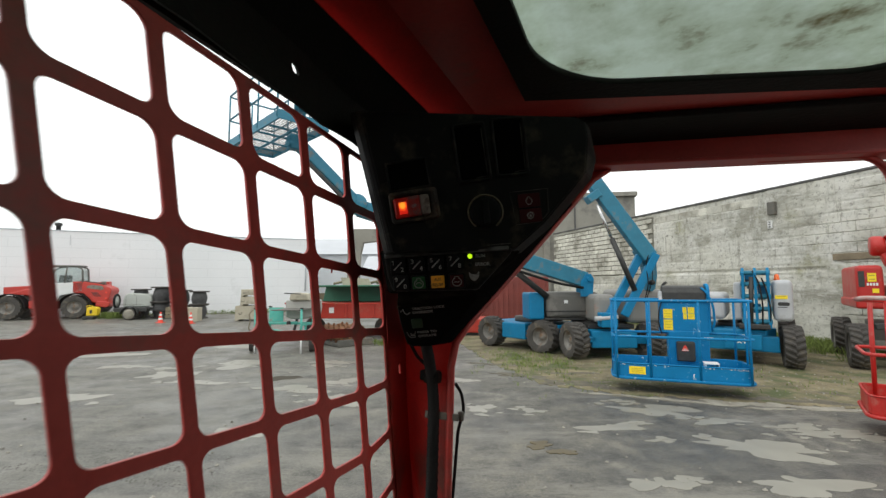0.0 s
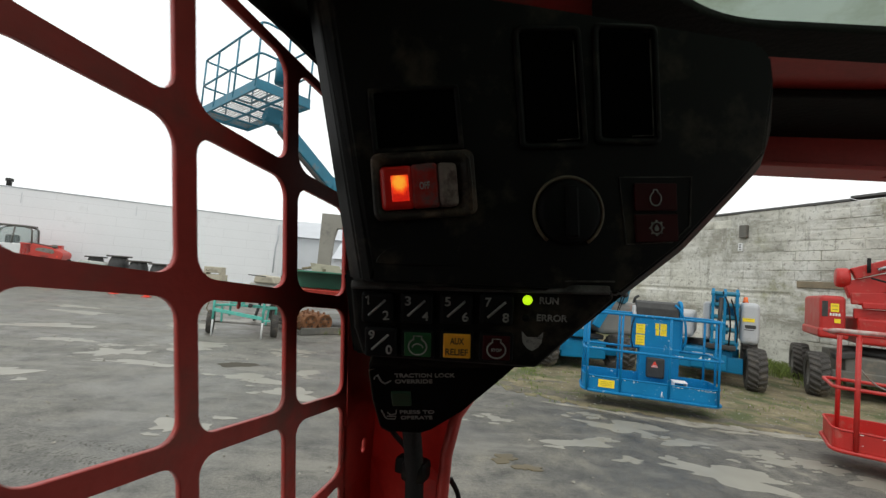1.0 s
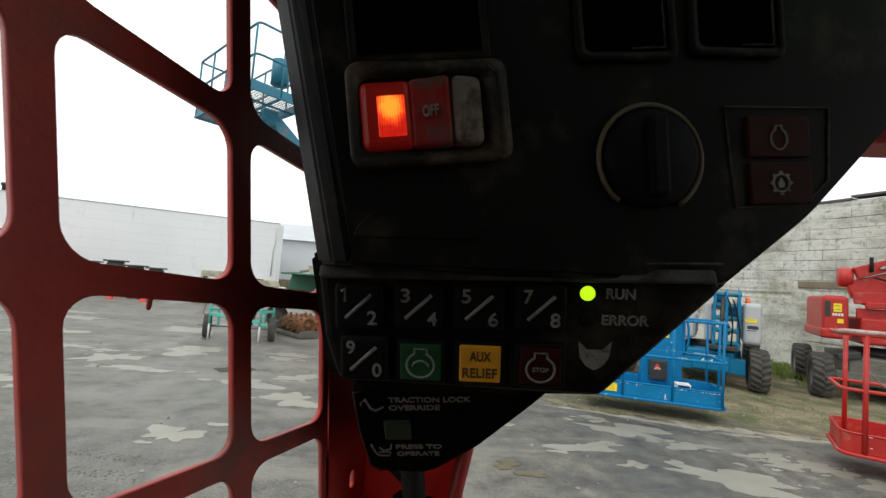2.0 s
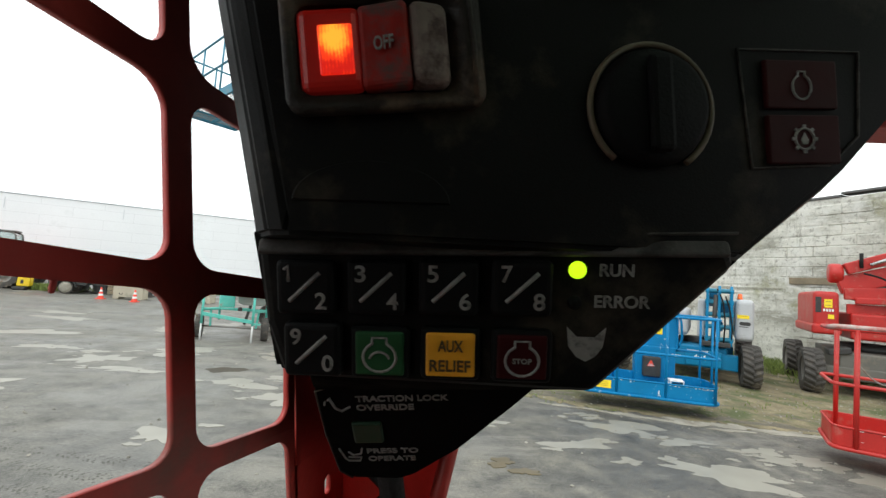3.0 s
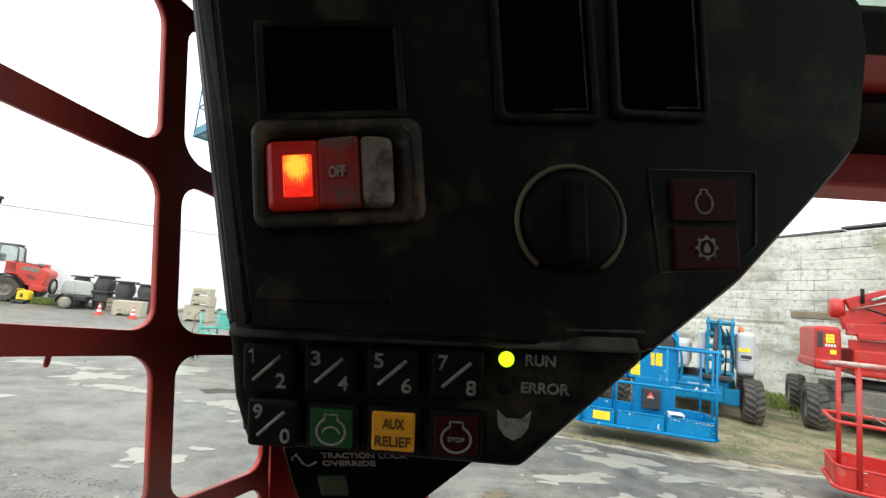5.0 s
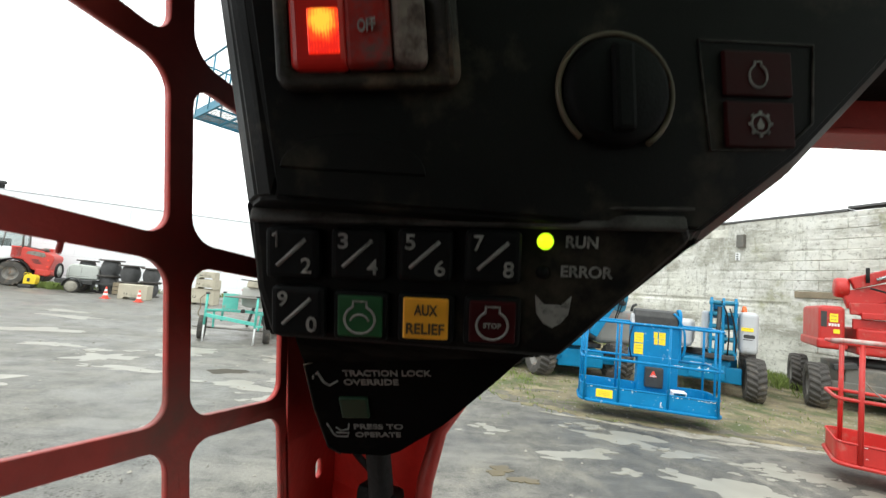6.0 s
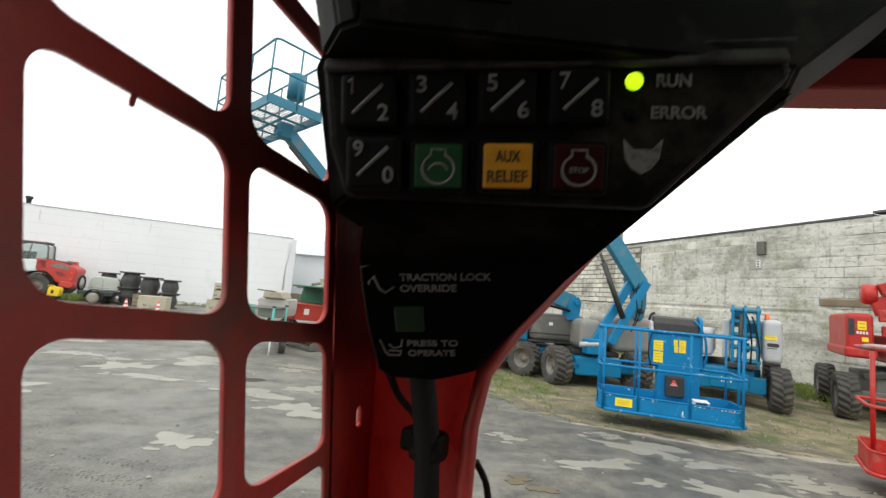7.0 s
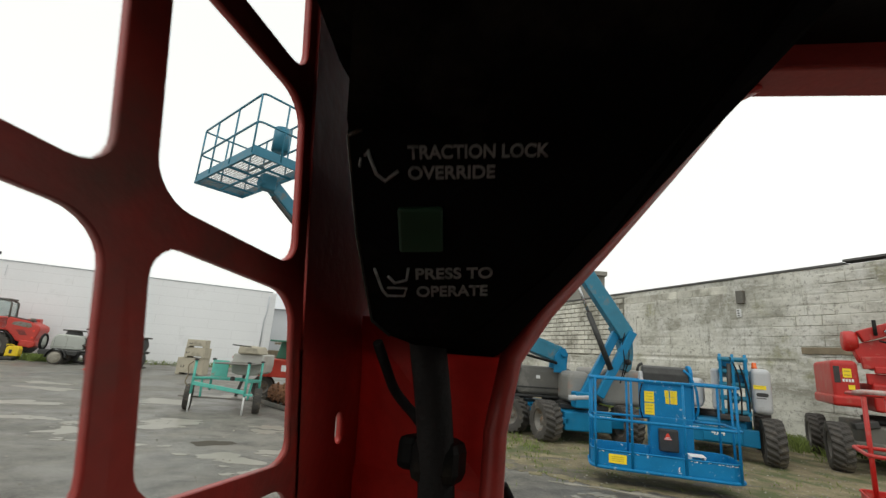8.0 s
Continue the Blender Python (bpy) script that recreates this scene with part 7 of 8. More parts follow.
def build_compressor():
    L = thing("towed_compressor", pose(-14.35, 20.5, 0, 0, 0, 16), "pale grey towed compressor on a dark single-axle chassis", "compressor")
    flat = Matrix.Translation((0, 0.45, 0)) @ pose(0, 0, 0, 90)
    bm = bm_new()
    prism(bm, [(-0.62, 0.56), (0.56, 0.56), (0.57, 0.98), (0.50, 1.10), (0.30, 1.16), (-0.44, 1.20), (-0.56, 1.10), (-0.62, 0.9)], 0.9, flat, 0.05, 3)
    canopy = part("canopy", bm, PALE, L, "pale grey-green rounded canopy")
    bm = bm_new()
    for x in (-0.18, 0.24):
        box(bm, (0.008, 0.006, 0.46), (x, -0.452, 0.84), 0.0)
    box(bm, (1.10, 0.006, 0.012), (-0.02, -0.452, 0.70), 0.0)
    part("panel_seam", bm, FRAME_GREY, canopy)
    bm = bm_new()
    box(bm, (1.34, 0.86, 0.14), (0.0, 0, 0.48), 0.03)
    box(bm, (1.28, 0.90, 0.06), (0.02, 0, 0.40), 0.02)
    beam(bm, (0.6, 0, 0.44), (1.55, 0, 0.40), 0.09, 0.09, 0.01)
    beam(bm, (1.15, 0, 0.40), (1.30, 0, 0.0), 0.06, 0.06, 0.01)
    part("chassis", bm, DARK_STEEL, L)
    for y in (-0.5, 0.5):
        ob = wheel(L, 0.0, y, 0.26, 0.18, 90, 26, 0.008)
    bm = bm_new()
    revolve(bm, [(0, -0.02), (0.10, -0.02), (0.22, 0.0), (0.225, 0.02), (0, 0.02)], 22, Matrix.Translation((0.0, -0.595, 0.267)) @ pose(0, 0, 0, -90))
    part("hub_cover", bm, LIME, L, "pale muddy wheel disc")
    bm = bm_new()
    tube(bm, [(-0.72 + 0.02, 0.30 * math.cos(radians(a)), 0.84 + 0.30 * math.sin(radians(a))) for a in range(0, 360, 20)], 0.05, 8, True)
    spare = part("spare_tyre", bm, RUBBER, L)
    bm = bm_new()
    revolve(bm, [(0, -0.03), (0.25, -0.03), (0.25, 0.01), (0, 0.03)], 20, Matrix.Translation((-0.70, 0.0, 0.84)) @ pose(0, 0, 0, 0, 90))
    part("spare_rim", bm, PALE, spare, "pale spare wheel rim")
    bm = bm_new()
    for k in range(10):
        a = radians(18 * k + 9)
        box(bm, (0.13, 0.22, 0.03), (0.34 * math.cos(a), -0.5, 0.28 + 0.34 * math.sin(a)), 0.008, (0, 90 - math.degrees(a), 0))
    part("mudguard", bm, DARK_STEEL, L)


build_compressor()


def build_reel():
    """A cable drum standing on its flange."""
    R = thing("cable_reel", pose(0, 0, 0), "dark wooden cable reel standing on its flange", "cable reel", group="cable reels by the wall")
    bm = bm_new()
    revolve(bm, [(0.05, 0), (0.33, 0), (0.34, 0.015), (0.34, 0.035), (0.33, 0.05), (0.05, 0.05)], 28)
    part("lower_flange", bm, WOOD_DARK, R)
    bm = bm_new()
    revolve(bm, [(0.05, 0.55), (0.36, 0.55), (0.37, 0.56), (0.37, 0.59), (0.36, 0.60), (0.05, 0.60)], 28)
    part("upper_flange", bm, WOOD_DARK, R)
    bm = bm_new()
    revolve(bm, [(0.22, 0.05)] + [(0.255 + (0.018 if k % 2 else 0.0) + 0.03 * math.cos((k - 16) * 0.16), 0.06 + 0.0148 * k) for k in range(33)] + [(0.22, 0.55)], 24)
    part("wound_cable", bm, CABLE, R)
    return R


REEL = build_reel()
REEL.matrix_basis = pose(-14.80, 21.6, 0.70, 0, 0, 10) @ Matrix.Scale(1.16, 4)
for x, y, z, rot in ((-14.80, 21.6, 0.0, 40), (-13.63, 21.4, 0.70, 25), (-13.63, 21.4, 0.0, 80), (-12.59, 21.15, 0.54, 5)):
    copy_thing(REEL, pose(x, y, z, 0, 0, rot) @ Matrix.Scale(1.16, 4))
for z, rot in ((0.0, 15), (0.60, 60)):
    copy_thing(REEL, pose(-11.57, 20.95, z, 0, 0, rot) @ Matrix.Scale(1.0, 4))


def build_crate(x, y):
    """A low open crate of boards."""
    C = thing("pallet_crate", pose(x, y, 0), "low grey timber crate under a cable reel", "crate")
    for k in range(3):
        for sy in (-1, 1):
            bm = bm_new()
            box(bm, (0.9, 0.025, 0.14), (0, sy * 0.39, 0.11 + 0.165 * k), 0.004)
            part("board", bm, TIMBER, C)
    for sx in (-1, 1):
        for sy in (-1, 1):
            bm = bm_new()
            box(bm, (0.07, 0.07, 0.50), (sx * 0.40, sy * 0.34, 0.25), 0.004)
            part("post", bm, TIMBER, C)
    bm = bm_new()
    box(bm, (0.9, 0.8, 0.04), (0, 0, 0.52), 0.004)
    part("top", bm, TIMBER, C)


build_crate(-12.59, 21.15)


def build_barrier():
    B = thing("concrete_block", pose(-11.1, 18.75, 0, 0, 0, 6), "long beige cast concrete block with fork slots", "concrete block", group="cast blocks")
    bm = bm_new()
    prism(bm, [(-0.54, 0.0), (-0.34, 0.0), (-0.30, 0.09), (0.30, 0.09), (0.34, 0.0), (0.54, 0.0), (0.54, 0.60), (-0.54, 0.60)], 0.5, Matrix.Translation((0, 0.25, 0)) @ pose(0, 0, 0, 90), 0.02)
    part("block", bm, CAST, B)
    bm = bm_new()
    tube(bm, bent([(-0.05, -0.26, 0.30), (-0.05, -0.28, 0.24), (0.05, -0.28, 0.24), (0.05, -0.26, 0.30)], 0.02), 0.012, 6)
    part("lifting_eye", bm, DARK_STEEL, B)


build_barrier()


def build_stack_block(w, h, d, m, label):
    """A cast block with fork slots in its underside and a lifting recess on the face."""
    B = thing("concrete_block", m, label, "concrete block", group="cast blocks")
    bm = bm_new()
    prism(bm, [(-w / 2, 0), (-w * 0.36, 0), (-w * 0.33, 0.07), (w * 0.33, 0.07), (w * 0.36, 0), (w / 2, 0), (w / 2 - 0.01, h), (-w / 2 + 0.01, h)], d, Matrix.Translation((0, d / 2, 0)) @ pose(0, 0, 0, 90), 0.02)
    part("block", bm, CAST, B)
    bm = bm_new()
    tube(bm, bent([(-0.05, -d / 2 + 0.01, h * 0.62), (-0.05, -d / 2 - 0.02, h * 0.5), (0.05, -d / 2 - 0.02, h * 0.5), (0.05, -d / 2 + 0.01, h * 0.62)], 0.02), 0.012, 6)
    part("lifting_eye", bm, DARK_STEEL, B)


build_stack_block(1.00, 0.66, 0.70, pose(-8.55, 18.95, 0, 0, 0, 4), "large beige cast concrete block on the ground")
build_stack_block(0.80, 0.40, 0.60, pose(-8.45, 18.95, 0.66, 0, 0, 0), "beige cast concrete block stacked on another")
build_stack_block(0.72, 0.32, 0.55, pose(-8.42, 18.95, 1.06, 0, 0, 5), "beige cast concrete block on top of a stack")


def build_cone(x, y):
    C = thing("traffic_cone", pose(x, y, 0), "red and white traffic cone on a square foot", "traffic cone", group="traffic cones")
    bm = bm_new()
    box(bm, (0.26, 0.26, 0.03), (0, 0, 0.015), 0.01)
    revolve(bm, [(0.105, 0.03), (0.02, 0.46), (0, 0.465)], 18)
    part("cone", bm, CONE_RED, C)
    for z0, z1 in ((0.13, 0.21), (0.29, 0.37)):
        bm = bm_new()
        f = lambda z: 0.105 - (z - 0.03) * 0.085 / 0.43 + 0.002
        revolve(bm, [(f(z0), z0), (f(z1), z1)], 18)
        part("white_band", bm, LABEL_W, C, "white reflective band")


build_cone(-11.85, 18.55)
build_cone(-10.35, 18.15)


# ---- tank trailer, red trailer and roller ----
def build_tank_trailer():
    L = thing("water_trailer", pose(-3.82, 10.60, 0, 0, 0, -1), "turquoise steel trailer frame carrying a white plastic tank", "trailer")
    for x in (-0.74, 0.70):
        wheel(L, x, 0.05, 0.25, 0.15, 20, 30, 0.006)
    bm = bm_new()
    rod(bm, (-0.95, 0.05, 0.255), (0.80, 0.05, 0.255), 0.018, 8)
    part("axle", bm, RIM, L)
    for x, y, z in ((-0.52, -0.35, 0.0), (0.56, -0.35, 0.0), (-0.52, 0.5, 0.25), (0.56, 0.5, 0.25)):
        bm = bm_new()
        rod(bm, (x, y, max(z, 0.36)), (x, y, 1.02), 0.028, 8)
        leg = part("leg", bm, TURQ, L)
        bm = bm_new()
        revolve(bm, [(0, 1.02), (0.045, 1.02), (0.045, 1.05), (0, 1.06)], 10, Matrix.Translation((x, y, 0)))
        part("leg_cap", bm, DARK_STEEL, leg)
        if z == 0.0:
            bm = bm_new()
            rod(bm, (x, y, 0.0), (x, y, 0.40), 0.020, 8)
            part("foot", bm, LABEL_W, leg, "white-painted leg foot")
    bars = [((-0.52, -0.35, 0.57), (0.56, -0.35, 0.44), 0.05, 0.075), ((-0.52, 0.5, 0.62), (0.56, 0.5, 0.62), 0.04, 0.06), ((-0.52, -0.35, 0.66), (-0.52, 0.5, 0.62), 0.04, 0.06), ((0.56, -0.35, 0.66), (0.56, 0.5, 0.62), 0.04, 0.06)]
    bars += [((-0.52, -0.35, 0.68), (0.30, 0.1, 0.68), 0.03, 0.04), ((0.40, 0.05, 0.50), (0.56, -0.35, 0.74), 0.03, 0.03), ((-0.50, 0.05, 0.255), (-0.52, 0.05, 0.64), 0.04, 0.04), ((0.50, 0.05, 0.255), (0.54, 0.05, 0.64), 0.04, 0.04), ((0.56, -0.35, 0.40), (0.72, -0.35, 0.40), 0.05, 0.04)]
    for p, q, w, h in bars:
        bm = bm_new()
        beam(bm, p, q, w, h, 0.008)
        part("frame_bar", bm, TURQ, L)
    bm = bm_new()
    box(bm, (0.34, 0.02, 0.36), (-0.34, 0.46, 0.84), 0.006)
    part("side_plate", bm, TURQ, L)
    side = lambda y: Matrix.Translation((0.16, y, 0)) @ pose(0, 0, 0, 90)
    bm = bm_new()
    prism(bm, [(-0.34, 1.19), (0.35, 1.19), (0.36, 0.96), (0.33, 0.76), (0.20, 0.715), (-0.20, 0.715), (-0.33, 0.76), (-0.35, 0.96)], 0.85, side(0.62), 0.035, 3)
    tank = part("tank", bm, TANK, L, "off-white plastic tank")
    bm = bm_new()
    box(bm, (0.73, 0.89, 0.022), (0.165, 0.195, 0.985), 0.008)
    part("tank_strap", bm, FRAME_GREY, tank)
    bm = bm_new()
    prism(bm, [(-0.19, 1.38), (0.24, 1.36), (0.32, 1.19), (-0.22, 1.19)], 0.6, side(0.50), 0.04, 3)
    neck = part("tank_neck", bm, CAST, tank, "yellowed tapered tank neck")
    bm = bm_new()
    tube(bm, [(0.02, -0.02, 1.385), (0.42, -0.02, 1.365)], 0.014, 6)
    part("neck_bar", bm, DARK_STEEL, neck)
    bm = bm_new()
    revolve(bm, [(0, -0.05), (0.05, -0.05), (0.05, 0.0), (0.03, 0.03), (0, 0.03)], 14, Matrix.Translation((0.14, -0.02, 0.69)))
    part("drain_valve", bm, DARK_STEEL, tank)
    bm = bm_new()
    tube(bm, bent([(-0.56, -0.38, 1.0), (-0.64, -0.42, 0.92), (-0.60, -0.42, 0.74), (-0.66, -0.40, 0.58), (-0.58, -0.38, 0.50)], 0.06), 0.013, 6)
    part("hanging_hose", bm, TIMBER, L, "dusty hanging hose")


build_tank_trailer()


def build_red_trailer():
    L = thing("flatbed_trailer", pose(-2.6, 12.9, 0, 0, 0, 2), "orange red steel flatbed trailer with a deep side beam", "trailer")
    bm = bm_new()
    prism(bm, [(-1.95, 0.98), (-1.72, 0.70), (-1.20, 0.60), (2.4, 0.60), (2.4, 1.02), (-1.95, 1.05)], 0.12, Matrix.Translation((0, -0.05, 0)) @ pose(0, 0, 0, 90), 0.015)
    part("side_beam", bm, ORANGE, L)
    bm = bm_new()
    box(bm, (4.3, 1.9, 0.10), (0.23, 0.95, 0.98), 0.02)
    part("deck", bm, ORANGE, L)
    bm = bm_new()
    beam(bm, (-1.95, -0.12, 1.05), (2.4, -0.12, 1.03), 0.05, 0.035, 0.006)
    part("top_rail", bm, ORANGE, L)
    bm = bm_new()
    prism(bm, [(-1.62, 0.96), (-1.43, 0.96), (-1.55, 0.76), (-1.66, 0.84)], 0.012, Matrix.Translation((0, -0.06, 0)) @ pose(0, 0, 0, 90))
    part("gusset", bm, DARK_STEEL, L, "dark triangular opening in the beam")
    for x in (-1.0, -0.2, 0.6, 1.4):
        bm = bm_new()
        box(bm, (0.06, 0.05, 0.38), (x, -0.075, 0.82), 0.01)
        part("stake_pocket", bm, ORANGE, L)
    bm = bm_new()
    box(bm, (0.14, 0.01, 0.16), (-0.62, -0.06, 0.84), 0.004)
    part("plate_sign", bm, LABEL_W, L, "small white data plate")
    for x in (-1.2, 0.9, 1.6):
        wheel(L, x, 0.4, 0.30, 0.22, 90, 28, 0.01)
    bm = bm_new()
    beam(bm, (-1.75, 0.5, 0.62), (-1.9, 0.5, 0.0), 0.07, 0.07, 0.01)
    part("prop_leg", bm, DARK_STEEL, L)
    G = thing("site_skip", pose(-2.55, 13.9, 1.03, 0, 0, 2), "dark green steel box standing on a red trailer", "steel box")
    bm = bm_new()
    prism(bm, [(-1.35, 0), (2.10, 0), (2.15, 0.50), (-1.25, 0.50)], 1.2, Matrix.Translation((0, 0.6, 0)) @ pose(0, 0, 0, 90), 0.02)
    part("body", bm, GREEN, G)
    bm = bm_new()
    box(bm, (3.45, 1.3, 0.05), (0.45, 0, 0.515), 0.015)
    part("rim_bar", bm, GREEN, G)
    bm = bm_new()
    prism(bm, [(-0.55, 0.54), (0.35, 0.54), (0.25, 0.74), (-0.62, 0.78)], 0.03, Matrix.Translation((0, -0.2, 0)) @ pose(0, 0, 0, 90), 0.004)
    part("loose_sheet", bm, CAST, G, "pale sheet leaning in the box")
    rnd = random.Random(5)
    for k in range(7):
        bm = bm_new()
        rod(bm, (-0.9 + 0.35 * k, rnd.uniform(-0.3, 0.3), 0.58), (-0.75 + 0.35 * k + rnd.uniform(-0.2, 0.3), rnd.uniform(-0.3, 0.3), 0.66), 0.04, 8)
        part("scrap_piece", bm, TIMBER, G)


build_red_trailer()


def build_roller():
    """Twin spiked drums side by side in a low frame; local y runs along their axles."""
    L = thing("sheepsfoot_roller", pose(-2.32, 11.55, 0, 0, 0, 40), "rusty twin-drum sheepsfoot roller in a grey frame", "roller")
    rnd = random.Random(17)
    for x in (-0.20, 0.20):
        bm = bm_new()
        revolve(bm, [(0, 0.0), (0.05, 0.0), (0.06, 0.04), (0.15, 0.04), (0.17, 0.0), (0.20, 0.0), (0.205, 0.02), (0.205, 1.13), (0.19, 1.15), (0, 1.15)], 24, Matrix.Translation((x, 0, 0.29)) @ pose(0, 0, 0, -90))
        part("drum", bm, RUST, L)
        for j in range(7):
            for i in range(9):
                a = 2 * math.pi * (i + 0.5 * (j % 2)) / 9 + rnd.uniform(-0.05, 0.05)
                bm = bm_new()
                box(bm, (0.04, 0.05, 0.05), (0, 0, 0), 0.008, seg=1)
                part("spike", bm, RUST, L, at=Matrix.Translation((x, 0.12 + 0.15 * j, 0.29)) @ Matrix.Rotation(a, 4, "Y") @ Matrix.Translation((0, 0, 0.225)))
        for i in range(6):
            a = 2 * math.pi * i / 6
            bm = bm_new()
            revolve(bm, [(0, -0.005), (0.018, -0.005), (0.018, 0.012), (0, 0.012)], 8)
            part("hub_bolt", bm, DARK_STEEL, L, at=Matrix.Translation((x + 0.105 * math.cos(a), 0.03, 0.29 + 0.105 * math.sin(a))) @ pose(0, 0, 0, 90))
    for x in (-0.47, 0.47):
        bm = bm_new()
        box(bm, (0.07, 1.34, 0.09), (x, 0.56, 0.06), 0.01)
        part("side_rail", bm, FRAME_GREY, L)
    for y in (-0.12, 1.24):
        bm = bm_new()
        box(bm, (1.0, 0.06, 0.16), (0, y, 0.10), 0.01)
        part("end_plate", bm, FRAME_GREY, L)


build_roller()


# ---- grass and stones ----
def build_grass():
    rnd = random.Random(11)
    verts, faces = [], []

    def tuft(x, y, n, h, z=0.01):
        for _ in range(n):
            a, l = rnd.uniform(0, 6.28), h * rnd.uniform(0.5, 1.2)
            bx, by = x + rnd.gauss(0, 0.05), y + rnd.gauss(0, 0.05)
            w = rnd.uniform(0.004, 0.009)
            lean = rnd.uniform(0.1, 0.7) * l
            i = len(verts)
            verts.extend([(bx - w * math.sin(a), by + w * math.cos(a), z), (bx + w * math.sin(a), by - w * math.cos(a), z), (bx + lean * 0.5 * math.cos(a), by + lean * 0.5 * math.sin(a), z + l * 0.7), (bx + lean * math.cos(a), by + lean * math.sin(a), z + l)])
            faces.extend([(i, i + 1, i + 2), (i + 1, i + 3, i + 2)])

    for _ in range(520):
        s = rnd.random() ** 1.2
        tuft(6.9 + (12.4 - 6.9) * s - rnd.random() ** 2 * 0.8, 21.5 + (3.0 - 21.5) * s, 11, 0.20)
    for _ in range(260):
        tuft(rnd.gauss(8.9, 0.35), rnd.gauss(11.4, 0.9), 12, 0.22)
    for _ in range(130):
        tuft(rnd.uniform(1.2, 7.0), rnd.uniform(6.2, 10.5), 5, 0.055)
    for _ in range(150):
        tuft(rnd.gauss(1.8, 0.5), rnd.gauss(9.0, 0.7), 7, 0.07)
    for _ in range(110):
        tuft(rnd.gauss(-1.2, 0.4), rnd.gauss(11.9, 0.25), 10, 0.10)
    for _ in range(160):
        tuft(rnd.gauss(-15.6, 0.5), rnd.gauss(21.3, 0.3), 10, 0.28)
    for _ in range(160):
        s = rnd.random()
        tuft(-15.0 + 6.5 * s, 21.9 + 4.4 * s + rnd.gauss(0, 0.1), 8, 0.22)
    me = bpy.data.meshes.new("grass")
    me.from_pydata(verts, [], faces)
    me.materials.append(GRASS)
    tagged(new("grass", me), "thin green grass and weeds along the walls", "grass", kind="stuff")
    verts, faces = [], []
    for _ in range(2600):
        if rnd.random() < 0.75:
            x = rnd.uniform(0.9, 9.0)
            y = rnd.uniform(5.3, 11.0)
            if y < 7.6 - 0.38 * x:
                continue
        else:
            x, y = rnd.uniform(-9, 6), rnd.uniform(3.0, 12)
        r = rnd.uniform(0.006, 0.022)
        i = len(verts)
        z0 = 0.004
        for k in range(5):
            a = 6.283 * k / 5 + rnd.uniform(-0.3, 0.3)
            verts.append((x + r * math.cos(a), y + r * math.sin(a), z0))
        verts.append((x + rnd.uniform(-0.3, 0.3) * r, y + rnd.uniform(-0.3, 0.3) * r, z0 + r * rnd.uniform(0.5, 1.0)))
        faces.extend([(i + k, i + (k + 1) % 5, i + 5) for k in range(5)])
    me = bpy.data.meshes.new("loose_stones")
    me.from_pydata(verts, [], faces)
    me.materials.append(STONE)
    tagged(new("loose_stones", me), "small loose stones scattered over the yard", "stones", kind="stuff")


build_grass()


# ---- tyre tread marks pressed into the silt ----
def build_tread():
    rnd = random.Random(31)
    bm = bm_new()
    for lane in range(3):
        for k in range(44):
            for side in (-1, 1):
                if rnd.random() < 0.30:
                    continue
                for c in range(4):
                    # crumbs of one pressed bar
                    u = 0.016 * c + rnd.uniform(-0.006, 0.006)
                    x = -3.9 + 0.045 * k + 0.6 * u + rnd.uniform(-0.006, 0.006)
                    y = 4.02 - 0.010 * k + 0.27 * lane + side * (0.012 + u) + rnd.uniform(-0.006, 0.006)
                    r = rnd.uniform(0.005, 0.012)
                    if rnd.random() < 0.7:
                        merge(bm, slab(blob(6, r * 1.3, r, rnd.randrange(9999), 0.5), 0.0004, rnd.uniform(0.002, 0.005)), pose(x, y, 0, 0, 0, rnd.uniform(0, 180)))
    tagged(solid("tyre_track", bm, TREAD_MUD, pose(0, 0, 0), "chevron tyre marks in wet mud", "tyre track"), kind="stuff")


build_tread()


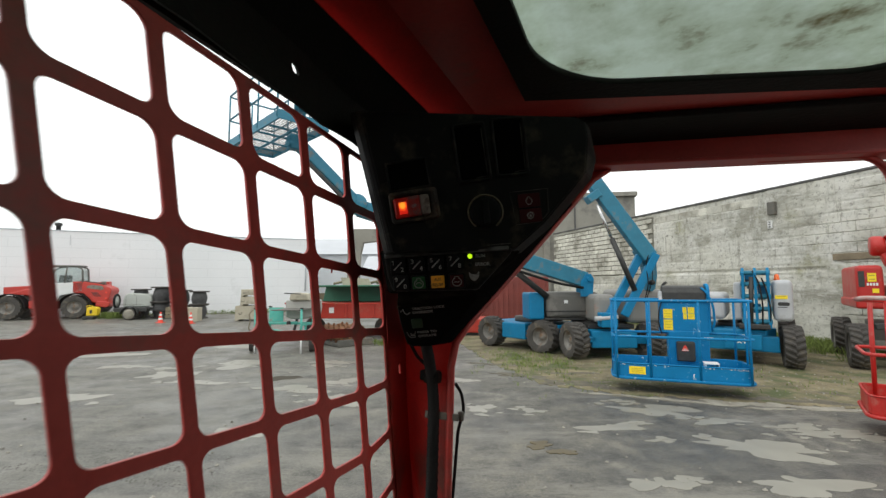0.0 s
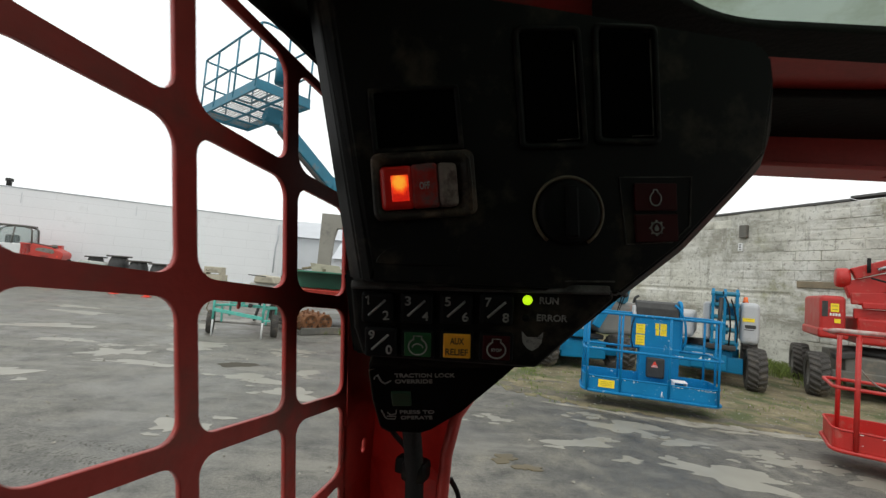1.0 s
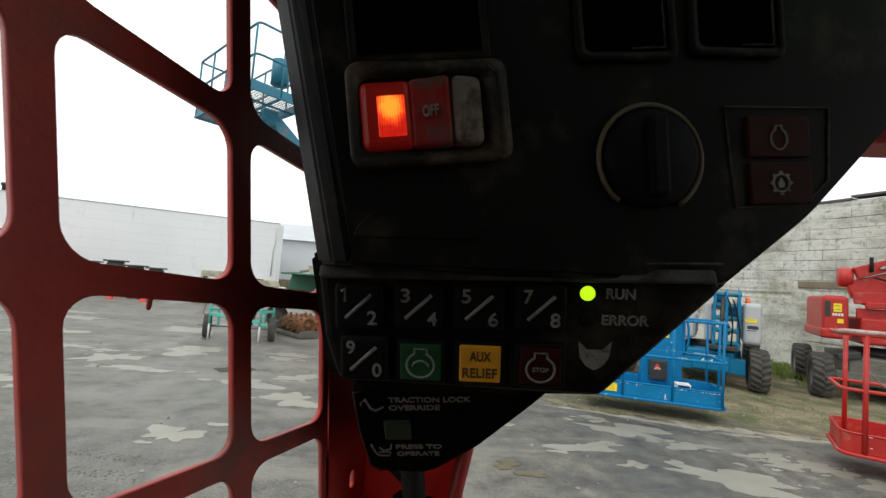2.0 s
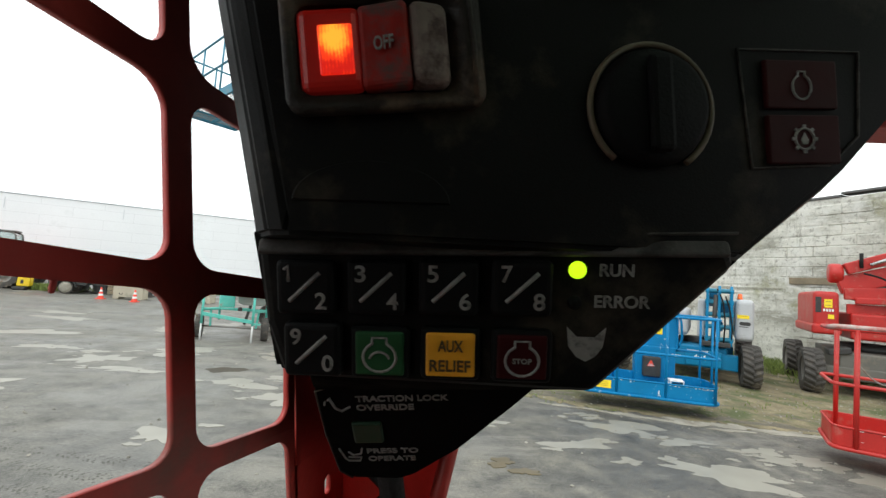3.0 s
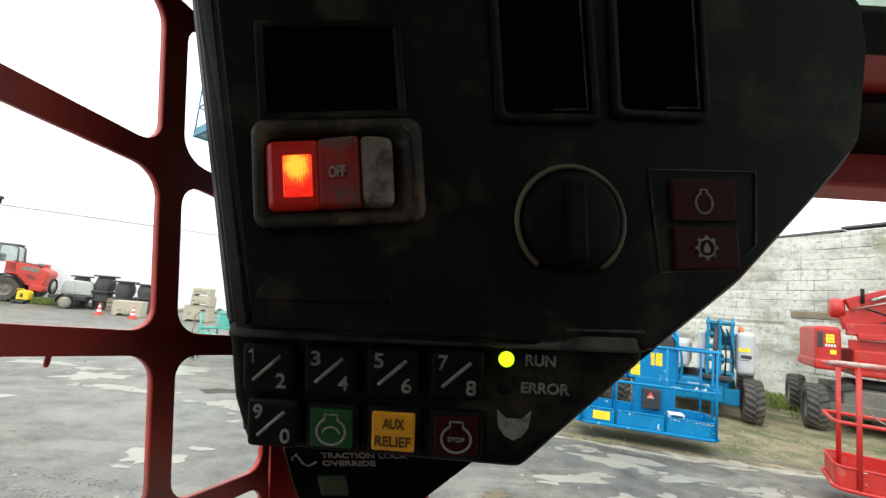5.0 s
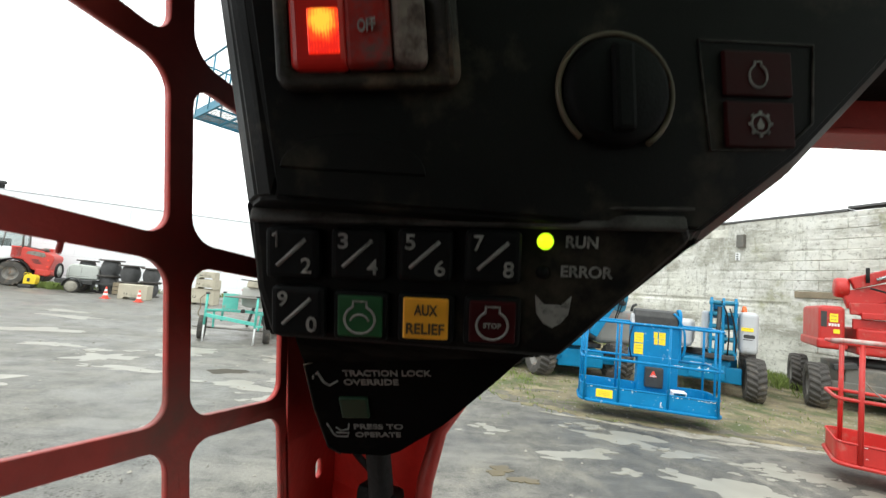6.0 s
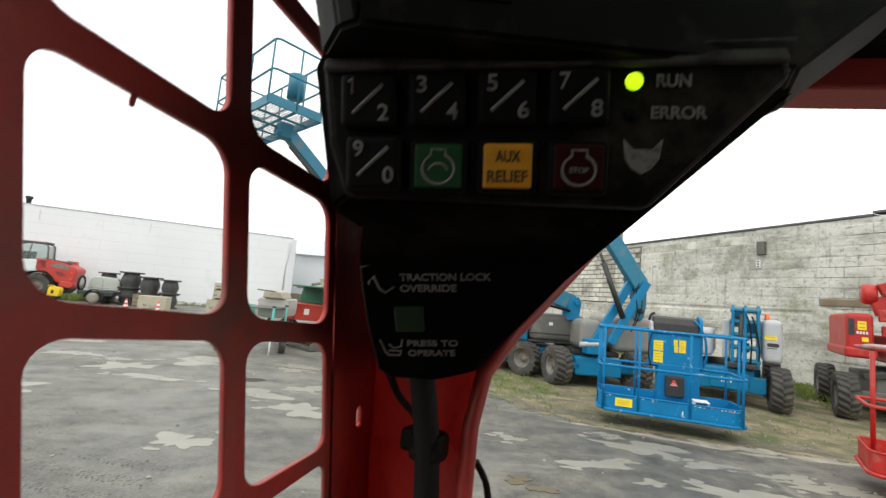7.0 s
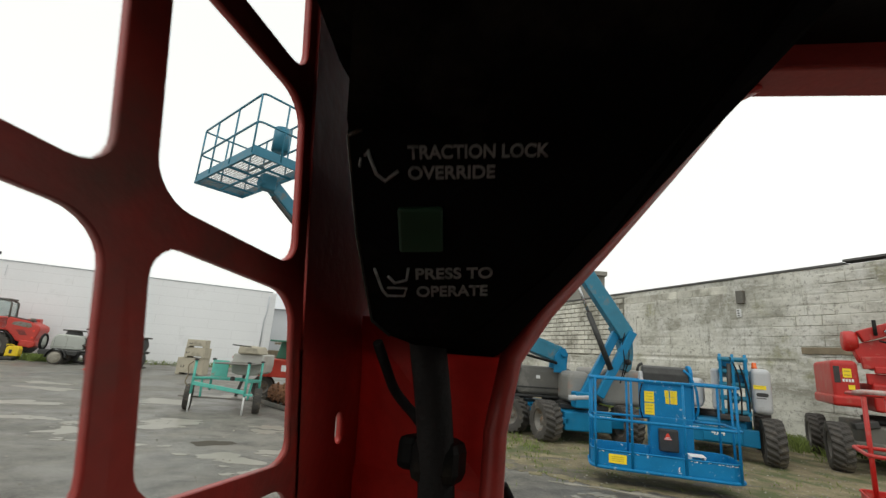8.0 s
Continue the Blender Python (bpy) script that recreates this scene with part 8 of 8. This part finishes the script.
# ---- blocks of the east wall ----
def build_blocks():
    rnd = random.Random(21)
    bw, bh, gap = 0.60, 0.26, 0.013
    shapes = []
    for k in range(4):
        bm = bm_new()
        box(bm, (bw - gap, 0.06, bh - gap), (0, 0, 0), 0.010, seg=1)
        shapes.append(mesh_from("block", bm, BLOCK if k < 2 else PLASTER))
    rest = bm_new()
    made = 0
    # bare coursed blocks at the far end
    sw, sh, sg = 0.46, 0.20, 0.030
    small = []
    for k in range(2):
        bm = bm_new()
        box(bm, (sw - sg, 0.06, sh - sg), (0, 0, 0), 0.012, seg=1)
        small.append(mesh_from("block", bm, BLOCK))
    for r in range(11):
        for i in range(16):
            x = (i + 0.5 + (0.5 if r % 2 else 0.0)) * sw
            if x > 7.4 - sw / 2:
                continue
            ob = new("block", small[(i + r) % 2])
            ob.parent = EAST_WALL
            ob.matrix_basis = pose(x, -0.010 + rnd.uniform(-0.008, 0.008), 1.98 + (r + 0.5) * sh, 0, 0, 180 * (i % 2))
            made += 1
    bare = lambda x, z: noise.noise(Vector((x * 0.45, 3.0, z * 0.9)))
    for r in range(int(4.3 / bh)):
        z = (r + 0.5) * bh + 0.02
        for i in range(int(EAST_LEN / bw)):
            x = (i + 0.5 + (0.5 if r % 2 else 0.0)) * bw
            if x > EAST_LEN - 0.35:
                continue
            proud = rnd.uniform(-0.006, 0.006)
            if x < 7.4 + bw / 2 and z < 4.18:
                continue
            elif x < 11.9:
                if z < 3.95:
                    continue
            elif bare(x, z) > -0.10:
                continue
            if made < 300 and x < 19:
                ob = new("block", shapes[(i + r) % 2 + (2 if x > 11.9 else 0)])
                ob.parent = EAST_WALL
                ob.matrix_basis = pose(x, -0.010 + proud, z, 0, 0, 180 * (i % 2))
                made += 1
            else:
                box(rest, (bw - gap, 0.06, bh - gap), (x, -0.010 + proud, z), 0.0)
    box(rest, (bw, 0.05, bh), (EAST_LEN - 0.32, -0.006, 0.15), 0.0)
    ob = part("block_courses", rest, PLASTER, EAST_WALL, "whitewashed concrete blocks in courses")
    tagged(ob, kind="stuff")
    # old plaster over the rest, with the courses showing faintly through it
    nx, nz = 430, 130
    bm = bm_new()
    x0, x1, top = 0.0, EAST_LEN - 0.02, 4.33
    grid = []
    for j in range(nz + 1):
        row = []
        z = top * j / nz
        course = (z - 0.02) / bh
        bed = abs(course - round(course)) * bh
        for i in range(nx + 1):
            x = x0 + (x1 - x0) * i / nx
            fine = noise.noise(Vector((x * 2.3, 7.0, z * 3.1)))
            v = bare(x, z) + 0.08 + 0.35 * fine
            if x < 7.45:
                v = 1.0 if z < 1.93 + 0.05 * fine else -1.0
            elif x < 11.9:
                v = 1.0 if z < 3.93 + 0.04 * fine else -1.0
            d = -0.0395 - 0.0105 * max(-1.0, min(1.0, v * 6)) - 0.004 * noise.noise(Vector((x * 6, 1, z * 6)))
            if z < 1.93 and x < 12.2:
                d -= 0.018
            if x < 7.45 and z > 1.96 + 0.04 * fine and z < 4.2:
                d = 0.05
            elif 1.93 < z < 2.01 and x < 13.4:
                d += 0.035
            col = x / bw - (0.5 if int(math.floor(course)) % 2 else 0.0)
            perp = abs(col - round(col)) * bw
            show = max(0.0, min(1.0, 0.25 + 2.2 * noise.noise(Vector((x * 0.8, 11.0, z * 1.1))) + (0.25 if x > 11.9 else 0.0)))
            if min(bed, perp) < 0.02:
                d += 0.022 * show
            row.append(bm.verts.new((x, d, z)))
        grid.append(row)
    for j in range(nz):
        for i in range(nx):
            f = bm.faces.new((grid[j][i], grid[j][i + 1], grid[j + 1][i + 1], grid[j + 1][i]))
            f.smooth = True
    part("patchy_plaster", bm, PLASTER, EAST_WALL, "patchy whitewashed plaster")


build_blocks()
